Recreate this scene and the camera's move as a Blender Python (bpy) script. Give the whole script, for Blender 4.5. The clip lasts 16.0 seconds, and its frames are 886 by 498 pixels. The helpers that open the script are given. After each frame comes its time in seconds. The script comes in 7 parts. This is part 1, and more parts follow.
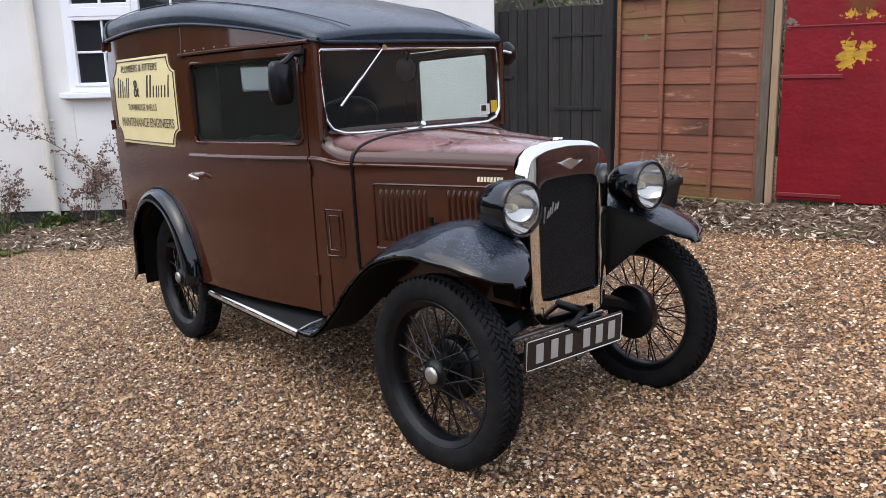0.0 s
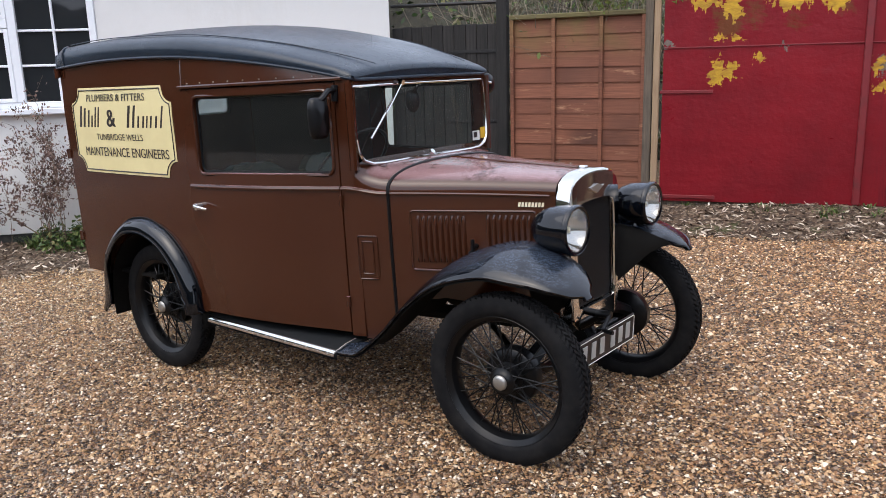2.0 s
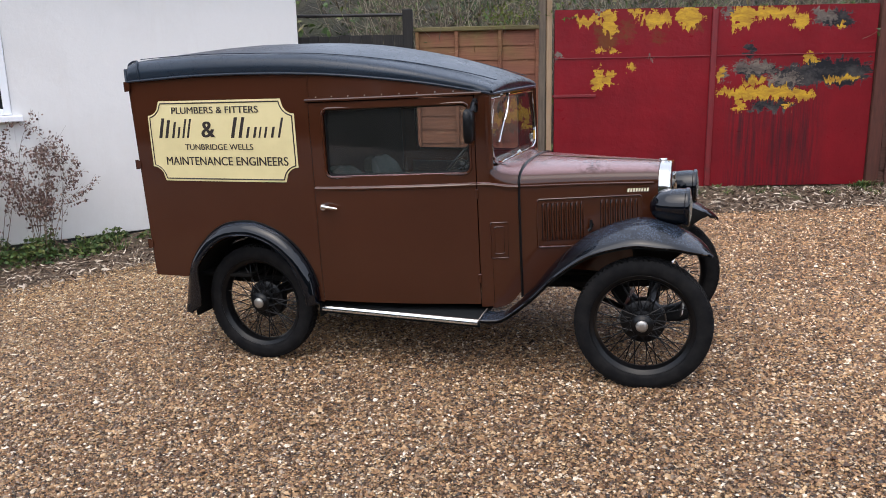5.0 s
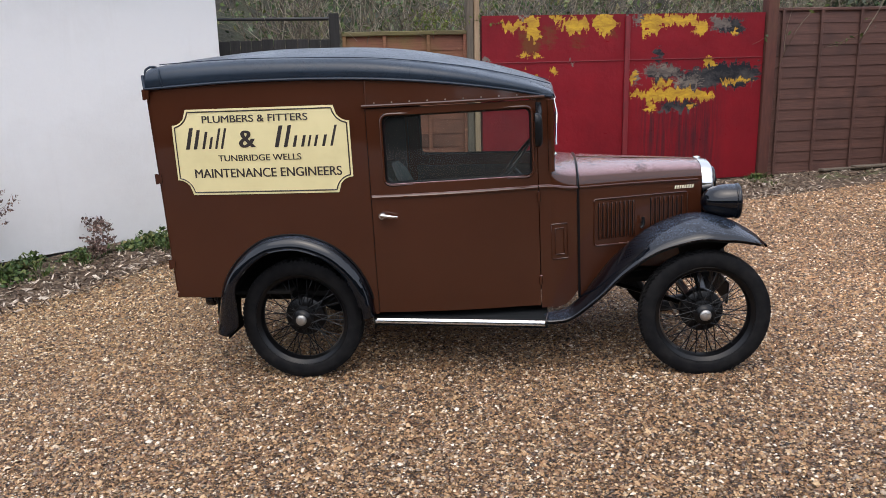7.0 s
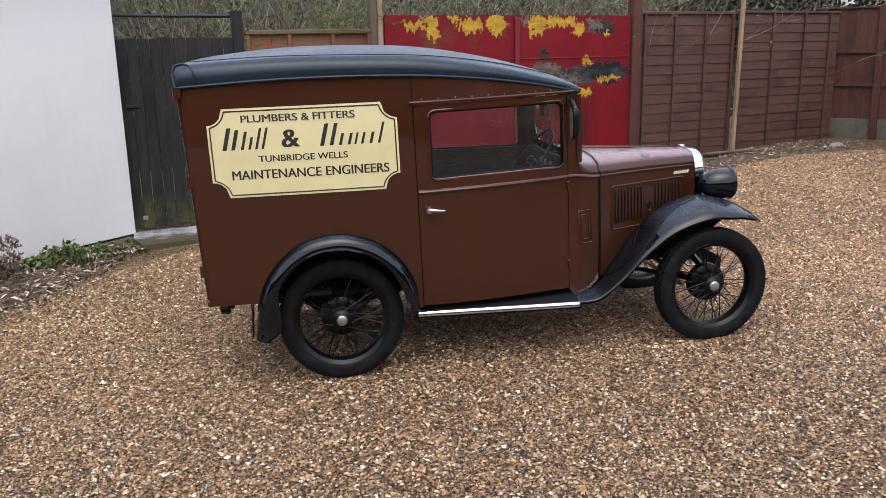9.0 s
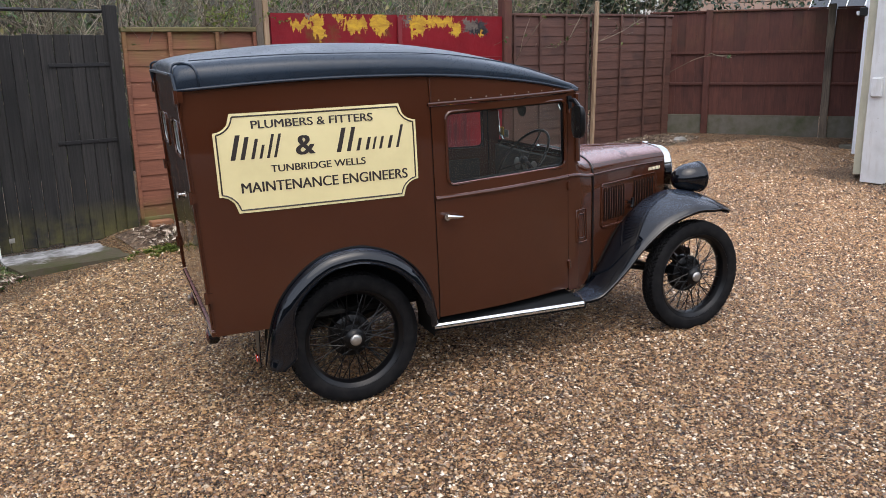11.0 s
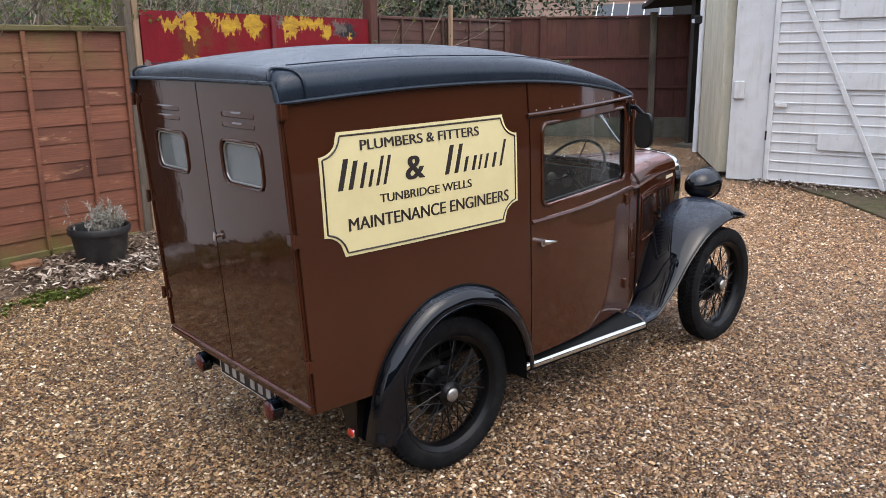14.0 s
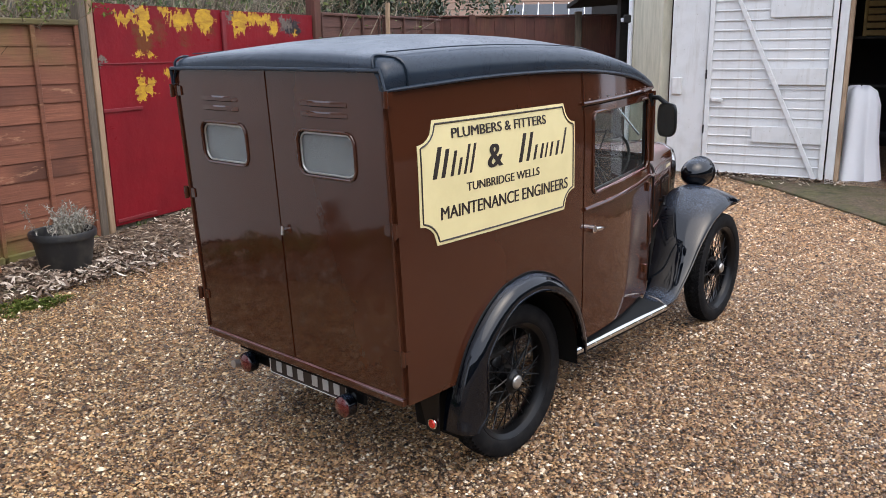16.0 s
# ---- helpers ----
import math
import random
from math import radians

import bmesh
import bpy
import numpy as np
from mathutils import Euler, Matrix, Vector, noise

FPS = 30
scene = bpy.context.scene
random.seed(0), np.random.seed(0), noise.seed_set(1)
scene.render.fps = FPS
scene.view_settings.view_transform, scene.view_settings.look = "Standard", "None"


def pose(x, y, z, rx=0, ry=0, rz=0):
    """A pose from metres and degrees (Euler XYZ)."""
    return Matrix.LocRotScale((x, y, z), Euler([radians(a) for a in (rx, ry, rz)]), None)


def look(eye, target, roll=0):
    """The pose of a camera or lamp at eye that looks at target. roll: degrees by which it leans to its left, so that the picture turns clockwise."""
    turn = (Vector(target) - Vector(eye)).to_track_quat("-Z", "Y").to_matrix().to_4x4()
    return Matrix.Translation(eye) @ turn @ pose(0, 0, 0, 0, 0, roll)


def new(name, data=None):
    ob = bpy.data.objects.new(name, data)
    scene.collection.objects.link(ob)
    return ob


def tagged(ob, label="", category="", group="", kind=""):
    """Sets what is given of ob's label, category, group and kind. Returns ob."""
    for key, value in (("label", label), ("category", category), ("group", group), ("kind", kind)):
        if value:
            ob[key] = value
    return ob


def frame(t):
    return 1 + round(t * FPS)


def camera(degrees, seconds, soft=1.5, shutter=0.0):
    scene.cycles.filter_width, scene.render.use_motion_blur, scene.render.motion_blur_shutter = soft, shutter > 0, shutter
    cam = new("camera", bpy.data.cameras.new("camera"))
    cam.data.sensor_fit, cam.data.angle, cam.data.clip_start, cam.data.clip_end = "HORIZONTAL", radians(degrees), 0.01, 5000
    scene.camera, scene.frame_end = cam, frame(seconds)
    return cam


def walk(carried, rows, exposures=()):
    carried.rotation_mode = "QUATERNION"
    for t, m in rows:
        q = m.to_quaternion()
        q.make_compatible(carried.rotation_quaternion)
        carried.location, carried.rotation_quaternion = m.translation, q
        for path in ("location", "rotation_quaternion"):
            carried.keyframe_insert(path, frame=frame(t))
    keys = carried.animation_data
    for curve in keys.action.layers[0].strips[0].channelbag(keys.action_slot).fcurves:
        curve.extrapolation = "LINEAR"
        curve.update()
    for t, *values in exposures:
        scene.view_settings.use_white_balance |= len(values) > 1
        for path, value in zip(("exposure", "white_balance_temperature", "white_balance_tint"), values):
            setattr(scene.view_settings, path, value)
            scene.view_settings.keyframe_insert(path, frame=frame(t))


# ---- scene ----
# ---- camera and walk ----
cam = camera(56.9, 16.0, soft=0.6)
PATH = [
    (0, (3.986, -2.14, 1.351), (2.485, -0.892, 0.915), -1.6),
    (0.5, (3.917, -2.282, 1.387), (2.484, -0.957, 0.946), -1.6),
    (1, (3.796, -2.446, 1.422), (2.442, -1.041, 0.98), -1.6),
    (1.5, (3.664, -2.648, 1.468), (2.394, -1.169, 1.024), -1.6),
    (2, (3.568, -2.896, 1.512), (2.386, -1.346, 1.065), -1.6),
    (2.5, (3.457, -3.144, 1.552), (2.357, -1.535, 1.103), -1.5),
    (3, (3.296, -3.371, 1.586), (2.288, -1.703, 1.135), -1.5),
    (3.5, (3.109, -3.638, 1.616), (2.188, -1.921, 1.163), -1.4),
    (4, (2.887, -3.95, 1.636), (2.066, -2.184, 1.179), -1.3),
    (6.5, (1.443, -4.49, 1.649), (1.127, -2.57, 1.186), -1.3),
    (7, (1.155, -4.551, 1.662), (0.96, -2.615, 1.201), -1.3),
    (7.5, (0.871, -4.633, 1.675), (0.794, -2.689, 1.21), -1.2),
    (8, (0.539, -4.631, 1.665), (0.592, -2.687, 1.199), -1.3),
    (8.5, (0.221, -4.611, 1.674), (0.398, -2.674, 1.207), -1.3),
    (9, (-0.115, -4.626, 1.674), (0.197, -2.707, 1.203), -1.2),
    (11.5, (-1.28, -3.884, 1.685), (-0.386, -2.16, 1.208), -1.0),
    (12, (-1.462, -3.636, 1.697), (-0.468, -1.968, 1.22), -1.0),
    (12.5, (-1.664, -3.459, 1.704), (-0.589, -1.841, 1.227), -1.1),
    (13, (-1.824, -3.267, 1.699), (-0.669, -1.706, 1.223), -0.9),
    (13.5, (-1.918, -3.041, 1.706), (-0.698, -1.53, 1.229), -0.9),
    (14, (-2.035, -2.869, 1.688), (-0.751, -1.41, 1.214), -0.8),
    (14.5, (-2.187, -2.749, 1.672), (-0.852, -1.338, 1.199), -0.7),
    (15, (-2.342, -2.659, 1.66), (-0.956, -1.297, 1.186), -0.7),
    (15.5, (-2.444, -2.537, 1.639), (-1.014, -1.22, 1.167), -0.7),
    (16, (-2.525, -2.399, 1.654), (-1.057, -1.127, 1.179), -0.7),
]
walk(cam, [(t, look(eye, target, roll)) for t, eye, target, roll in PATH], [(0.0, 0.05), (4.0, -0.05), (8.0, -0.1), (11.5, 0.0), (14.0, 0.0), (16.0, 0.12)])

# ---- world and sun: bright overcast winter day ----
world = bpy.data.worlds.new("overcast_sky")
scene.world = world
world.use_nodes = True
wn = world.node_tree
sky = wn.nodes.new("ShaderNodeTexSky")
sky.sky_type, sky.sun_disc = "NISHITA", False
sky.sun_elevation, sky.sun_rotation = radians(62), radians(180)
sky.air_density, sky.dust_density, sky.ozone_density = 1.0, 6.0, 1.0
soft_sky = wn.nodes.new("ShaderNodeHueSaturation")
soft_sky.inputs["Saturation"].default_value = 0.85
wn.links.new(sky.outputs["Color"], soft_sky.inputs["Color"])
cloud = wn.nodes.new("ShaderNodeMix")
cloud.data_type = "RGBA"
cloud.inputs["Factor"].default_value = 0.8
cloud.inputs[7].default_value = (2.48, 2.72, 3.30, 1)   # even cloud over the blue
wn.links.new(soft_sky.outputs["Color"], cloud.inputs[6])
wn.links.new(cloud.outputs[2], wn.nodes["Background"].inputs["Color"])
wn.nodes["Background"].inputs["Strength"].default_value = 0.55
sun = new("sun", bpy.data.lights.new("sun", "SUN"))
sun.data.energy, sun.data.angle, sun.data.color = 1.0, radians(60), (1.0, 0.96, 0.93)
sun.matrix_world = look((-1.0, -3.6, 7.0), (0, 0, 0))


# ---- material helpers ----
class Mat:
    """A Principled material with a few short-hands for its nodes."""

    def __init__(self, name, colour=(0.5, 0.5, 0.5), rough=0.5, metal=0.0, **more):
        self.m = bpy.data.materials.new(name)
        self.m.use_nodes = True
        self.t = self.m.node_tree
        self.b = self.t.nodes["Principled BSDF"]
        self.b.inputs["Base Color"].default_value = (*colour, 1)
        self.b.inputs["Roughness"].default_value = rough
        self.b.inputs["Metallic"].default_value = metal
        for k, v in more.items():
            self.b.inputs[k.replace("_", " ")].default_value = v
        self.co = None

    def node(self, kind, **inputs):
        n = self.t.nodes.new("ShaderNode" + kind)
        for k, v in inputs.items():
            self.put(n.inputs[k.replace("_", " ")], v)
        return n

    def put(self, socket, v):
        if hasattr(v, "is_output"):
            self.t.links.new(v, socket)
        else:
            socket.default_value = v

    def coords(self, scale=(1, 1, 1), kind="Object", turn=0.0):
        tc = self.node("TexCoord")
        mp = self.node("Mapping", Scale=scale, Rotation=(0, 0, turn))
        self.put(mp.inputs["Vector"], tc.outputs[kind])
        return mp.outputs["Vector"]

    def noise(self, scale, detail=4.0, rough=0.6, vec=None, distort=0.0):
        n = self.node("TexNoise", Scale=scale, Detail=detail, Roughness=rough, Distortion=distort)
        self.put(n.inputs["Vector"], vec if vec is not None else self.coords())
        return n.outputs["Fac"]

    def voronoi(self, scale, feature="F1", out="Distance", vec=None, rand=1.0):
        n = self.t.nodes.new("ShaderNodeTexVoronoi")
        n.feature = feature
        n.inputs["Scale"].default_value = scale
        n.inputs["Randomness"].default_value = rand
        self.put(n.inputs["Vector"], vec if vec is not None else self.coords())
        return n.outputs[out]

    def ramp(self, fac, stops, mode="LINEAR"):
        n = self.node("ValToRGB")
        n.color_ramp.interpolation = mode
        e = n.color_ramp.elements
        while len(e) < len(stops):
            e.new(0.5)
        for el, (p, c) in zip(e, stops):
            el.position = p
            el.color = (*c, 1) if len(c) == 3 else c
        self.put(n.inputs["Fac"], fac)
        return n.outputs["Color"]

    def step(self, fac, lo, hi):
        n = self.node("MapRange")
        n.inputs["From Min"].default_value, n.inputs["From Max"].default_value = lo, hi
        self.put(n.inputs["Value"], fac)
        return n.outputs["Result"]

    def math(self, op, a, b=0.0):
        n = self.node("Math")
        n.operation = op
        self.put(n.inputs[0], a)
        self.put(n.inputs[1], b)
        return n.outputs[0]

    def mix(self, fac, a, b, mode="MIX"):
        n = self.t.nodes.new("ShaderNodeMix")
        n.data_type, n.blend_type = "RGBA", mode
        self.put(n.inputs["Factor"], fac)
        for s, v in ((n.inputs[6], a), (n.inputs[7], b)):
            self.put(s, (*v, 1) if isinstance(v, tuple) and len(v) == 3 else v)
        return n.outputs[2]

    def base(self, v):
        self.put(self.b.inputs["Base Color"], v)
        return self

    def rough(self, v):
        self.put(self.b.inputs["Roughness"], v)
        return self

    def bump(self, height, strength=0.3, dist=0.01, also=(), sockets=("Normal",)):
        n = self.node("Bump", Strength=strength, Distance=dist)
        self.put(n.inputs["Height"], height)
        for h, s, d in also:
            k = self.node("Bump", Strength=s, Distance=d)
            self.put(k.inputs["Height"], h)
            self.put(k.inputs["Normal"], n.outputs["Normal"])
            n = k
        for s in sockets:
            self.put(self.b.inputs[s], n.outputs["Normal"])
        return self

    def rand(self):
        return self.node("ObjectInfo").outputs["Random"]

    def island(self):
        return self.node("NewGeometry").outputs["Random Per Island"]

    def xyz(self, kind="Object"):
        tc = self.node("TexCoord")
        s = self.node("SeparateXYZ")
        self.put(s.inputs[0], tc.outputs[kind])
        return s.outputs


# ---- mesh helpers ----
def link_mesh(name, verts, faces, mat, parent=None, label="", smooth=40.0):
    me = bpy.data.meshes.new(name)
    me.from_pydata([tuple(v) for v in verts], [], [tuple(f) for f in faces])
    me.validate()
    if smooth:
        me.polygons.foreach_set("use_smooth", [True] * len(me.polygons))
        me.set_sharp_from_angle(angle=radians(smooth))
    me.materials.append(mat.m if isinstance(mat, Mat) else mat)
    return place(name, me, parent, label)


def place(name, me, parent=None, label="", m=None):
    ob = new(name, me)
    if parent is not None:
        ob.parent = parent
    if m is not None:
        ob.matrix_basis = m
    return tagged(ob, label) if label else ob


def thing(name, m, label, category, group="", kind=""):
    ob = new(name)
    ob.empty_display_size = 0.1
    ob.matrix_basis = m
    return tagged(ob, label, category, group, kind)


def box_data(name, size, bevel, mat, seg=1):
    """A bevelled block centred on its origin, as mesh data to share."""
    bm = bmesh.new()
    bmesh.ops.create_cube(bm, size=1.0)
    bmesh.ops.scale(bm, vec=size, verts=bm.verts)
    if bevel:
        bmesh.ops.bevel(bm, geom=bm.edges[:], offset=bevel, segments=seg, affect="EDGES", profile=0.6)
    me = bpy.data.meshes.new(name)
    bm.to_mesh(me)
    bm.free()
    me.materials.append(mat.m)
    return me


def block(name, centre, size, mat, parent=None, bevel=0.004, label="", turn=(0, 0, 0)):
    return place(name, box_data(name, size, bevel, mat), parent, label, pose(*centre, *turn))


def shell(grid, keep=None, off=(0, 0, 0)):
    """A sheet over a grid of points, thickened by off (a vector, or a function of a point), with its rims closed."""
    nu, nw = len(grid), len(grid[0])
    fn = off if callable(off) else (lambda p: off)
    verts = [tuple(p) for row in grid for p in row]
    n = len(verts)
    verts += [tuple(np.add(p, fn(p))) for row in grid for p in row]
    at = lambda i, j: i * nw + j
    cells = [(i, j) for i in range(nu - 1) for j in range(nw - 1) if keep is None or keep(i, j)]
    faces, edges = [], {}
    for i, j in cells:
        q = [at(i, j), at(i + 1, j), at(i + 1, j + 1), at(i, j + 1)]
        faces.append(q)
        faces.append([n + k for k in reversed(q)])
        for a, b in zip(q, q[1:] + q[:1]):
            edges[(a, b)] = True
    for a, b in edges:
        if (b, a) not in edges:
            faces.append([b, a, n + a, n + b])
    return verts, faces


def flip(data):
    return [(x, -y, z) for x, y, z in data[0]], [list(reversed(f)) for f in data[1]]


def join(*datas):
    verts, faces = [], []
    for v, f in datas:
        k = len(verts)
        verts += list(v)
        faces += [[i + k for i in q] for q in f]
    return verts, faces


def tube(points, r, seg=8, closed=False, flat=1.0):
    """A round rod along points."""
    pts = [Vector(p) for p in points]
    n = len(pts)
    verts, faces = [], []
    up = None
    for i, p in enumerate(pts):
        a = pts[(i - 1) % n] if (closed or i) else p
        b = pts[(i + 1) % n] if (closed or i < n - 1) else p
        d = (b - a).normalized()
        if up is None:
            up = d.orthogonal().normalized()
        up = (up - d * up.dot(d)).normalized()
        side = d.cross(up)
        rr = r[i] if isinstance(r, (list, tuple)) else r
        for k in range(seg):
            t = 2 * math.pi * k / seg
            verts.append(tuple(p + up * (math.cos(t) * rr) + side * (math.sin(t) * rr * flat)))
    for i in range(n if closed else n - 1):
        for k in range(seg):
            a, b = i * seg + k, i * seg + (k + 1) % seg
            c, d = ((i + 1) % n) * seg + (k + 1) % seg, ((i + 1) % n) * seg + k
            faces.append([a, b, c, d])
    if not closed:
        faces.append(list(range(seg))[::-1])
        faces.append([(n - 1) * seg + k for k in range(seg)])
    return verts, faces


def lathe(profile, seg=48, axis="y"):
    """Turns (radius, along) about an axis; ends with radius 0 close."""
    verts, faces = [], []
    for r, h in profile:
        for k in range(seg):
            t = 2 * math.pi * k / seg
            c, s = r * math.cos(t), r * math.sin(t)
            verts.append({"y": (c, h, s), "x": (h, c, s), "z": (c, s, h)}[axis])
    for i in range(len(profile) - 1):
        for k in range(seg):
            a, b = i * seg + k, i * seg + (k + 1) % seg
            faces.append([a, b, b + seg, a + seg] if axis != "y" else [a + seg, b + seg, b, a])
    return verts, faces


def curve(table, x):
    """A smooth reading between rows of (x, y)."""
    xs, ys = [p[0] for p in table], [p[1] for p in table]
    if x <= xs[0]:
        return ys[0]
    if x >= xs[-1]:
        return ys[-1]
    i = max(k for k in range(len(xs) - 1) if xs[k] <= x)
    t = (x - xs[i]) / (xs[i + 1] - xs[i])
    m = lambda k: (ys[min(k + 1, len(ys) - 1)] - ys[max(k - 1, 0)]) / (xs[min(k + 1, len(xs) - 1)] - xs[max(k - 1, 0)])
    h = xs[i + 1] - xs[i]
    return (2 * t**3 - 3 * t * t + 1) * ys[i] + (t**3 - 2 * t * t + t) * h * m(i) + (3 * t * t - 2 * t**3) * ys[i + 1] + (t**3 - t * t) * h * m(i + 1)


def span(a, b, n):
    return [a + (b - a) * i / n for i in range(n + 1)]


def spline(points, n=6):
    """A smooth path through points, n pieces between each two."""
    p = [Vector(q) for q in points]
    out = []
    for i in range(len(p) - 1):
        a, b, c, d = p[max(i - 1, 0)], p[i], p[i + 1], p[min(i + 2, len(p) - 1)]
        for k in range(n):
            t = k / n
            out.append(0.5 * (2 * b + (c - a) * t + (2 * a - 5 * b + 4 * c - d) * t * t + (3 * b - a - 3 * c + d) * t**3))
    return [tuple(q) for q in out] + [tuple(p[-1])]


def round_rect(x0, x1, y0, y1, r, n=5):
    out = []
    for cx, cy, a in ((x1 - r, y1 - r, 0), (x0 + r, y1 - r, 90), (x0 + r, y0 + r, 180), (x1 - r, y0 + r, 270)):
        out += [(cx + r * math.cos(radians(a + 90 * k / n)), cy + r * math.sin(radians(a + 90 * k / n))) for k in range(n + 1)]
    return out


def moved(data, x, y, z):
    return [(a + x, b + y, c + z) for a, b, c in data[0]], data[1]


# ---- materials ----
def wood_mat(name, dark, light, grain=(2, 60, 60), rough=0.75, green=0.0, bump=0.5, worn=None):
    m = Mat(name, light, rough)
    far = m.math("MULTIPLY", m.rand(), 37.0)

    def grain_at(scale):
        """The board's own axes, shifted for each board so that no two grains are alike."""
        v = m.node("VectorMath")
        m.put(v.inputs[0], m.coords(scale))
        m.put(v.inputs[1], far)
        return v.outputs[0]

    n1 = m.noise(3.0, 6, 0.65, grain_at(grain), 0.4)
    n2 = m.noise(1.3, 3, 0.6, grain_at((1, 1, 1)))
    c = m.mix(m.step(n1, 0.3, 0.72), dark, light)
    c = m.mix(m.math("MULTIPLY", m.rand(), 0.55), c, dark)
    c = m.mix(m.step(n2, 0.52, 0.75), c, tuple(0.62 * x for x in dark))
    if worn:
        c = m.mix(m.step(m.noise(9.0, 5, 0.7, grain_at((grain[0] * 0.3, 1.5, 1.5))), 0.6, 0.7), c, worn)
    if green:
        geo = m.node("NewGeometry")
        pos = m.node("SeparateXYZ")
        m.put(pos.inputs[0], geo.outputs["Position"])
        g = m.math("MULTIPLY", m.math("MULTIPLY", m.step(m.noise(1.6, 5, 0.65, geo.outputs["Position"]), 0.45, 0.7), m.math("ADD", m.math("MULTIPLY", m.step(pos.outputs[2], 1.45, 1.95), 1.0 if green > 0 else 0.0), m.step(pos.outputs[2], 0.42, 0.20))), abs(green))
        c = m.mix(g, c, (0.15, 0.135, 0.03))
    m.base(c)
    m.bump(n1, bump, 0.004)
    return m


gravel = Mat("gravel", rough=0.6)
gv = gravel.coords()
wob = gravel.node("VectorMath")
gravel.put(wob.inputs[0], gv)
nz = gravel.node("TexNoise", Scale=60.0, Detail=1.0)
gravel.put(nz.inputs["Vector"], gv)
sc = gravel.node("VectorMath")
sc.operation = "SCALE"
sc.inputs["Scale"].default_value = 0.009
gravel.put(sc.inputs[0], nz.outputs["Color"])
gravel.put(wob.inputs[1], sc.outputs[0])
STONE = [(0.0, (0.014, 0.009, 0.006)), (0.12, (0.085, 0.042, 0.022)), (0.26, (0.29, 0.152, 0.070)), (0.42, (0.48, 0.295, 0.142)), (0.54, (0.13, 0.069, 0.036)),
         (0.66, (0.66, 0.46, 0.255)), (0.76, (0.34, 0.190, 0.090)), (0.86, (0.19, 0.142, 0.108)), (0.94, (0.76, 0.62, 0.44)), (1.0, (0.88, 0.80, 0.68))]
cell = gravel.voronoi(96.0, out="Color", vec=wob.outputs[0])
cs = gravel.node("SeparateColor")
gravel.put(cs.inputs[0], cell)
gc = gravel.ramp(cs.outputs[0], STONE)
edge = gravel.voronoi(96.0, feature="DISTANCE_TO_EDGE", vec=wob.outputs[0])
# gaps between stones: their shade is painted near black
gc = gravel.mix(gravel.step(edge, 0.13, 0.025), gc, (0.010, 0.0065, 0.0045))
big = gravel.noise(0.7, 4, 0.6)
gc = gravel.mix(gravel.step(big, 0.4, 0.75), gc, gravel.mix(1.0, gc, (0.78, 0.74, 0.70), "MULTIPLY"))
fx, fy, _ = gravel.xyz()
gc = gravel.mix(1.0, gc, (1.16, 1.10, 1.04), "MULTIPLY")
# paler stone colour here makes up for light missing behind the van
rear_lift = gravel.math("MULTIPLY", gravel.step(fx, 0.9, -0.4), gravel.step(gravel.math("ADD", fy, big), -1.2, 0.6))
gc = gravel.mix(rear_lift, gc, gravel.mix(1.0, gc, (1.16, 1.17, 1.08), "MULTIPLY"))
# light on the far right ground, put into the stone colour
far_lift = gravel.math("MULTIPLY", gravel.step(gravel.math("ADD", fx, gravel.math("MULTIPLY", fy, 0.8)), 1.6, 4.2), gravel.step(big, 0.2, 0.6))
gc = gravel.mix(far_lift, gc, gravel.mix(1.0, gc, (1.32, 1.26, 1.20), "MULTIPLY"))
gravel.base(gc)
gravel.rough(gravel.step(cs.outputs[1], -0.4, 1.5))
gravel.bump(gravel.step(edge, 0.0, 0.40), 1.0, 0.016, [(gravel.voronoi(30.0), 0.4, 0.02), (big, 0.3, 0.1)])

pebble = Mat("pebble", rough=0.5)
pc = pebble.ramp(pebble.island(), STONE)
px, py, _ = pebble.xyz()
# same make-up for the missing light on the loose stones
rear_lift = pebble.math("MULTIPLY", pebble.step(px, 0.9, -0.4), pebble.step(py, -1.2, 0.6))
pc = pebble.mix(rear_lift, pc, pebble.mix(1.0, pc, (1.16, 1.17, 1.08), "MULTIPLY"))
# far right pebbles brightened alike, light painted in their colour
far_lift = pebble.step(pebble.math("ADD", px, pebble.math("MULTIPLY", py, 0.8)), 1.6, 4.2)
pc = pebble.mix(far_lift, pc, pebble.mix(1.0, pc, (1.32, 1.26, 1.20), "MULTIPLY"))
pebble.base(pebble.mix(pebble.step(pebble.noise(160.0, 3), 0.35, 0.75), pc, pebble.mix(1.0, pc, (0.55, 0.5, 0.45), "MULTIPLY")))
pebble.rough(pebble.step(pebble.noise(25.0, 2), 0.0, 1.1))
pebble.bump(pebble.noise(300.0, 3), 0.25, 0.002)

soil = Mat("leaf_soil", rough=0.9)
sn = soil.noise(14.0, 8, 0.75)
sv = soil.node("SeparateColor")
soil.put(sv.inputs[0], soil.voronoi(45.0, out="Color"))
soil.base(soil.mix(soil.step(soil.noise(2.2, 4), 0.60, 0.72), soil.mix(soil.step(sn, 0.35, 0.7), (0.030, 0.019, 0.012), soil.ramp(sv.outputs[0], [(0, (0.07, 0.042, 0.025)), (0.6, (0.20, 0.128, 0.078)), (1, (0.46, 0.36, 0.25))])), (0.05, 0.075, 0.012)))
soil.bump(sn, 0.8, 0.03, [(soil.voronoi(45.0), 0.6, 0.012)])

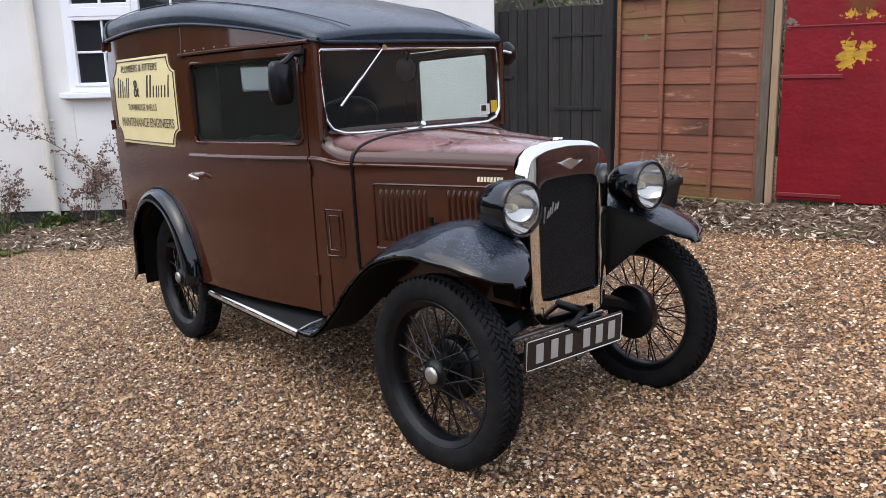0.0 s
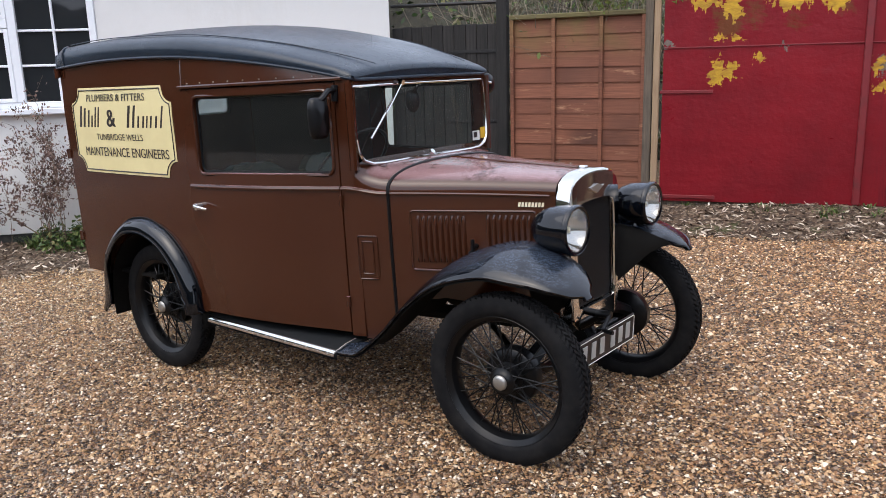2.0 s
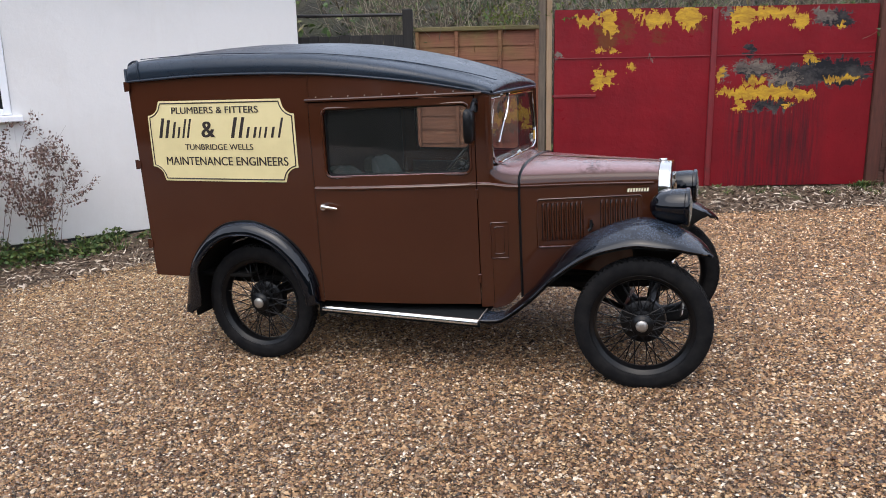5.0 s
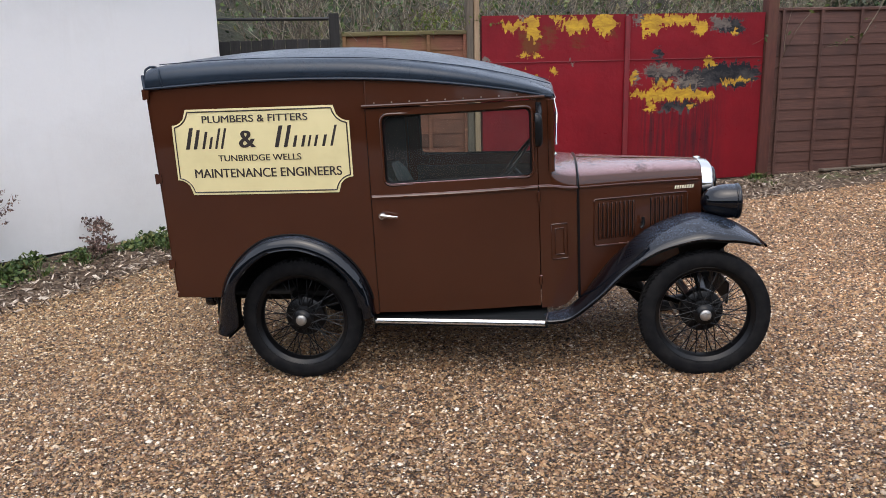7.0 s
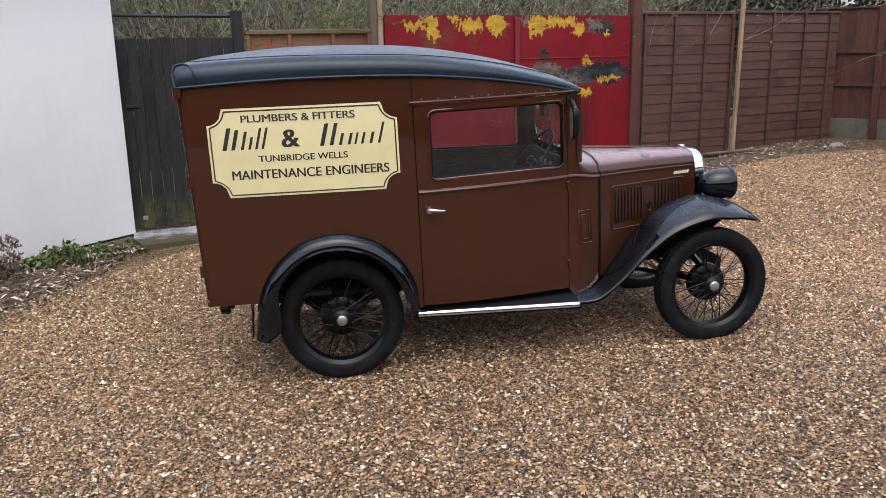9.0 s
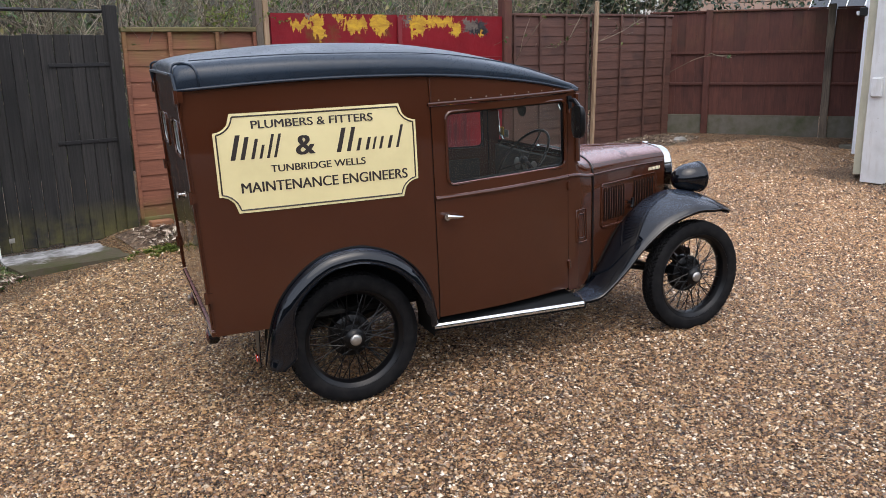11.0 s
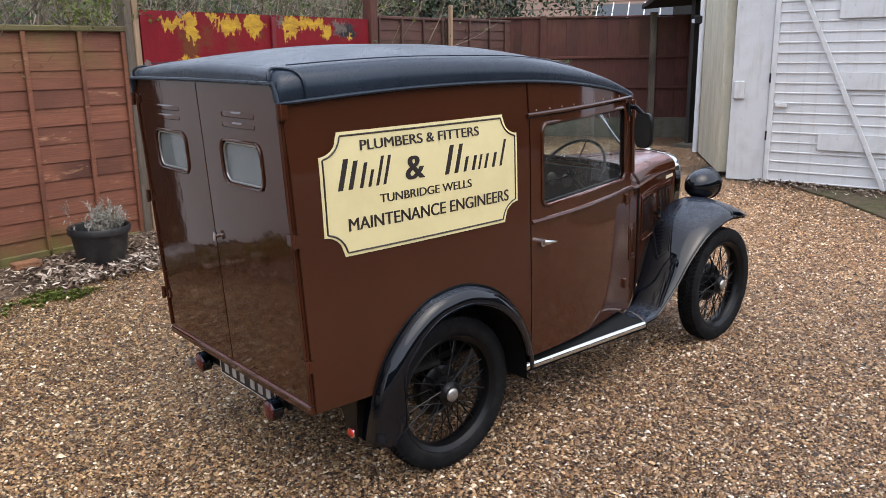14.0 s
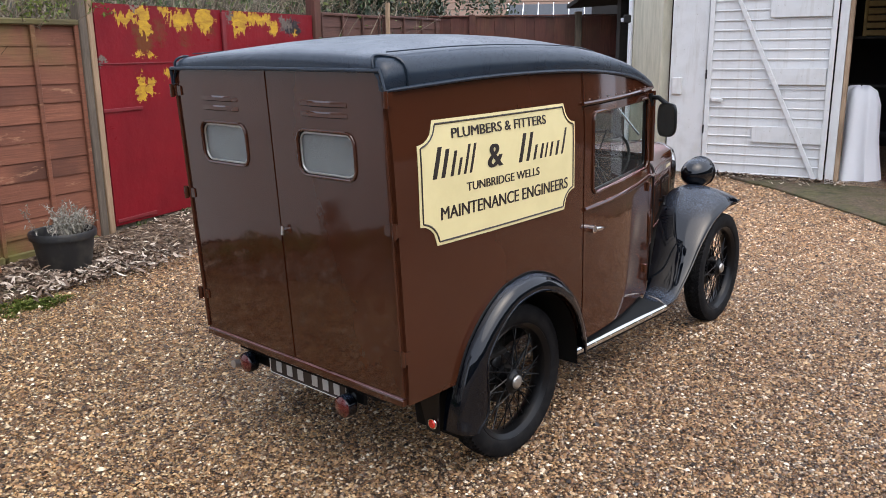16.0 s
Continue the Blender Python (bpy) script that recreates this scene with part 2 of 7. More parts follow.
leaf_dead = Mat("dead_leaf", rough=0.8)
leaf_dead.base(leaf_dead.ramp(leaf_dead.island(), [(0, (0.025, 0.014, 0.009)), (0.40, (0.095, 0.056, 0.032)), (0.65, (0.26, 0.19, 0.13)), (1, (0.66, 0.58, 0.48))]))
stem_dead = Mat("dead_stem", (0.13, 0.085, 0.055), 0.85)
stem_dead.base(stem_dead.ramp(stem_dead.island(), [(0, (0.06, 0.042, 0.028)), (0.6, (0.14, 0.095, 0.06)), (1, (0.25, 0.19, 0.13))]))
leaf_green = Mat("weed_leaf", rough=0.6)
leaf_green.base(leaf_green.ramp(leaf_green.island(), [(0, (0.022, 0.048, 0.010)), (0.5, (0.055, 0.105, 0.020)), (0.85, (0.12, 0.15, 0.035)), (1, (0.20, 0.17, 0.06))]))
leaf_ivy = Mat("evergreen_leaf", rough=0.4)
leaf_ivy.base(leaf_ivy.ramp(leaf_ivy.island(), [(0, (0.008, 0.018, 0.008)), (0.7, (0.02, 0.04, 0.014)), (1, (0.05, 0.075, 0.03))]))

render_wall = Mat("cream_render", (0.80, 0.77, 0.69), 0.85)
rc = render_wall.mix(render_wall.step(render_wall.noise(0.9, 6, 0.65), 0.45, 0.8), (0.74, 0.735, 0.72), (0.66, 0.65, 0.63))
rc = render_wall.mix(render_wall.math("MULTIPLY", render_wall.step(render_wall.noise(1.0, 5, 0.7, render_wall.coords((6, 6, 0.5))), 0.55, 0.85), 0.30), rc, (0.60, 0.57, 0.52))
render_wall.base(rc)
render_wall.bump(render_wall.noise(4.0, 6, 0.6), 0.25, 0.03, [(render_wall.noise(90.0, 4), 0.25, 0.004)])
plinth_mat = Mat("black_plinth", (0.02, 0.02, 0.022), 0.7)
plinth_mat.base(plinth_mat.mix(plinth_mat.step(plinth_mat.noise(7.0), 0.45, 0.7), (0.016, 0.016, 0.018), (0.06, 0.055, 0.045)))
white_paint = Mat("white_paint", (0.80, 0.81, 0.83), 0.45)
wp = white_paint.mix(white_paint.step(white_paint.noise(5.0, 5), 0.45, 0.8), (0.63, 0.635, 0.63), (0.52, 0.52, 0.505))
wp = white_paint.mix(white_paint.math("MULTIPLY", white_paint.step(white_paint.noise(2.2, 7, 0.7, white_paint.coords((7, 7, 0.7))), 0.52, 0.74), 0.5), wp, (0.40, 0.37, 0.32))
wp = white_paint.mix(white_paint.step(white_paint.noise(34.0, 6, 0.7), 0.66, 0.70), wp, (0.22, 0.19, 0.15))
white_paint.base(wp)
white_paint.bump(white_paint.noise(40.0, 4), 0.12, 0.004)
upvc = Mat("white_window_frame", (0.82, 0.84, 0.88), 0.35)
cream_board = Mat("cream_board", (0.62, 0.58, 0.44), 0.7)
cream_board.base(cream_board.mix(cream_board.step(cream_board.noise(2.5, 6, 0.7, cream_board.coords((3, 3, 0.8))), 0.4, 0.75), (0.64, 0.60, 0.46), (0.42, 0.40, 0.28)))
# gloom of the rooms is put into this near-black wall colour
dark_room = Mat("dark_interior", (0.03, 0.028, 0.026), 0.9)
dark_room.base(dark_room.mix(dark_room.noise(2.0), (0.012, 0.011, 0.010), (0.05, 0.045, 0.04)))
curtain_mat = Mat("pale_curtain", (0.55, 0.52, 0.45), 0.9)
pane_glass = Mat("house_pane", (0.02, 0.022, 0.025), 0.03, 0.0, IOR=1.5)
pane_glass.bump(pane_glass.noise(3.0, 2), 0.03, 0.02)

lap_wood = wood_mat("larch_lap_slat", (0.125, 0.043, 0.023), (0.275, 0.102, 0.055), (1.2, 30, 30), 0.75, 0.95, 0.6, (0.33, 0.17, 0.095))
lap_dark = wood_mat("dark_lap_slat", (0.056, 0.024, 0.018), (0.130, 0.058, 0.041), (1.2, 30, 30), 0.75, 0.0, 0.6)
board_brown = wood_mat("brown_board", (0.056, 0.0165, 0.0115), (0.120, 0.037, 0.024), (14, 14, 1.5), 0.75, 0.15, 0.4)
black_wood = wood_mat("black_weathered_board", (0.005, 0.0046, 0.0046), (0.036, 0.033, 0.031), (26, 26, 0.8), 0.85, -0.7, 0.9)
mossy_wood = wood_mat("mossy_green_timber", (0.075, 0.062, 0.026), (0.19, 0.155, 0.075), (2, 30, 30), 0.85, 0.8, 0.5)
grey_post = wood_mat("grey_timber", (0.07, 0.055, 0.042), (0.24, 0.19, 0.14), (24, 24, 1.5), 0.85, 0.2, 0.6)
pale_post = wood_mat("pale_timber", (0.26, 0.17, 0.10), (0.48, 0.36, 0.24), (24, 24, 1.5), 0.8, 0.1, 0.5)
iron = Mat("black_iron", (0.012, 0.012, 0.013), 0.5, 0.3)
stone_mat = Mat("worn_stone", (0.34, 0.32, 0.30), 0.7)
stone_mat.base(stone_mat.mix(stone_mat.step(stone_mat.noise(4.0, 7, 0.7), 0.4, 0.7), (0.30, 0.29, 0.275), (0.075, 0.075, 0.05)))
stone_mat.bump(stone_mat.noise(20.0, 6), 0.4, 0.01)
step_mat = Mat("worn_step_stone", (0.4, 0.4, 0.4), 0.7)
sx, sy, _ = step_mat.xyz()
rag = step_mat.math("MULTIPLY", step_mat.math("SUBTRACT", step_mat.noise(5.0, 6, 0.7), 0.5), 0.7)
pale = step_mat.math("MULTIPLY", step_mat.step(step_mat.math("ADD", sy, rag), -0.44, -0.34), step_mat.step(step_mat.math("ADD", sx, rag), 0.82, 0.70))
step_mat.base(step_mat.mix(pale, step_mat.mix(step_mat.step(step_mat.noise(9.0, 6), 0.4, 0.65), (0.075, 0.06, 0.04), (0.05, 0.055, 0.015)), step_mat.mix(step_mat.step(step_mat.noise(7.0, 7, 0.7), 0.45, 0.6), (0.42, 0.42, 0.43), (0.16, 0.16, 0.155))))
step_mat.bump(step_mat.noise(20.0, 6), 0.4, 0.01)
slab_mat = Mat("mossy_concrete", rough=0.75)
sn1 = slab_mat.mix(slab_mat.step(slab_mat.noise(38.0, 6, 0.75), 0.38, 0.66), (0.040, 0.029, 0.019), (0.17, 0.118, 0.072))
slab_mat.base(slab_mat.mix(slab_mat.step(slab_mat.noise(2.0, 7, 0.7), 0.44, 0.60), sn1, slab_mat.mix(slab_mat.step(slab_mat.noise(11.0, 6), 0.4, 0.6), (0.032, 0.036, 0.010), (0.085, 0.075, 0.030))))
slab_mat.bump(slab_mat.noise(24.0, 6), 0.7, 0.025, [(slab_mat.voronoi(60.0), 0.6, 0.012)])
slab_mat.rough(slab_mat.step(slab_mat.noise(1.2, 4), -2.2, 0.9))
red_floor = Mat("red_painted_floor", (0.16, 0.035, 0.025), 0.3)
red_floor.base(red_floor.mix(red_floor.step(red_floor.noise(3.0, 5), 0.4, 0.7), (0.15, 0.035, 0.025), (0.07, 0.04, 0.035)))
concrete = Mat("concrete", (0.20, 0.185, 0.15), 0.85)
concrete.base(concrete.mix(concrete.step(concrete.noise(3.0, 6, 0.7), 0.4, 0.7), (0.13, 0.115, 0.095), (0.06, 0.065, 0.03)))
cloth = Mat("white_dust_sheet", (0.78, 0.78, 0.80), 0.9)
pot_mat = Mat("black_plastic_pot", (0.016, 0.017, 0.019), 0.5)
pot_mat.base(pot_mat.mix(pot_mat.step(pot_mat.noise(8.0), 0.5, 0.75), (0.014, 0.015, 0.017), (0.05, 0.047, 0.04)))
lavender = Mat("silver_lavender", (0.24, 0.235, 0.20), 0.85)
lavender.base(lavender.ramp(lavender.island(), [(0, (0.12, 0.11, 0.085)), (0.6, (0.26, 0.25, 0.21)), (1, (0.40, 0.38, 0.34))]))
brick_mat = Mat("brick", (0.27, 0.12, 0.055), 0.85)
brick_mat.base(brick_mat.mix(brick_mat.step(brick_mat.noise(22.0, 5), 0.4, 0.7), (0.28, 0.125, 0.058), (0.17, 0.085, 0.050)))
brick_mat.bump(brick_mat.noise(30.0), 0.4, 0.01)
tile_mat = Mat("far_roof_tile", (0.16, 0.10, 0.075), 0.8)
tile_mat.base(tile_mat.mix(tile_mat.rand(), (0.13, 0.085, 0.065), (0.22, 0.14, 0.10)))
far_brick = Mat("far_brick_wall", (0.26, 0.13, 0.08), 0.85)
far_brick.base(far_brick.mix(far_brick.noise(4.0), (0.22, 0.11, 0.07), (0.33, 0.18, 0.11)))

# peeling red gate paint: red skin, torn yellow undercoat, dark bare patches
red_paint = Mat("peeling_red_paint", (0.30, 0.012, 0.014), 0.5, 0.0, Specular_IOR_Level=0.22)
rx, ry, rz = red_paint.xyz()
rn = red_paint.noise(4.2, 9, 0.74, red_paint.coords((1.0, 1.0, 1.7)), 0.35)
rn2 = red_paint.noise(10.0, 9, 0.75, red_paint.coords((0.7, 1.0, 2.0)), 0.6)
streak = red_paint.noise(3.0, 6, 0.7, red_paint.coords((8.0, 1.0, 0.45)))
red = red_paint.mix(red_paint.step(red_paint.noise(1.4, 5), 0.35, 0.75), (0.200, 0.0090, 0.0155), (0.128, 0.0070, 0.0120))
red_paint.red = red


# the edges of the patches wander, in upright strips and sideways tears
warp_x = red_paint.math("ADD", red_paint.math("MULTIPLY", red_paint.math("SUBTRACT", red_paint.noise(5.0, 5, 0.7, red_paint.coords((0.6, 1.0, 2.6))), 0.5), 0.34), red_paint.math("MULTIPLY", red_paint.math("SUBTRACT", red_paint.noise(26.0, 4, 0.7), 0.5), 0.07))
warp_z = red_paint.math("ADD", red_paint.math("MULTIPLY", red_paint.math("SUBTRACT", red_paint.noise(7.0, 5, 0.7, red_paint.coords((2.4, 1.0, 0.5))), 0.5), 0.30), red_paint.math("MULTIPLY", red_paint.math("SUBTRACT", red_paint.noise(30.0, 4, 0.7), 0.5), 0.06))
wx, wz = red_paint.math("ADD", rx, warp_x), red_paint.math("ADD", rz, warp_z)


def near(m, v, c, half, soft):
    """1 near c, falling to 0 at half + soft."""
    d = m.math("ABSOLUTE", m.math("SUBTRACT", v, c))
    n = m.node("MapRange")
    n.inputs["From Min"].default_value, n.inputs["From Max"].default_value = half + soft, half
    m.put(n.inputs["Value"], d)
    return n.outputs["Result"]


def spot(m, regions, noise_out, lo=0.50, hi=0.525, wild=1.5):
    """Ragged patches: soft boxes (x, half x, z, half z, weight) broken up by noise."""
    total = None
    for x, hx, z, hz, bias in regions:
        r = m.math("MULTIPLY", near(m, wx, x, hx * 0.5, hx * 0.9 + 0.03), near(m, wz, z, hz * 0.5, hz * 0.9 + 0.03))
        r = m.math("MULTIPLY", r, bias)
        total = r if total is None else m.math("MAXIMUM", total, r)
    broken = m.math("MULTIPLY", m.math("SUBTRACT", noise_out, 0.5), wild)
    return m.step(m.math("ADD", total, m.math("MULTIPLY", broken, m.step(total, 0.0, 0.25))), lo, hi)


# regions in metres along the pair of gates (x) and above their foot (z)
dark_patch = spot(red_paint, [(2.80, 0.36, 1.13, 0.12, 1.0), (2.45, 0.30, 1.10, 0.10, 0.85), (2.05, 0.26, 1.17, 0.08, 0.70), (2.80, 0.16, 1.64, 0.09, 0.80), (2.20, 0.24, 0.81, 0.05, 0.80), (1.96, 0.05, 1.36, 0.11, 0.70), (2.62, 0.16, 1.24, 0.04, 0.7)], rn2, 0.47, 0.55, 1.7)
grey_flake = spot(red_paint, [(2.00, 0.24, 1.20, 0.07, 0.70), (2.30, 0.22, 1.08, 0.09, 0.62), (2.66, 0.12, 1.68, 0.08, 0.75), (1.68, 0.07, 1.15, 0.11, 0.6), (1.70, 0.06, 1.73, 0.06, 0.7), (0.42, 0.05, 1.765, 0.015, 0.7), (0.93, 0.05, 1.30, 0.012, 0.7), (0.02, 0.025, 1.34, 0.04, 0.75)], red_paint.noise(16.0, 8, 0.75, red_paint.coords((0.8, 1.0, 1.8)), 0.9), 0.50, 0.54, 2.0)
stain = spot(red_paint, [(0.52, 0.12, 1.52, 0.14, 0.80), (0.75, 0.10, 1.58, 0.14, 0.55), (1.05, 0.10, 1.52, 0.12, 0.55), (1.40, 0.12, 1.60, 0.06, 0.5)], rn, 0.40, 0.70, 1.8)
streaks = red_paint.math("MULTIPLY", red_paint.math("MULTIPLY", near(red_paint, rx, 2.22, 0.36, 0.22), near(red_paint, rz, 0.40, 0.42, 0.20)), red_paint.step(streak, 0.42, 0.62))
torn = red_paint.noise(6.0, 9, 0.66, red_paint.coords((1.6, 1.0, 0.9)), 1.1)
yellow = spot(red_paint, [(0.32, 0.15, 1.68, 0.035, 0.72), (0.53, 0.075, 1.68, 0.12, 0.78), (0.45, 0.05, 1.39, 0.035, 0.66), (0.58, 0.05, 1.38, 0.03, 0.66), (0.80, 0.10, 1.75, 0.03, 0.66), (1.02, 0.15, 1.69, 0.07, 0.78), (1.32, 0.12, 1.68, 0.10, 0.80),
                          (1.86, 0.11, 1.68, 0.11, 0.80), (2.15, 0.26, 1.72, 0.05, 0.80), (2.42, 0.09, 1.64, 0.07, 0.74), (2.82, 0.05, 1.58, 0.03, 0.68),
                          (0.44, 0.045, 1.12, 0.10, 0.80), (0.56, 0.055, 1.11, 0.07, 0.80), (0.48, 0.04, 1.21, 0.02, 0.68), (0.76, 0.045, 1.21, 0.025, 0.70),
                          (2.12, 0.40, 0.945, 0.050, 0.92), (1.76, 0.12, 0.96, 0.025, 0.76), (2.50, 0.12, 0.90, 0.030, 0.78), (1.87, 0.035, 0.85, 0.10, 0.74), (2.02, 0.12, 1.06, 0.035, 0.74), (2.38, 0.05, 0.82, 0.05, 0.62),
                          (2.54, 0.085, 1.275, 0.035, 0.86), (2.86, 0.18, 1.07, 0.012, 0.78), (1.66, 0.05, 1.16, 0.08, 0.68)], torn, 0.50, 0.515, 1.5)
yellow_c = red_paint.mix(red_paint.step(rn2, 0.38, 0.62), (0.56, 0.35, 0.034), (0.30, 0.16, 0.026))
c = red_paint.mix(red_paint.math("MULTIPLY", streaks, 0.8), red, (0.040, 0.013, 0.017))
c = red_paint.mix(red_paint.math("MULTIPLY", stain, 0.65), c, (0.11, 0.055, 0.014))
c = red_paint.mix(dark_patch, c, red_paint.mix(red_paint.step(rn, 0.45, 0.65), (0.014, 0.015, 0.019), (0.075, 0.07, 0.068)))
c = red_paint.mix(grey_flake, c, red_paint.mix(red_paint.step(rn, 0.4, 0.6), (0.06, 0.05, 0.048), (0.20, 0.17, 0.14)))
c = red_paint.mix(yellow, c, yellow_c)
red_paint.base(c)
red_paint.rough(red_paint.step(rn2, 0.0, 1.3))
red_paint.bump(red_paint.math("ADD", yellow, dark_patch), 0.6, -0.006, [(red_paint.noise(5.0, 5), 0.5, 0.02), (rn2, 0.25, 0.006)])
red_edge = Mat("red_gate_strip", (0.30, 0.012, 0.014), 0.5)
red_edge.base(red_edge.mix(red_edge.step(red_edge.noise(6.0, 5), 0.5, 0.75), (0.165, 0.0115, 0.0165), (0.09, 0.015, 0.017)))


# ---- the ground ----
F0, FD = np.array((-0.798, 3.568)), np.array((math.cos(radians(17.6)), math.sin(radians(17.6))))
FN = np.array((FD[1], -FD[0]))
H0, HD = np.array((-1.77, 3.35)), np.array((math.cos(radians(228.5)), math.sin(radians(228.5))))
HN = np.array((-HD[1], HD[0]))


def ease(t):
    t = min(max(t, 0.0), 1.0)
    return t * t * (3 - 2 * t)


def ease_all(t):
    t = np.clip(t, 0.0, 1.0)
    return t * t * (3 - 2 * t)


def ground_all(x, y):
    x, y = np.asarray(x, float), np.asarray(y, float)
    z = 0.031 * np.clip(x, -9.0, 6.5) + 0.018 * (np.clip(y, -9.0, 6.0) + 0.6)
    s, d = (x - F0[0]) * FD[0] + (y - F0[1]) * FD[1], (x - F0[0]) * FN[0] + (y - F0[1]) * FN[1]
    z = z + 0.085 * ease_all(1.0 - d / 1.0) * ease_all((s + 0.3) / 0.4) * (1 - ease_all((s - 2.6) / 1.8))
    z = z + 0.015 * np.exp(-((x + 0.1) ** 2 + (y + 0.2) ** 2) / 1.9)
    sh, dh = (x - H0[0]) * HD[0] + (y - H0[1]) * HD[1], (x - H0[0]) * HN[0] + (y - H0[1]) * HN[1]
    z = z + 0.05 * ease_all(1.0 - np.abs(dh) / 0.8) * ease_all((sh - 0.4) / 0.8)
    for k, (a, b, h) in enumerate(((1.7, 2.3, 0.0035), (-2.9, 1.9, 0.0035), (4.3, -3.7, 0.002), (6.1, 7.3, 0.0015), (-11.0, 9.0, 0.001))):
        z = z + h * np.sin(a * x + b * y + 1.7 * k)
    return z


def ground_z(x, y):
    return float(ground_all(x, y))


def axis_steps(near_step, inner, outer):
    out, v, st = [0.0], 0.0, near_step
    while v < outer:
        if v > inner:
            st *= 1.45
        v += st
        out.append(v)
    return [-v for v in out[:0:-1]] + out


xs, ys = [1.5 + v for v in axis_steps(0.16, 8.5, 400)], [0.5 + v for v in axis_steps(0.16, 7.5, 400)]
gx, gy = np.meshgrid(xs, ys, indexing="ij")
gverts = list(zip(gx.ravel().tolist(), gy.ravel().tolist(), ground_all(gx, gy).ravel().tolist()))
gfaces = [(i * len(ys) + j, (i + 1) * len(ys) + j, (i + 1) * len(ys) + j + 1, i * len(ys) + j + 1) for i in range(len(xs) - 1) for j in range(len(ys) - 1)]
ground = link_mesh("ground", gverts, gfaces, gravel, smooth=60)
tagged(ground, "wet tan and brown pea gravel yard", "ground", kind="structure")


# ---- house with cream render ----
def proper(origin, d):
    """Right-handed axes: x along d, y to its left, z up."""
    return Matrix(((d[0], -d[1], 0, origin[0]), (d[1], d[0], 0, origin[1]), (0, 0, 1, 0), (0, 0, 0, 1)))


# along HD the yard lies to the left (+y)
HM = proper(H0, HD)
house = thing("house", HM, "cream rendered house with a white casement window", "house")
WX0, WX1, WZ0, WZ1 = 2.68, 4.09, 1.20, 2.42


def house_wall(x0, x1, z0, z1, name="wall"):
    return block(name, ((x0 + x1) / 2, -0.15, (z0 + z1) / 2), (x1 - x0, 0.30, z1 - z0), render_wall, house, 0.006)


house_wall(0.0, WX0, 0.045, 2.75)
house_wall(WX1, 5.6, 0.045, 2.75)
house_wall(WX0, WX1, 0.045, WZ0)
house_wall(WX0, WX1, WZ1, 2.75)
block("wall", (0.15, -2.8, 1.375), (0.30, 5.0, 2.75), render_wall, house)
block("wall", (5.45, -2.8, 1.375), (0.30, 5.0, 2.75), render_wall, house)
block("plinth", (2.8, -0.17, -0.13), (5.6, 0.30, 0.36), plinth_mat, house)
block("room", (3.4, -1.6, 1.6), (2.6, 0.05, 2.4), dark_room, house)
link_mesh("roof", *shell([[(-0.15, 0.25, 2.70), (-0.15, -2.65, 4.3), (-0.15, -5.5, 2.70)], [(5.8, 0.25, 2.70), (5.8, -2.65, 4.3), (5.8, -5.5, 2.70)]], off=(0, 0, 0.12)), tile_mat, house, smooth=0)
window = place("window", None, house, "white painted casement window with glazing bars", pose(0, 0.035, 0))
block("sill", ((WX0 + WX1) / 2, 0.015, WZ0 - 0.03), (WX1 - WX0 + 0.16, 0.16, 0.055), upvc, house, 0.008)


def wbar(x0, x1, z0, z1, y=-0.05, depth=0.07, name="window_frame"):
    return block(name, ((x0 + x1) / 2, y, (z0 + z1) / 2), (x1 - x0, depth, z1 - z0), upvc, window, 0.005)


wbar(WX0, WX0 + 0.06, WZ0, WZ1)
wbar(WX1 - 0.06, WX1, WZ0, WZ1)
wbar(WX0 + 0.06, WX1 - 0.06, WZ0, WZ0 + 0.055)
wbar(WX0 + 0.06, WX1 - 0.06, WZ1 - 0.055, WZ1)
MX = 3.38
wbar(MX - 0.035, MX + 0.035, WZ0 + 0.055, WZ1 - 0.055, -0.045)
wbar(MX + 0.035, WX1 - 0.06, 1.90, 1.985, -0.035)
for x0, x1, split in ((WX0 + 0.06, MX - 0.035, False), (MX + 0.035, WX1 - 0.06, True)):
    for lo, hi in (((WZ0 + 0.055, 1.90), (1.985, WZ1 - 0.055)) if split else ((WZ0 + 0.055, WZ1 - 0.055),)):
        if split:
            wbar(x0, x0 + 0.04, lo, hi, -0.03, 0.05, "sash")
            wbar(x1 - 0.04, x1, lo, hi, -0.03, 0.05, "sash")
            wbar(x0 + 0.04, x1 - 0.04, lo, lo + 0.035, -0.03, 0.05, "sash")
            wbar(x0 + 0.04, x1 - 0.04, hi - 0.035, hi, -0.03, 0.05, "sash")
        xm = (x0 + x1) / 2
        wbar(xm - 0.011, xm + 0.011, lo, hi, -0.045, 0.03, "glazing_bar")
        for z in ((1.575, 1.88, 2.17) if not split else (1.575, 2.19)):
            if lo < z < hi:
                wbar(x0, x1, z - 0.011, z + 0.011, -0.047, 0.03, "glazing_bar")
        block("pane", (xm, -0.058, (lo + hi) / 2), (x1 - x0, 0.006, hi - lo), pane_glass, window, 0)
block("curtain", (WX1 - 0.2, -0.25, 1.8), (0.16, 0.05, 1.2), curtain_mat, window, 0.02)
pipe = Mat("cream_painted_pipe", (0.70, 0.66, 0.58), 0.5)
drain = tagged(link_mesh("drainpipe", *tube([(4.36, 0.055, z) for z in (2.7, 1.05, -0.10)], 0.036, 14), pipe), "cream painted drainpipe on the house wall", "drainpipe")
drain.matrix_basis = HM
link_mesh("collar", *tube([(4.36, 0.055, 0.98), (4.36, 0.055, 1.05)], 0.045, 14), pipe, drain)
link_mesh("bracket", *tube([(4.28, 0.03, 0.94), (4.44, 0.03, 0.94)], 0.012, 8), pipe, drain)


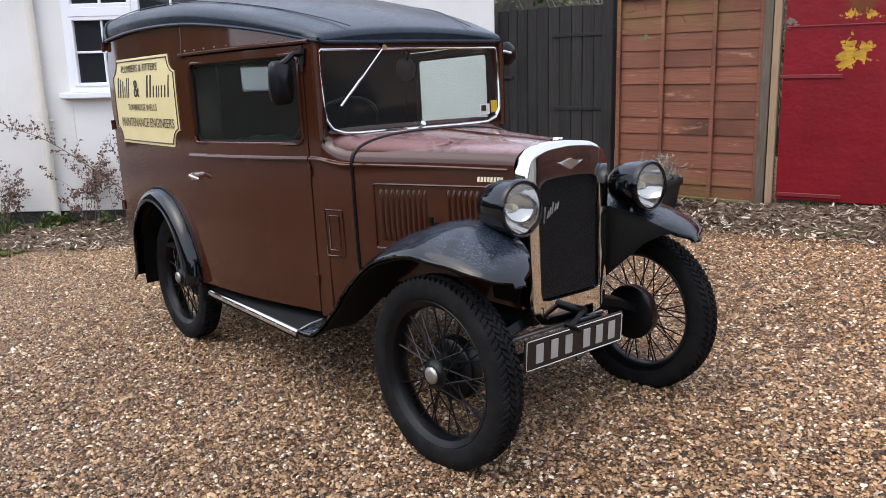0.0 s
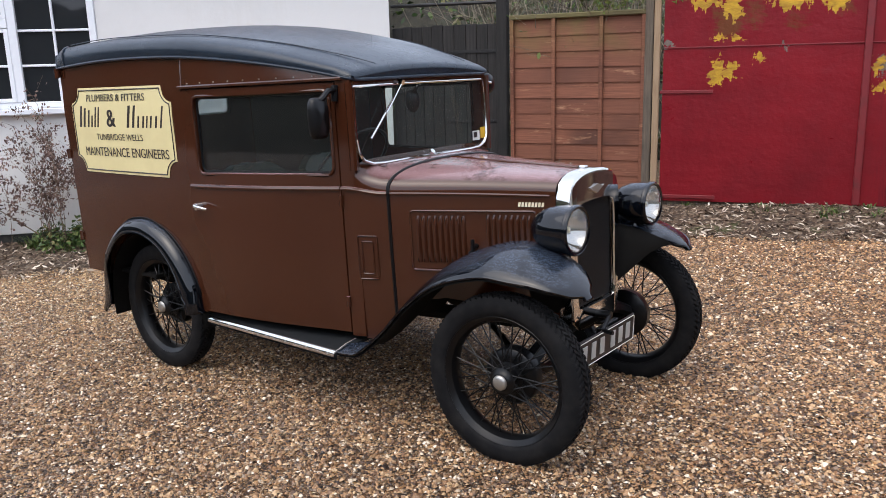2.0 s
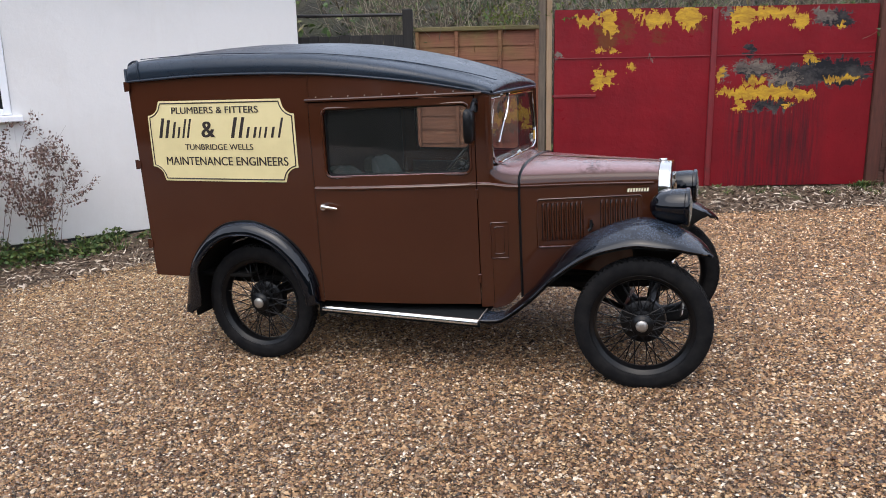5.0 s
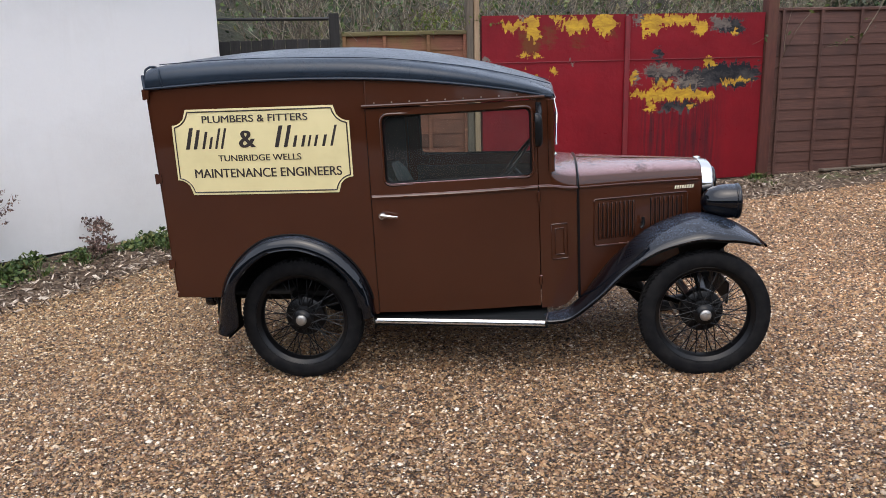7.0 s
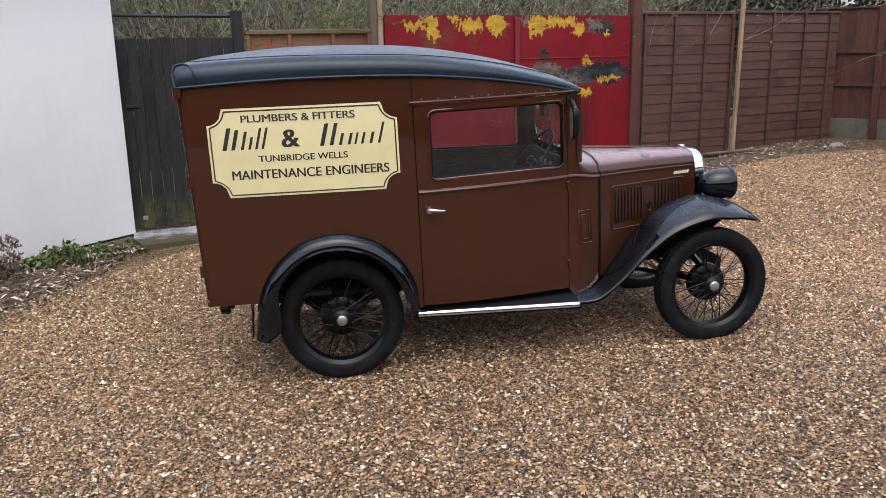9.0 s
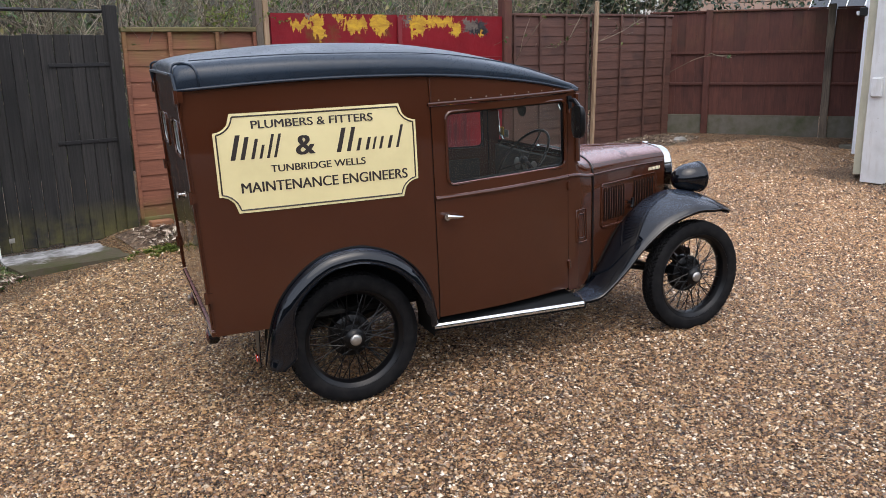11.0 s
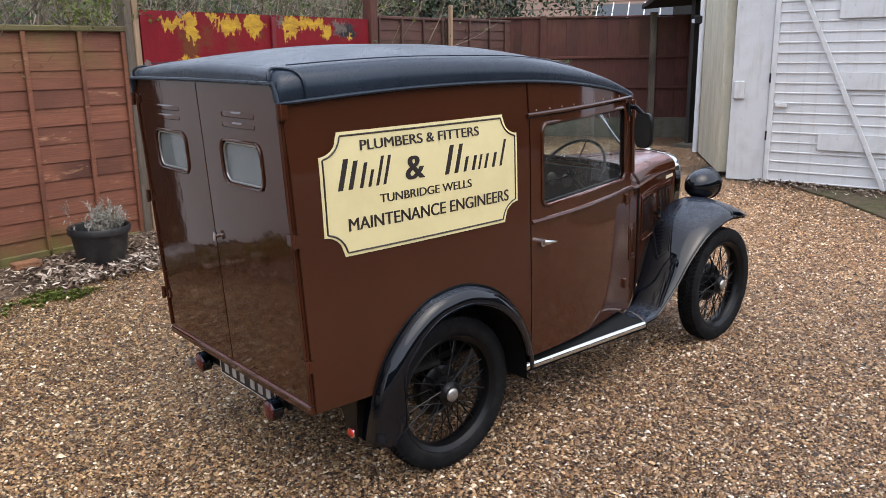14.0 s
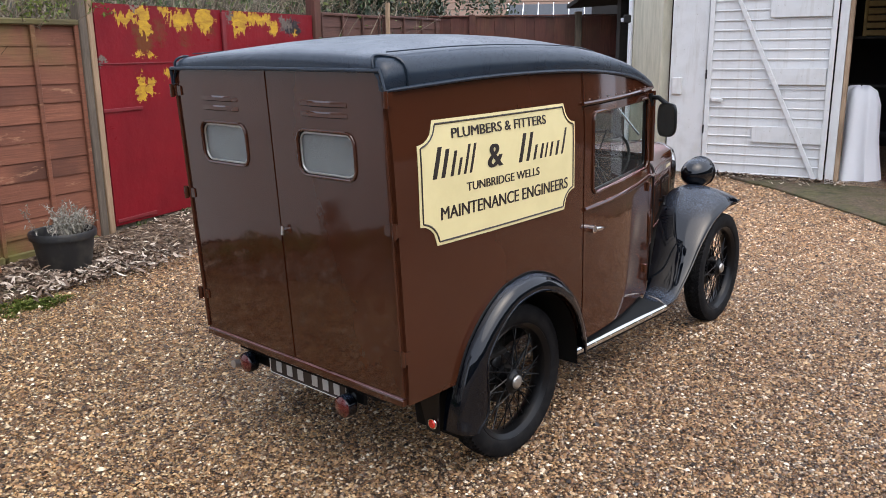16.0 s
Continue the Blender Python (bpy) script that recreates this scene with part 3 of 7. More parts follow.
# ---- fences along one line ----
FM = proper(F0, FD)   # x along the fence, the yard lies at -y


def lap_panel(name, x0, x1, z0, z1, mat, battens, label, n=15, m=FM, group="fence panels"):
    """An overlapped slat panel: slats leaning one over the next, upright battens and a capping rail."""
    ob = thing(name, m @ pose(x0, 0, z0), label, "fence", group)
    w, h = x1 - x0, z1 - z0
    pitch = (h - 0.06) / n
    data = box_data("slat", (w - 0.02, 0.010, pitch * 1.18), 0.0012, mat)
    for k in range(n):
        place("slat", data, ob, "", pose(w / 2, -0.004 + random.uniform(-0.002, 0.002), 0.03 + pitch * (k + 0.55), -4.2 + random.uniform(-0.5, 0.5), random.uniform(-0.25, 0.25), 0))
    bd = box_data("batten", (0.036, 0.022, h), 0.004, mat)
    for x in battens:
        place("batten", bd, ob, "", pose(x - x0, -0.030, h / 2))
    rail = box_data("rail", (w, 0.05, 0.035), 0.006, mat)
    place("rail", rail, ob, "", pose(w / 2, -0.006, h - 0.006))
    place("rail", rail, ob, "", pose(w / 2, -0.006, 0.02))
    return ob


def post(name, x, z0, z1, w, d, mat, label, y=0.0, m=FM, group="fence posts"):
    ob = tagged(block(name, (0, 0, 0), (w, d, z1 - z0), mat, None, 0.006), label, "post", group)
    ob.matrix_basis = m @ pose(x, y, (z0 + z1) / 2, 0, random.uniform(-0.4, 0.4), 0)
    return ob


PM = proper(np.array((-0.65, 3.77)), np.array((math.cos(radians(11.6)), math.sin(radians(11.6)))))   # the larch panel turns away a little
larch = lap_panel("lap_fence", 0.0, 1.255, 0.15, 1.885, lap_wood, (0.02, 0.421, 0.862, 1.235), "orange-brown larch lap fence panel with mossy edges", 12, PM)
block("kickboard", (0.6275, -0.016, 0.02), (1.255, 0.05, 0.085), mossy_wood, larch, 0.006)
block("capping", (0.6275, -0.010, 1.735), (1.265, 0.075, 0.045), mossy_wood, larch, 0.008)
post("fence_post", 1.475, -0.1, 2.45, 0.07, 0.09, grey_post, "grey weathered timber post beside the red gates")
post("fence_post", 1.545, -0.1, 2.45, 0.055, 0.07, pale_post, "pale bare timber post beside the red gates", -0.02)
post("fence_post", 4.865, -0.1, 2.65, 0.13, 0.12, board_brown, "brown square timber gate post", -0.01)
lap_panel("lap_fence", 4.945, 6.53, 0.24, 2.075, lap_dark, (5.02, 5.50, 6.00, 6.46), "dark brown lap fence panel", 15)
pole = post("fence_post", 6.50, 0.0, 2.25, 0.046, 0.050, pale_post, "pale bare timber post leaning before the dark fence", -0.12)
pole.matrix_basis = pole.matrix_basis @ pose(0, 0, 0, 0.3, 0.6, 0)
lap_panel("lap_fence", 6.56, 8.50, 0.26, 2.09, lap_dark, (6.62, 7.20, 7.80, 8.30), "dark brown lap fence panel", 15)


def red_gate(x0, x1, label, shift):
    ob = thing("gate", FM @ pose(x0, -0.03, 0.25), label, "gate", "red gates")
    w = x1 - x0
    grid = [[(shift + w * i / 24, -0.004 + 0.004 * noise.noise((i * 0.5 + shift, j * 0.4, 7.0)), 1.79 * j / 24) for j in range(25)] for i in range(25)]
    sheet = link_mesh("sheet", *shell(grid, off=(0, 0.012, 0)), red_paint, ob, smooth=70)
    sheet.matrix_basis = pose(-shift, 0, 0)
    for x in (0.035, w - 0.03):
        block("stile", (x, 0.045, 0.9), (0.07, 0.05, 1.75), red_edge, ob)
    for z in (0.08, 0.9, 1.70):
        block("ledge", (w / 2, 0.045, z), (w - 0.14, 0.045, 0.09), red_edge, ob)
    block("joint_strip", (w / 2, -0.012, 1.32), (w - 0.02, 0.006, 0.010), red_edge, ob, 0.002)
    return ob


gate_l = red_gate(1.60, 3.165, "red gate with peeling paint over yellow undercoat", 0.0)
block("cover_strip", (1.580, -0.02, 0.89), (0.055, 0.022, 1.76), red_edge, gate_l)
block("strap_hinge", (0.20, -0.014, 0.95), (0.44, 0.010, 0.028), red_edge, gate_l, 0.003)
block("strap_hinge", (0.24, -0.014, 0.04), (0.46, 0.010, 0.03), red_edge, gate_l, 0.003)
red_gate(3.195, 4.790, "red gate with torn yellow paint and dark bare patches", 1.595)
sleeper = tagged(block("timber_sill", (0, 0, 0), (3.2, 0.10, 0.09), grey_post), "weathered timber sill under the red gates", "timber sill")
sleeper.matrix_basis = FM @ pose(3.20, 0.05, 0.20)

# black boarded gate between house and fence
B0 = np.array((-1.80, 3.45))
BD = np.array((math.cos(radians(14.8)), math.sin(radians(14.8))))
BM = proper(B0, BD)
black_gate = thing("gate", BM, "black weathered boarded gate with strap hinges", "gate")
bx = -0.02
while bx < 1.02:
    bw = random.uniform(0.095, 0.125)
    block("board", (bx + bw / 2, random.uniform(-0.004, 0.004), 0.96 + random.uniform(-0.01, 0.01)), (bw - 0.005, 0.022, 1.78 + random.uniform(-0.02, 0.02)), black_wood, black_gate, 0.004)
    bx += bw
for z in (1.595, 0.945):
    block("strap_hinge", (0.82, -0.018, z), (0.50, 0.008, 0.032), iron, black_gate, 0.002)
    for x in (0.61, 0.76, 0.90, 1.03):
        block("bolt", (x, -0.024, z), (0.014, 0.010, 0.014), iron, black_gate, 0.003)
for z in (0.25, 0.95, 1.62):
    block("ledge", (0.55, 0.032, z), (1.1, 0.03, 0.10), black_wood, black_gate)
block("latch", (0.10, -0.022, 1.23), (0.11, 0.02, 0.03), iron, black_gate, 0.004)
block("plate", (0.11, -0.014, 0.17), (0.045, 0.006, 0.04), stone_mat, black_gate, 0.002)
post("gate_post", 1.115, -0.1, 2.09, 0.10, 0.09, black_wood, "dark timber gate post", 0.0, BM)
bar = tagged(link_mesh("rail", *tube([(-0.05, 0.06, 2.05), (1.15, 0.06, 2.04)], 0.016, 8), iron), "thin black rail above the boarded gate", "rail")
bar.matrix_basis = BM
step_stone = link_mesh("step_stone", *shell([[(x + 0.03 * math.sin(5 * y), y, 0.055 + 0.012 * noise.noise((x * 4, y * 4, 1))) for y in span(-0.72, -0.06, 6)] for x in span(0.0, 1.05, 8)], off=(0, 0, -0.08)), step_mat)
tagged(step_stone, "worn grey stone step before the black gate", "step")
step_stone.matrix_basis = BM

# far fence with concrete posts
X0 = np.array((7.5, 6.25))
XD = np.array((9.05, 4.63)) - X0
XD /= np.linalg.norm(XD)
XM = proper(X0, XD)


def board_fence(x0, x1, label):
    ob = thing("board_fence", XM @ pose(x0, 0, 0.27), label, "fence", "fence panels")
    n = max(2, round((x1 - x0) / 0.15))
    d = box_data("board", ((x1 - x0) / n + 0.016, 0.016, 1.52), 0.002, board_brown)
    for k in range(n):
        place("board", d, ob, "", pose((k + 0.5) * (x1 - x0) / n, 0.009 * (k % 2), 1.10))
    block("capping", ((x1 - x0) / 2, 0.0, 1.875), (x1 - x0, 0.07, 0.025), board_brown, ob)
    for z in (0.81, 1.27):
        block("rail", ((x1 - x0) / 2, -0.022, z), (x1 - x0, 0.03, 0.038), board_brown, ob)
    block("gravel_board", ((x1 - x0) / 2, 0, 0.17), (x1 - x0, 0.04, 0.34), concrete, ob)
    return ob


board_fence(-0.42, 0.42, "brown boarded fence panel on a concrete gravel board")
post("fence_post", 0.47, 0.1, 2.17, 0.10, 0.10, board_brown, "brown square timber fence post", 0, XM)
board_fence(0.52, 2.09, "brown boarded fence panel on a concrete gravel board")
post("fence_post", 2.15, 0.1, 2.20, 0.10, 0.11, grey_post, "grey weathered timber fence post", 0, XM)
board_fence(2.21, 3.7, "brown boarded fence panel on a concrete gravel board")

# ---- garage ----
G0 = np.array((6.32, 1.82))
GD = np.array((math.cos(radians(-80)), math.sin(radians(-80))))
GM = proper(G0, GD)   # x along the front, the yard lies at -y
garage = thing("garage", GM, "white boarded garage with a cream side wall and one leaf shut", "garage")
block("front_panel", (0.19, 0.02, 1.45), (0.40, 0.05, 2.4), white_paint, garage)
block("meter_box", (0.08, -0.02, 1.22), (0.11, 0.04, 0.19), white_paint, garage, 0.008)
block("lintel", (2.0, 0.03, 2.75), (4.2, 0.12, 0.4), white_paint, garage)
block("door_post", (1.725, 0.06, 1.35), (0.085, 0.12, 2.4), white_paint, garage)
block("door_post", (1.79, 0.07, 1.35), (0.04, 0.12, 2.4), pale_post, garage)
block("front_panel", (3.9, 0.03, 1.45), (0.9, 0.10, 2.6), white_paint, garage)
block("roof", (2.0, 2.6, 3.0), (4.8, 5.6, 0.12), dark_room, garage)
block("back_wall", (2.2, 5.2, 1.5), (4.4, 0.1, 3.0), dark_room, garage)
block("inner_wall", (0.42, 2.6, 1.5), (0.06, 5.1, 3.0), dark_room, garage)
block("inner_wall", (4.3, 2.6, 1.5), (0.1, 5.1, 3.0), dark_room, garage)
block("floor_slab", (2.9, 2.55, 0.17), (2.75, 5.2, 0.06), red_floor, garage)
gdoor = place("door", None, garage, "white painted ledged garage door with a diagonal brace")
z = 0.27
sec = [(0.006, 0.0), (-0.013, 0.0), (-0.0145, 0.002), (-0.0145, 0.009), (-0.0065, 0.015), (-0.003, 0.103), (0.006, 0.103)]
bv = [(x, y, zz) for x in (0.41, 1.63) for y, zz in sec]
bf = [[i, (i + 1) % 7, 7 + (i + 1) % 7, 7 + i][::-1] for i in range(7)] + [list(range(7)), list(range(7, 14))[::-1]]
tmp = link_mesh("board", bv, bf, white_paint, smooth=0)
board = tmp.data
bpy.data.objects.remove(tmp)
while z < 2.6:
    place("board", board, gdoor, "", pose(0, random.uniform(-0.001, 0.001), z))
    z += 0.1025
for x in (0.425, 1.645):
    block("stile", (x, -0.022, 1.45), (0.05, 0.03, 2.38), white_paint, gdoor)
for x0, x1, zc in ((1.02, 1.61, 2.02), (1.06, 1.61, 1.33), (0.92, 1.62, 0.715)):
    block("ledge", ((x0 + x1) / 2, -0.028, zc), (x1 - x0, 0.018, 0.175), white_paint, gdoor)
L = math.hypot(1.06, 2.24)
block("brace", (1.055, -0.042, 1.38), (L, 0.02, 0.046), white_paint, gdoor, turn=(0, math.degrees(math.atan2(2.24, 1.06)), 0))
block("handle", (0.53, -0.03, 1.07), (0.12, 0.03, 0.04), white_paint, gdoor, 0.008)
for zc in (0.75, 1.35):
    block("hinge", (0.40, -0.03, zc), (0.02, 0.02, 0.10), iron, gdoor)

CM = proper((6.43, 1.95), (0.785, 0.620))
side_wall = tagged(block("wall_side", (0, 0, 0), (1.86, 0.10, 2.5), cream_board), "cream painted garage side wall", "wall", kind="structure")
side_wall.matrix_basis = CM @ pose(0.93, 0.0, 1.55)
glamp = tagged(block("wall_lamp", (0, 0, 0), (0.09, 0.10, 0.11), iron, None, 0.012), "small black lamp on the garage corner", "lamp")
glamp.matrix_basis = CM @ pose(1.84, 0.13, 2.02)
link_mesh("sensor", *moved(lathe([(0.0, -0.03), (0.02, -0.028), (0.026, -0.01), (0.026, 0.02), (0.0, 0.022)], 14, "z"), 0.03, 0.06, -0.01), upvc, glamp, "white sensor head")
downpipe = tagged(link_mesh("downpipe", *tube([(1.83, 0.085, 2.8), (1.83, 0.085, 0.30)], 0.034, 12), upvc), "white downpipe on the garage corner", "pipe")
downpipe.matrix_basis = CM
for zz in (0.95, 1.85):
    link_mesh("bracket", *tube([(1.77, 0.075, zz), (1.89, 0.075, zz)], 0.014, 6), upvc, downpipe)
carport = thing("carport", pose(0, 0, 0), "dark open lean-to beside the garage", "carport")
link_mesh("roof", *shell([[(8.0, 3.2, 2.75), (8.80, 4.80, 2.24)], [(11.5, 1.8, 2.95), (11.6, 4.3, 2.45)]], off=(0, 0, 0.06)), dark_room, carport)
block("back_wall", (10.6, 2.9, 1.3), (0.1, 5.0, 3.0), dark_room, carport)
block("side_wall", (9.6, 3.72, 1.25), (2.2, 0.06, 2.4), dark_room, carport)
block("floor_slab", (9.6, 3.0, 0.28), (2.6, 1.6, 0.08), concrete, carport)
block("fascia", (8.3, 3.85, 2.42), (1.45, 0.05, 0.16), dark_room, carport, turn=(0, 0, 66))

# concrete apron before the garage, edged with a half-buried board
ap = [(5.98, 0.42), (6.28, 1.00), (6.36, 1.10), (6.7, -1.0), (6.5, -2.6), (4.3, -2.6), (4.55, -1.6), (5.02, -0.83), (5.48, -0.22)]
av = [(x, y, ground_z(x, y) + 0.022) for x, y in ap]
apron = link_mesh("pavement", av + [(x, y, z - 0.1) for x, y, z in av], [list(range(len(ap)))[::-1], list(range(len(ap), 2 * len(ap)))] + [[i, (i + 1) % len(ap), len(ap) + (i + 1) % len(ap), len(ap) + i] for i in range(len(ap))], slab_mat, smooth=0)
tagged(apron, "mossy concrete apron before the garage", "pavement", kind="structure")


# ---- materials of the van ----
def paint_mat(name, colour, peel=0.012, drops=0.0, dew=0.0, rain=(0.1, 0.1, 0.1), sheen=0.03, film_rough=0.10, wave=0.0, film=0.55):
    """Old coach paint under clear gloss; what faces up is beaded with rain, drop by drop, with wiped and run-together
    gaps. There the sky's pale sheen is put into the base colour as rain.
    """
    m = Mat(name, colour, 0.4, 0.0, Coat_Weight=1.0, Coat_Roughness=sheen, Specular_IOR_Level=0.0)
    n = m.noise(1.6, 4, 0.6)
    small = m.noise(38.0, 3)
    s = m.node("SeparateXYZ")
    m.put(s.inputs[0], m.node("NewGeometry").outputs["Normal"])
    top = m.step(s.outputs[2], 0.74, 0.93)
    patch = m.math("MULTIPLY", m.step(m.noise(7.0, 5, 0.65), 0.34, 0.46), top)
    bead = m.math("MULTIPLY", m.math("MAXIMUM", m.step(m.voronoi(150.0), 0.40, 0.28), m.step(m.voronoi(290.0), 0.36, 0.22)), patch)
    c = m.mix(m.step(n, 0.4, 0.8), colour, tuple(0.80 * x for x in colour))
    # pale sky sheen on the beaded tops, painted into the base colour
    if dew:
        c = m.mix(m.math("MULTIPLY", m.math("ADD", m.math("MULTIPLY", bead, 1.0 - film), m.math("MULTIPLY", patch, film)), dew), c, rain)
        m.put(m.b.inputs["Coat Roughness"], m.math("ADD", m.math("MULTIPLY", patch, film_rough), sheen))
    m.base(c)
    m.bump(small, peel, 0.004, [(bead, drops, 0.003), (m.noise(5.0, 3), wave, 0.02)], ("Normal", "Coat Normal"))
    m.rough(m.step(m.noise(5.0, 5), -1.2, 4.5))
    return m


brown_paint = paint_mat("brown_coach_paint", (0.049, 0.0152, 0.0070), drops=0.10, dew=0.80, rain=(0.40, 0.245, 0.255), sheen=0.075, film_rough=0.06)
door_brown = paint_mat("rear_door_brown_paint", (0.049, 0.0152, 0.0070), peel=0.02, sheen=0.055, wave=0.06)
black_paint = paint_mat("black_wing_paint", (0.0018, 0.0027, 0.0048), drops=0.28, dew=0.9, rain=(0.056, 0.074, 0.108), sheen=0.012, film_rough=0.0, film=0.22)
vinyl = Mat("blue_black_vinyl", (0.012, 0.020, 0.031), 0.36, Specular_IOR_Level=0.40)
vinyl_drop = vinyl.math("MULTIPLY", vinyl.step(vinyl.voronoi(165.0), 0.42, 0.22), vinyl.step(vinyl.noise(14.0, 4), 0.40, 0.60))
vinyl.base(vinyl.mix(vinyl.step(vinyl.noise(2.2, 5), 0.35, 0.75), (0.0115, 0.0215, 0.036), (0.0080, 0.0150, 0.0255)))
vinyl.bump(vinyl.voronoi(520.0), 0.05, 0.001, [(vinyl.noise(3.0, 3), 0.15, 0.02), (vinyl_drop, 0.22, 0.002)])
vinyl.rough(vinyl.math("SUBTRACT", vinyl.step(vinyl.noise(3.0, 5), -0.42, 2.3), vinyl.math("MULTIPLY", vinyl_drop, 0.22)))
chrome = Mat("chrome", (0.66, 0.65, 0.64), 0.08, 1.0)
chrome.rough(chrome.step(chrome.noise(20.0, 4), -0.1, 9.0))
dull_metal = Mat("dull_metal", (0.42, 0.41, 0.39), 0.4, 0.9)
rubber = Mat("tyre_rubber", (0.018, 0.018, 0.019), 0.7, 0.0, Specular_IOR_Level=0.10)
rubber.base(rubber.mix(rubber.step(rubber.noise(18.0, 5), 0.4, 0.75), (0.0065, 0.0068, 0.0078), (0.016, 0.0155, 0.0155)))
rubber.bump(rubber.noise(60.0, 3), 0.15, 0.002)
black_satin = Mat("black_satin_metal", (0.0035, 0.0037, 0.0043), 0.30, 0.0, Specular_IOR_Level=0.26)
black_satin.bump(black_satin.noise(50.0, 3), 0.15, 0.002)
grille_wire = Mat("grille_wire", (0.045, 0.047, 0.052), 0.35, 0.7)
under = Mat("underside_black", (0.005, 0.0045, 0.004), 0.85, 0.0, Specular_IOR_Level=0.2)
mat_rubber = Mat("ribbed_rubber_mat", (0.007, 0.008, 0.009), 0.7, 0.0, Specular_IOR_Level=0.2)
sign_cream = Mat("cream_sign_paint", (0.66, 0.58, 0.31), 0.45)
sign_cream.base(sign_cream.mix(sign_cream.step(sign_cream.noise(6.0, 5), 0.45, 0.8), (0.67, 0.585, 0.31), (0.60, 0.52, 0.27)))
sign_black = Mat("black_lettering", (0.018, 0.012, 0.010), 0.5)
letter_white = Mat("white_lettering", (0.68, 0.67, 0.62), 0.5)
letter_grey = Mat("grey_plate_bar", (0.42, 0.42, 0.40), 0.5)
letter_cream = Mat("cream_lettering", (0.80, 0.72, 0.50), 0.5)
lens_red = Mat("red_lens", (0.075, 0.004, 0.006), 0.2, 0.0, Coat_Weight=1.0)
reflector_red = Mat("red_reflector", (0.55, 0.02, 0.012), 0.2, 0.0, Coat_Weight=1.0)
yellow_sticker = Mat("yellow_sticker", (0.62, 0.36, 0.02), 0.5)
green_leather = Mat("green_leathercloth", (0.012, 0.035, 0.026), 0.5)
green_leather.bump(green_leather.noise(120.0, 3), 0.3, 0.002)
trim_dark = Mat("dark_trim_board", (0.009, 0.010, 0.010), 0.7)
trim_pale = Mat("grey_headlining", (0.16, 0.155, 0.14), 0.85)


def glass_mat(name, tint, gloss_rough=0.0, dust=0.20):
    m = Mat(name)
    m.t.nodes.remove(m.b)
    tr = m.node("BsdfTransparent", Color=(*tint, 1))
    gl = m.node("BsdfGlossy", Color=(1, 1, 1, 1), Roughness=gloss_rough)
    lw = m.node("LayerWeight", Blend=0.5)
    fr = m.math("ADD", m.math("MULTIPLY", m.math("POWER", lw.outputs["Facing"], 5.0), 0.93), 0.036)
    mx = m.node("MixShader")
    m.put(mx.inputs[0], fr)
    m.put(mx.inputs[1], tr.outputs[0])
    m.put(mx.inputs[2], gl.outputs[0])
    # grey haze over the glass, painted in place of its reflections
    haze_fac = m.step(m.noise(4.0, 4), -0.6, 9.0)
    df = m.node("BsdfDiffuse", Color=(0.5, 0.52, 0.5, 1))
    md = m.node("MixShader")
    m.put(md.inputs[0], m.math("MULTIPLY", haze_fac, dust))
    m.put(md.inputs[1], mx.outputs[0])
    m.put(md.inputs[2], df.outputs[0])
    m.put(m.t.nodes["Material Output"].inputs["Surface"], md.outputs[0])
    return m


clear_glass = glass_mat("clear_glass", (0.82, 0.88, 0.86))
lens_glass = glass_mat("clear_lens_glass", (0.92, 0.93, 0.92), 0.05, 1.8)
# heavier haze stands in for the sky reflected in the rear panes
hazed = glass_mat("hazed_glass", (0.75, 0.80, 0.82), 0.02, 1.9)

# ---- the van: u forward, v to its left, w up, from the foot of the rear axle ----
VM = pose(0, 0.003, 0) @ pose(0, 0, 0, 0, 0, -1.117) @ pose(0, 0, 0, 0, -1.782, 0)
van = thing("van", VM, "brown vintage delivery van with a black vinyl roof and wire wheels", "van")
PLAN = [(-0.68, 0.612), (-0.4, 0.628), (0.0, 0.637), (0.45, 0.631), (0.8, 0.597), (1.1, 0.533), (1.27, 0.484), (1.34, 0.466), (1.40, 0.446), (1.465, 0.420)]
LOW = [(-0.66, 1.553), (-0.27, 1.566), (0.0, 1.567), (0.3, 1.559), (0.56, 1.543), (0.83, 1.513), (1.1, 1.470), (1.34, 1.418)]
BELT = 0.972


def hw(u, w=0.9):
    return curve(PLAN, u) - 0.016 * ease((w - 1.30) / 0.28) - 0.010 * ease((0.6 - w) / 0.25) * (1 if u < 1.2 else 0)


def low(u):
    return curve(LOW, u)


def both(name, data, mat, label="", smooth=40.0, parent=None):
    """The same part on the right side and, mirrored, on the left."""
    return link_mesh(name, *data, mat, parent or van, label, smooth), link_mesh(name, *flip(data), mat, parent or van, label, smooth)


def side(u, w, out=0.0):
    return (u, -hw(u, w) - out, w)


# rear side panels with the wheel arch cut out
def arch(u):
    if abs(u - 0.03) < 0.40:
        return max(0.33 + math.sqrt(0.40**2 - (u - 0.03) ** 2), 0.40 if u > 0 else 0.478)
    return 0.478 if u < 0 else 0.375


grid = []
for u in [-0.605] + span(-0.56, -0.37, 4) + span(-0.36, 0.42, 30) + [0.435, 0.4525]:
    col = []
    for k in range(15):
        w = arch(u) + (low(u) + 0.02 - arch(u)) * k / 14
        lean = -0.030 * (w - 0.48) / 1.08 * ease((0.0 - u) / 0.6)
        col.append((u + lean, -hw(u, w), w))
    grid.append(col)
both("side_panel", shell(grid, off=lambda p: (0, 0.02, 0)), brown_paint)

# cant panels above the doors, pillars, gutters
both("cant_panel", shell([[side(u, 1.418 + (low(u) + 0.02 - 1.418) * k / 3, 0.004) for k in range(4)] for u in span(0.456, 1.30, 14)], off=(0, 0.02, 0)), brown_paint)
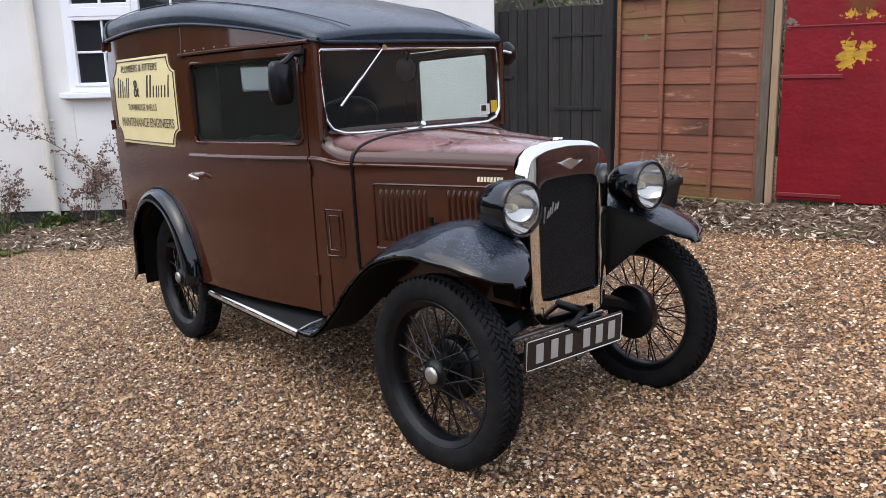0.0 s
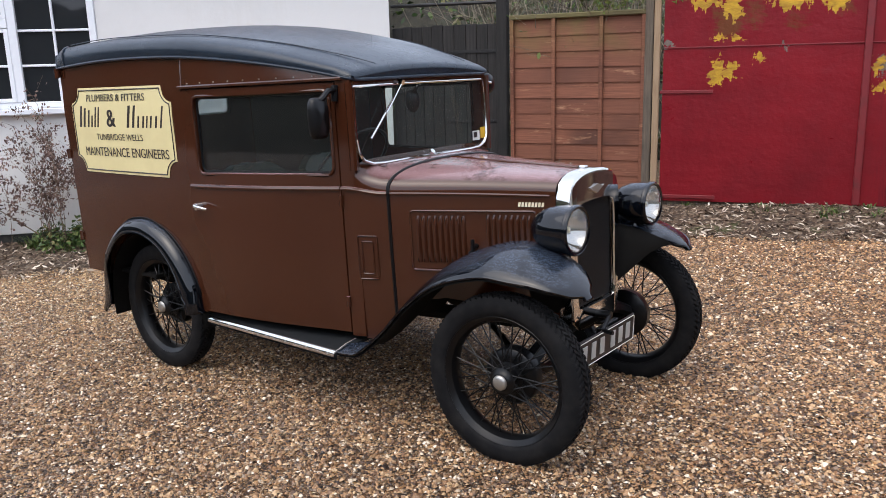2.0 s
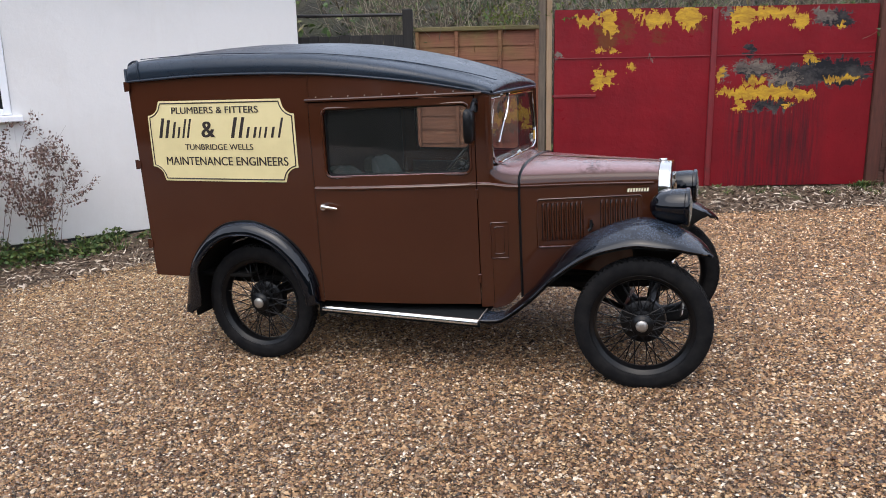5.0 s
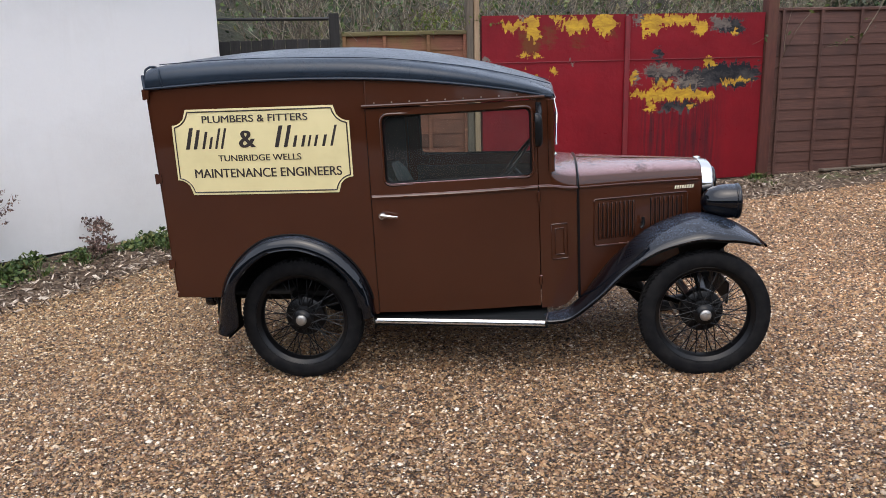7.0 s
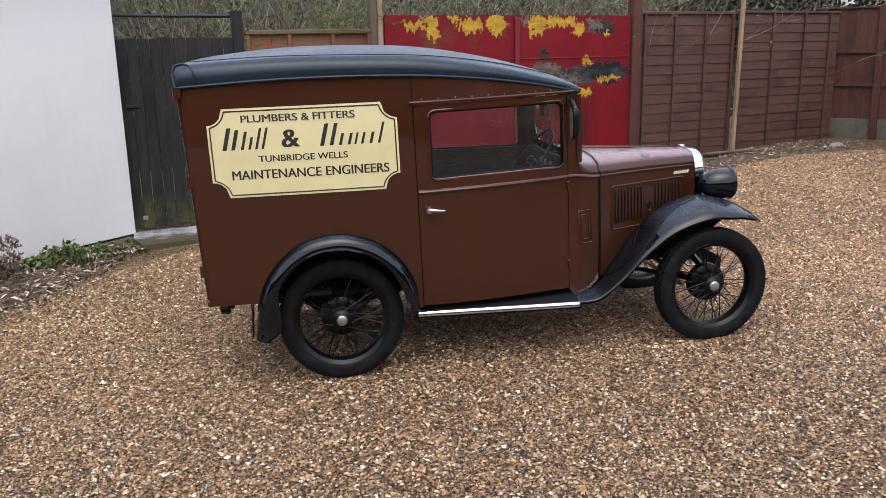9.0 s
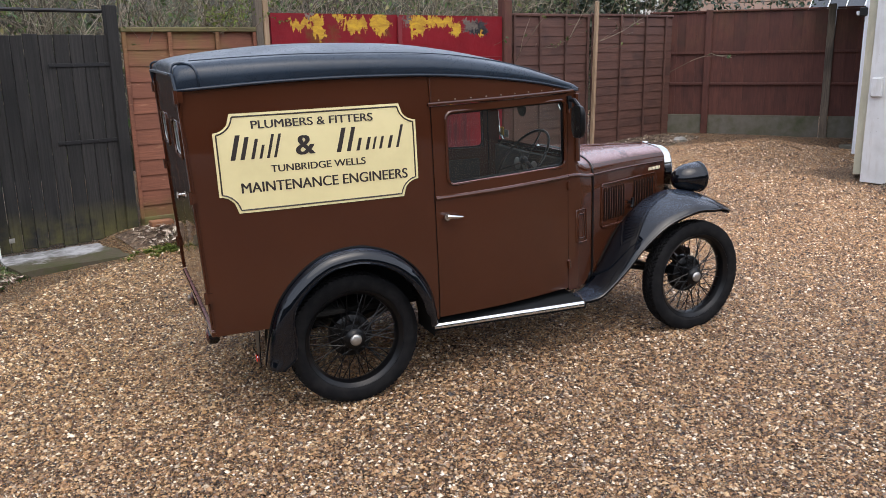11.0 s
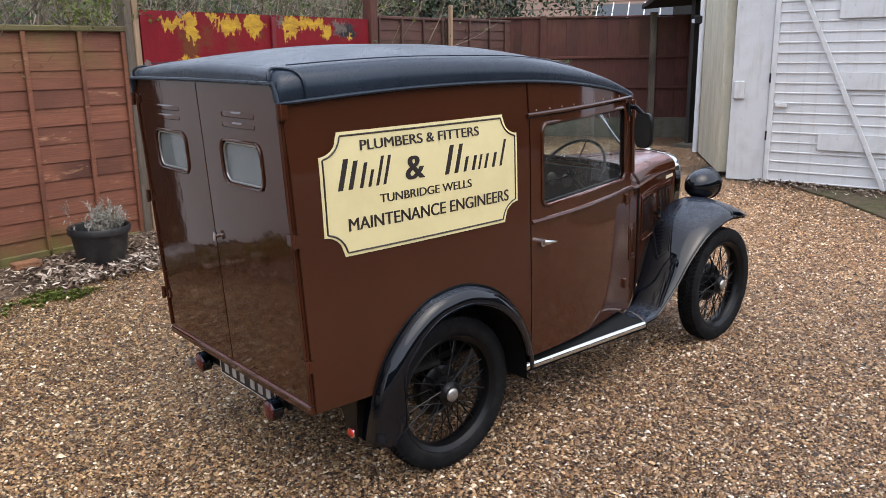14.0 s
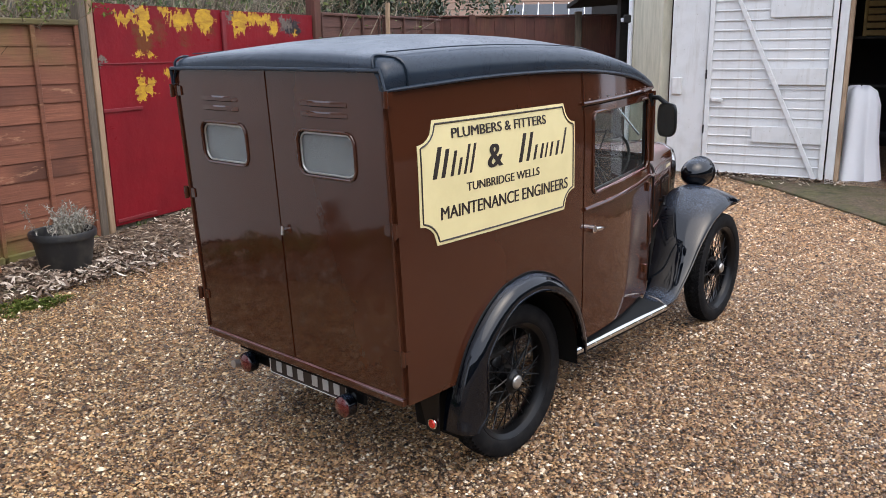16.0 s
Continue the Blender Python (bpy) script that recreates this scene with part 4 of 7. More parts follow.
both("gutter", join(tube([side(u, 1.417, 0.009) for u in span(0.44, 1.31, 16)], 0.008, 6), tube([side(0.458, w, 0.004) for w in span(1.42, 1.535, 3)], 0.004, 6)), brown_paint)
both("pillar", shell([[side(u, 0.955 + (low(u) + 0.015 - 0.955) * k / 6) for k in range(7)] for u in span(1.2735, 1.338, 3)], off=lambda p: (0, 0.03, 0)), brown_paint)

for m in (lambda x: x, flip):
    for k in range(9):
        u = 0.50 + 0.085 * k
        link_mesh("screw", *m(tube([side(u, 1.432, 0.003), side(u, 1.432, 0.008)], 0.0035, 5)), dull_metal, van)

# doors
us = [0.457, 0.50, 0.53] + span(0.60, 1.18, 8) + [1.248, 1.2695]
ws = [0.385, 0.55, 0.75, 0.90, 0.955, 1.036, 1.10, 1.30, 1.372, 1.404]
hole = lambda i, j: not (0.529 <= us[i] < 1.2 + 0.04 and 1.035 <= ws[j] < 1.371)
door_r, door_l = both("door", shell([[side(u, w if w > 0.4 else 0.385 - 0.020 * (u - 0.43) / 0.86, 0.003) for w in ws] for u in us], hole, (0, 0.028, 0)), brown_paint, "brown cab door with a wide window")
ring = [side(u, w, 0.006) for u, w in round_rect(0.527, 1.250, 1.033, 1.375, 0.035)]
corner = []
for cu, cw, du, dw in ((0.53, 1.036, 1, 1), (1.248, 1.036, -1, 1), (1.248, 1.372, -1, -1), (0.53, 1.372, 1, -1)):
    r = 0.035
    arc = [side(cu + du * r * (1 - math.sin(radians(a))), cw + dw * r * (1 - math.cos(radians(a))), 0.003) for a in span(0, 90, 5)]
    v = [side(cu, cw, 0.003)] + arc
    f = [[0, i, i + 1] for i in range(1, len(v) - 1)]
    corner.append((v, f + [q[::-1] for q in f]))
for d, m in ((door_r, lambda x: x), (door_l, flip)):
    link_mesh("window_frame", *m(join(tube(ring, 0.007, 6, True), *corner)), brown_paint, d)
    inner = [(p[0], p[1] + 0.012, p[2]) for p in [side(u, w) for u, w in round_rect(0.536, 1.240, 1.042, 1.366, 0.032)]]
    link_mesh("gasket", *m(tube(inner, 0.006, 6, True)), black_satin, d)
    pane = link_mesh("window_pane", *m(([ (p[0], p[1] + 0.016, p[2]) for p in [side(u, w) for u in span(0.53, 1.25, 8) for w in (1.036, 1.372)]], [[2 * i, 2 * i + 2, 2 * i + 3, 2 * i + 1] for i in range(8)])), clear_glass, d)
    pane.visible_shadow = False
    link_mesh("belt_moulding", *m(tube([side(u, BELT + 0.006, 0.004) for u in span(0.460, 1.267, 12)], 0.011, 8, flat=0.7)), brown_paint, d)
    link_mesh("door_handle", *m(join(tube([side(0.507, 0.886, 0.0), side(0.507, 0.886, 0.03)], 0.017, 12), tube([side(0.505, 0.888, 0.032), side(0.53, 0.886, 0.04), side(0.565, 0.880, 0.036), side(0.585, 0.878, 0.034)], [0.012, 0.010, 0.008, 0.005], 10))), chrome, d, "chrome lever handle")
    for w in (0.50, 0.93, 1.33):
        link_mesh("hinge", *m(tube([side(1.272, w - 0.022, 0.008), side(1.272, w + 0.022, 0.008)], 0.009, 8)), brown_paint, d)
    for u, w0, w1 in ((0.4545, 0.388, 1.405),):
        link_mesh("seal", *m(tube([(u, -hw(u, w) + 0.004, w) for w in span(w0, w1, 6)], 0.004, 5)), black_satin, d)

# roof of padded vinyl
SHOULDER = [(-0.66, 1.652), (-0.3, 1.660), (0.0, 1.656), (0.5, 1.628), (0.9, 1.565), (1.2, 1.490), (1.345, 1.446)]
CROWN = [(-0.66, 1.670), (-0.5, 1.692), (-0.25, 1.711), (0.0, 1.716), (0.5, 1.690), (0.9, 1.617), (1.2, 1.530), (1.345, 1.470)]
roof = place("roof", None, van, "dark blue-black padded vinyl roof with piped seams")


def roof_section(u, end=False):
    e, s, c, h = low(u), curve(SHOULDER, u), curve(CROWN, u), hw(u, 1.6)
    half = [(h + 0.010, e), (h + 0.018, e + 0.3 * (s - e)), (h + 0.014, e + 0.68 * (s - e)), (h - 0.008, e + 0.92 * (s - e)), (h - 0.045, s + 0.10 * (c - s))]
    half += [(x * (h - 0.045), s + (c - s) * (1 - 0.9 * x**2.2)) for x in (0.84, 0.66, 0.46, 0.24)]
    return [(u, -v, w) for v, w in half] + [(u, 0, c)] + [(u, v, w) for v, w in reversed(half)]


stations = [-0.652, -0.645, -0.625] + span(-0.58, 1.26, 26) + [1.31, 1.335, 1.352, 1.358]
rows = []
for k, u in enumerate(stations):
    sec = roof_section(u)
    drop = {0: 0.035, 1: 0.012, 2: 0.003, len(stations) - 3: 0.002, len(stations) - 2: 0.008, len(stations) - 1: 0.022}.get(k, 0)
    rows.append([(x, y * (1 - 0.02 * drop / 0.035), max(w - drop, low(u)) if w > low(u) + 0.01 else w) for x, y, w in sec])
rv, rf = shell(rows, off=(0, 0, -0.004))
link_mesh("cover", rv, rf, vinyl, roof, smooth=50)
# rear and front valances close the ends
link_mesh("rear_valance", *shell([[(-0.652, p[1], p[2]) for p in rows[0]], [(-0.655, p[1] * 0.985, max(1.612, 0) if abs(p[1]) < 0.58 else p[2]) for p in rows[0]]], off=(0.01, 0, 0)), vinyl, roof)
link_mesh("front_valance", *shell([[p for p in rows[-1]], [(1.352, p[1] * 0.985, 1.408) for p in rows[-1]]], off=(-0.01, 0, 0)), vinyl, roof)
rim = [(u, -hw(u, 1.55) - 0.013, low(u) - 0.002) for u in span(-0.65, 1.345, 40)]
edge_loop = [(-0.656, -0.604, 1.613)] + rim + [(1.358, -0.42, 1.410), (1.36, 0.0, 1.412), (1.358, 0.42, 1.410)] + [(x, -y, z) for x, y, z in rim[::-1]] + [(-0.656, 0.604, 1.613), (-0.660, 0.0, 1.616)]
link_mesh("piping", *tube(edge_loop, 0.007, 8, True), vinyl, roof)
for sgn in (-1, 1):
    link_mesh("piping", *tube([(u, sgn * (hw(u, 1.6) - 0.045 - 0.10 * ease((u - 0.2) / 1.1)), curve(SHOULDER, u) + 0.012 + 0.012 * ease((u - 0.2) / 1.1)) for u in span(-0.58, 1.34, 30)], 0.0022, 6), vinyl, roof)
    seam = [(-0.655, -0.57, 1.620), (-0.654, -0.566, 1.640)] + [roof_section(u)[i] for u, i in ((-0.637, 4), (-0.605, 4), (-0.575, 3), (-0.562, 2), (-0.556, 1), (-0.553, 0))]
    link_mesh("piping", *tube(spline([(u, sgn * (abs(v) + 0.002), w + 0.001) for u, v, w in seam], 3), 0.0055, 6), vinyl, roof)

# rear doors
def rear_u(w):
    return -0.614 - 0.030 * (w - 0.5) / 1.12


vs = [0.004, 0.06, 0.155, 0.24, 0.36, 0.447, 0.53, 0.602]
wr = [0.505, 0.62, 0.80, 1.0, 1.15, 1.252, 1.30, 1.36, 1.408, 1.50, 1.618]
skip = lambda i, j: not (0.15 <= vs[i] < 0.44 and 1.25 <= wr[j] < 1.40)
rg = [[(rear_u(w) - 0.004 * math.sin(math.pi * v / 0.606) * math.sin(math.pi * (w - 0.5) / 1.12), -v, w) for w in wr] for v in vs]
rd_r, rd_l = both("rear_door", shell(rg[::-1], lambda i, j: skip(len(vs) - 2 - i, j), (0.026, 0, 0)), door_brown, "brown rear door with a small rounded window")
for d, m in ((rd_r, lambda x: x), (rd_l, flip)):
    loop = [(rear_u(w) - 0.004, -v, w) for v, w in round_rect(0.153, 0.449, 1.250, 1.410, 0.04)]
    cs2 = []
    for cv, cw, dv, dw in ((0.155, 1.252, 1, 1), (0.447, 1.252, -1, 1), (0.447, 1.408, -1, -1), (0.155, 1.408, 1, -1)):
        arc = [(rear_u(cw) - 0.001, -(cv + dv * 0.04 * (1 - math.sin(radians(a)))), cw + dw * 0.04 * (1 - math.cos(radians(a)))) for a in span(0, 90, 5)]
        v = [(rear_u(cw) - 0.001, -cv, cw)] + arc
        f = [[0, i, i + 1] for i in range(1, len(v) - 1)]
        cs2.append((v, f + [q[::-1] for q in f]))
    link_mesh("window_frame", *m(join(tube(loop, 0.0055, 8, True), *cs2)), door_brown, d)
    link_mesh("window_pane", *m(shell([[(rear_u(w) + 0.008, -v, w) for w in (1.25, 1.41)] for v in (0.45, 0.15)], off=(0.004, 0, 0))), hazed, d, "pale frosted glass")
    link_mesh("window_bead", *m(tube([(rear_u(w) + 0.004, -v, w) for v, w in round_rect(0.163, 0.439, 1.260, 1.400, 0.036)], 0.004, 6, True)), dull_metal, d)
    for k in range(2):
        wv = 1.452 + 0.036 * k
        lv = []
        for i, v in enumerate(span(0.185, 0.425, 10)):
            t = math.sin(math.pi * min(max((i) / 10, 0.02), 0.98)) ** 0.35
            lv.append([(rear_u(wv) + 0.002, -v, wv), (rear_u(wv) - 0.007 * t, -v, wv + 0.006), (rear_u(wv) - 0.007 * t, -v, wv + 0.018), (rear_u(wv) + 0.002, -v, wv + 0.028)])
        link_mesh("vent_louvre", *m(shell(lv[::-1], off=(0.006, 0, 0))), door_brown, d)
    for w in (0.66, 1.105, 1.525):
        link_mesh("hinge", *m(join(tube([(rear_u(w) - 0.012, -0.618, w - 0.026), (rear_u(w) - 0.012, -0.618, w + 0.026)], 0.009, 10), shell([[(rear_u(w) + 0.016, -0.624, w - 0.022), (rear_u(w) + 0.016, -0.624, w + 0.022)], [(rear_u(w) - 0.010, -0.624, w - 0.022), (rear_u(w) - 0.010, -0.624, w + 0.022)]], off=(0, 0.006, 0)), shell([[(rear_u(w) - 0.006, -0.612, w - 0.022), (rear_u(w) - 0.006, -0.612, w + 0.022)], [(rear_u(w) - 0.006, -0.565, w - 0.018), (rear_u(w) - 0.006, -0.565, w + 0.018)]], off=(0.006, 0, 0)))), door_brown, d)
    link_mesh("edge_moulding", *m(tube([(rear_u(w) - 0.004, -0.597, w) for w in span(0.51, 1.61, 8)], 0.006, 6)), door_brown, d)
link_mesh("lock_handle", *join(tube([(rear_u(1.03) - 0.002, -0.03, 1.03), (rear_u(1.03) - 0.018, -0.03, 1.03)], 0.008, 10), tube([(rear_u(1.03) - 0.016, -0.03, 1.046), (rear_u(1.03) - 0.019, -0.03, 1.014)], 0.007, 10)), chrome, rd_r, "small chrome handle")
block("rear_sill", (-0.60, 0, 0.487), (0.05, 1.20, 0.028), brown_paint, van)

# cowl and bonnet
def section(h, bottom, crease, top, p=2.5, n=14):
    """Half section of cowl or bonnet: straight side, then a rounded top."""
    out = [(h - 0.012 * (1 - k / 4) ** 2, bottom + (crease - bottom) * k / 4) for k in range(5)]
    for k in range(1, n + 1):
        a = math.pi / 2 * k / n
        out.append((h * math.cos(a) ** (2 / p), crease + 0.004 + (top - crease - 0.004) * math.sin(a) ** (2 / p)))
    return out


def loft(stations, off):
    rows = []
    for u, *shape in stations:
        s = section(*shape)
        rows.append([(u, -v, w) for v, w in s] + [(u, v, w) for v, w in reversed(s[:-1])])
    return shell(rows, off=off)


cowl = link_mesh("cowl", *loft([(1.330, 0.470, 0.345, 0.965, 1.090, 7.0), (1.344, 0.467, 0.346, 0.962, 1.070, 6.0), (1.36, 0.461, 0.348, 0.959, 1.061, 4.6), (1.38, 0.454, 0.355, 0.957, 1.061, 3.8), (1.40, 0.446, 0.36, 0.955, 1.062, 3.3), (1.43, 0.434, 0.385, 0.954, 1.062, 2.9), (1.464, 0.420, 0.43, 0.953, 1.062, 2.7)], (0, 0, -0.006)), brown_paint, van, smooth=30)
both("cowl_side", shell([[side(u, 0.350 + (0.957 - 0.350) * k / 5) for k in range(6)] for u in (1.274, 1.30, 1.335)], off=(0, 0.02, 0)), brown_paint)
both("cowl_moulding", tube([side(u, BELT + 0.006 - 0.02 * ease((u - 1.3) / 0.15), 0.003) for u in span(1.272, 1.464, 8)], 0.010, 8, flat=0.7), brown_paint)


def bonnet_at(u):
    t = (u - 1.472) / (2.10 - 1.472)
    return 0.416 + (0.203 - 0.416) * t - 0.018 * math.sin(math.pi * t), min(0.555 - 0.08 * t, 0.375 + 1.15 * (u - 1.472)), 0.952 - 0.012 * t, 1.060 - 0.034 * t, 2.7


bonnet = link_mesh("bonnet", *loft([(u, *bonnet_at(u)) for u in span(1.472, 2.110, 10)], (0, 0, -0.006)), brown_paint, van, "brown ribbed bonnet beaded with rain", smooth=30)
sec = section(*bonnet_at(1.468))
line = [(1.467, -v - 0.002, w + 0.001) for v, w in sec] + [(1.467, v + 0.002, w + 0.001) for v, w in reversed(sec[:-1])]
link_mesh("bonnet_seal", *tube(line, 0.007, 6), black_satin, van)
link_mesh("hinge", *tube([(u, 0, bonnet_at(u)[3] + 0.001) for u in span(1.475, 2.09, 8)], 0.005, 6), brown_paint, bonnet)


def bside(u, w, out=0.0):
    return (u, -bonnet_at(u)[0] - out, w)


for m in (lambda x: x, flip):
    link_mesh("hinge", *m(tube([bside(u, bonnet_at(u)[2] + 0.004, 0.003) for u in span(1.475, 2.09, 10)], 0.006, 6)), brown_paint, bonnet)
    for u0, u1, w0, w1, n in ((1.566, 1.765, 0.675, 0.866, 9), (1.838, 2.022, 0.70, 0.870, 8)):
        for k in range(n):
            u = u0 + (u1 - u0) * (k + 0.5) / n
            d = 0.008
            lg = []
            for i, w in enumerate(span(w0, w1, 8)):
                t = min(1, math.sin(math.pi * min(max(i / 8, 0.0), 1.0)) * 3) ** 0.5
                lg.append([bside(u - d, w, -0.002), bside(u - d * 0.4, w, 0.008 * t), bside(u + d * 0.3, w, 0.008 * t), bside(u + d, w, -0.002)])
            louvre = link_mesh("louvre", *m(shell(lg, off=(0, 0.004, 0))), brown_paint, bonnet)
            # closed louvre: a black plate stands in for the shade of its opening
            slot_shade = [[bside(u - d - 0.0008, w, 0.0006), bside(u - d * 0.4 - 0.0008, w, 0.0076 * min(1, math.sin(math.pi * (w - w0) / (w1 - w0)) * 3) ** 0.5)] for w in span(w0 + 0.006, w1 - 0.006, 6)]
            link_mesh("slot_shade", *m(shell(slot_shade, off=(0.0004, 0, 0))), under, louvre)
    frame_pts = [bside(u, w, 0.002) for u, w in round_rect(1.548, 2.035, 0.645, 0.886, 0.012, 2)]
    link_mesh("louvre_panel_bead", *m(tube(frame_pts, 0.004, 5, True)), brown_paint, bonnet)
    link_mesh("bonnet_catch", *m(join(tube([bside(1.80, 0.745, 0.0), bside(1.80, 0.745, 0.03)], 0.010, 8), tube([bside(1.80, 0.775, 0.028), bside(1.803, 0.735, 0.03), bside(1.79, 0.72, 0.032)], 0.008, 8))), black_satin, bonnet)
    link_mesh("name_badge", *m(join(*[shell([[bside(1.968 + 0.0128 * k, 0.903, 0.003), bside(1.971 + 0.0128 * k, 0.920, 0.003)], [bside(1.976 + 0.0128 * k, 0.903, 0.003), bside(1.979 + 0.0128 * k, 0.920, 0.003)]], off=(0, 0.002, 0)) for k in range(8)])), letter_cream, bonnet)
    hatch = [side(u, w, 0.002) for u, w in round_rect(1.330, 1.412, 0.602, 0.782, 0.004, 1)]
    link_mesh("cowl_hatch", *m(tube(hatch, 0.0025, 4, True)), brown_paint, van)
    hatch = [side(u, w, 0.003) for u, w in round_rect(1.348, 1.394, 0.625, 0.76, 0.004, 1)]
    link_mesh("cowl_hatch", *m(tube(hatch, 0.0025, 4, True)), brown_paint, van)

# radiator
OUT = [(0, 0.405), (0.11, 0.407), (0.155, 0.420), (0.180, 0.455), (0.186, 0.55), (0.192, 0.68), (0.198, 0.80), (0.201, 0.88), (0.194, 0.935), (0.170, 0.972), (0.11, 0.995), (0, 1.004)]
INN = [(0, 0.492), (0.10, 0.492), (0.135, 0.497), (0.146, 0.512), (0.148, 0.58), (0.149, 0.68), (0.150, 0.78), (0.148, 0.86), (0.138, 0.890), (0.115, 0.905), (0.06, 0.910), (0, 0.911)]


def resample(pts, n):
    p = [Vector((*q, 0)) for q in spline([(*q, 0) for q in pts], 5)]
    d = [0.0]
    for a, b in zip(p, p[1:]):
        d.append(d[-1] + (b - a).length)
    out = []
    for k in range(n + 1):
        t = d[-1] * k / n
        i = min(next(j for j in range(1, len(d)) if d[j] >= t - 1e-9), len(d) - 1)
        f = (t - d[i - 1]) / max(d[i] - d[i - 1], 1e-9)
        q = p[i - 1].lerp(p[i], f)
        out.append((q.x, q.y))
    return out


def rad_ring(pts, u, grow=0.0, lift=0.0):
    r = resample(pts, 24)
    full = r + [(-v, w) for v, w in reversed(r[1:-1])]
    out = []
    for v, w in full:
        k = ease((w - 0.85) / 0.15)
        out.append((u, v * (1 + grow), w + lift * k))
    return out + [out[0]]


radiator = place("radiator", None, van, "chromed radiator shell with black mesh grille")
rings = [rad_ring(OUT, 2.114, 0.012, 0.026), rad_ring(OUT, 2.156, 0.012, 0.025), rad_ring(OUT, 2.164, 0.009, 0.022), rad_ring(OUT, 2.169, 0.0, 0.015), rad_ring(OUT, 2.171, -0.012, 0.006), rad_ring(INN, 2.174, 0.03), rad_ring(INN, 2.168, 0.0), rad_ring(INN, 2.14, 0.0)]
link_mesh("shell", *shell(rings, off=(-0.001, 0, 0)), chrome, radiator, smooth=50)
core = [v for v in rad_ring(INN, 2.135)][:-1]
link_mesh("core", core + [(2.09, y, z) for _, y, z in core], [list(range(len(core))), list(range(len(core), 2 * len(core)))[::-1]], under, radiator)
mesh_parts = []
for k in range(-44, 80):
    for sgn in (-1, 1):
        c0 = 0.492 + 0.0085 * k
        pts = []
        for t in span(-0.147, 0.147, 2):
            pts.append((2.150 + 0.002 * sgn, t, c0 + sgn * t * 1.15))
        lo, hi = pts[0], pts[-1]
        a, b = Vector(lo), Vector(hi)
        d = b - a
        t0, t1 = 0.0, 1.0
        for lim, s in ((0.496, 1), (0.905, -1)):
            if abs(d.z) > 1e-6:
                t = (lim - a.z) / d.z
                if d.z * s > 0:
                    t0 = max(t0, t)
                else:
                    t1 = min(t1, t)
        if t1 - t0 > 0.02:
            mesh_parts.append(tube([a + d * t0, a + d * t1], 0.0013, 3))
tagged(link_mesh("mesh_grille", *join(*mesh_parts), grille_wire, radiator), kind="stuff")
link_mesh("grille_script", *join(*[tube([(2.158, y, w), (2.158, y + 0.008, w + h)], 0.003, 5) for y, w, h in ((-0.115, 0.76, 0.055), (-0.098, 0.775, 0.025), (-0.088, 0.78, 0.03), (-0.076, 0.787, 0.04), (-0.062, 0.795, 0.025), (-0.05, 0.80, 0.025))]), dull_metal, radiator, "small chrome script")
link_mesh("badge", *shell([[(2.178 + 0.004 * math.cos(3 * t), t * 0.06, 0.948 + 0.022 * (1 - abs(t)) ** 1.5 + 0.012 * abs(t)), (2.179, t * 0.06, 0.948 - 0.016 * (1 - abs(t)) + 0.012 * abs(t))] for t in span(-1, 1, 12)], off=(-0.006, 0, 0)), dull_metal, radiator, "winged metal badge")
link_mesh("cap", *[[(x + 2.118, y, z + 1.018) for x, y, z in lathe([(0.0, 0.022), (0.018, 0.021), (0.021, 0.017), (0.021, 0.006), (0.018, 0.0)], 20, "z")[0]], lathe([(0.0, 0.022), (0.018, 0.021), (0.021, 0.017), (0.021, 0.006), (0.018, 0.0)], 20, "z")[1]], chrome, radiator)

# windscreen
screen = place("windscreen", None, van, "flat windscreen in a chrome frame with a wiper")
SC = [(0.0, 1.064), (0.30, 1.064), (0.37, 1.068), (0.42, 1.085), (0.445, 1.12), (0.452, 1.18), (0.456, 1.30), (0.452, 1.372), (0.44, 1.384), (0.30, 1.386), (0.0, 1.387)]
sp = [(v, w) for v, w in SC] + [(-v, w) for v, w in reversed(SC[1:-1])]
su = lambda w: 1.352 - 0.02 * (w - 1.06) / 0.32
link_mesh("frame", *tube([(su(w), v, w) for v, w in sp], 0.0075, 8, True), chrome, screen, "chrome windscreen frame")
g = link_mesh("window_pane", [(su(w) - 0.003, v, w) for v, w in sp], [list(range(len(sp)))], clear_glass, screen, smooth=0)
g.visible_shadow = False
link_mesh("wiper", *join(tube([(1.362, -0.175, 1.385), (1.374, -0.25, 1.315), (1.370, -0.29, 1.27)], 0.0045, 6), tube([(1.350, -0.17, 1.392), (1.368, -0.17, 1.388)], 0.012, 8), tube([(1.366, -0.235, 1.325), (1.364, -0.385, 1.172)], 0.0055, 6)), chrome, screen)
block("sticker", (1.3495, 0.415, 1.132), (0.002, 0.038, 0.052), yellow_sticker, screen, 0.0005, "yellow shield sticker")
block("sticker", (1.3495, 0.36, 1.122), (0.002, 0.055, 0.045), letter_white, screen, 0.0005, "dark and white permit sticker")
block("sticker", (1.3515, 0.352, 1.126), (0.002, 0.028, 0.026), sign_black, screen, 0.0005)
link_mesh("screen_hinge", *tube([(1.36, 0.0, 1.075), (1.372, 0.0, 1.085)], 0.012, 8), chrome, screen)
both("screen_pillar", tube([(1.338, -0.468, w) for w in span(1.05, 1.40, 6)], 0.017, 8), brown_paint)
block("header_rail", (1.325, 0, 1.402), (0.04, 0.90, 0.03), brown_paint, van, 0.008)

# front wings
FW = [(1.283, 0.325), (1.345, 0.328), (1.415, 0.350), (1.531, 0.457), (1.645, 0.590), (1.785, 0.708), (1.924, 0.772), (2.062, 0.798), (2.201, 0.768), (2.305, 0.714), (2.360, 0.668), (2.382, 0.642)]
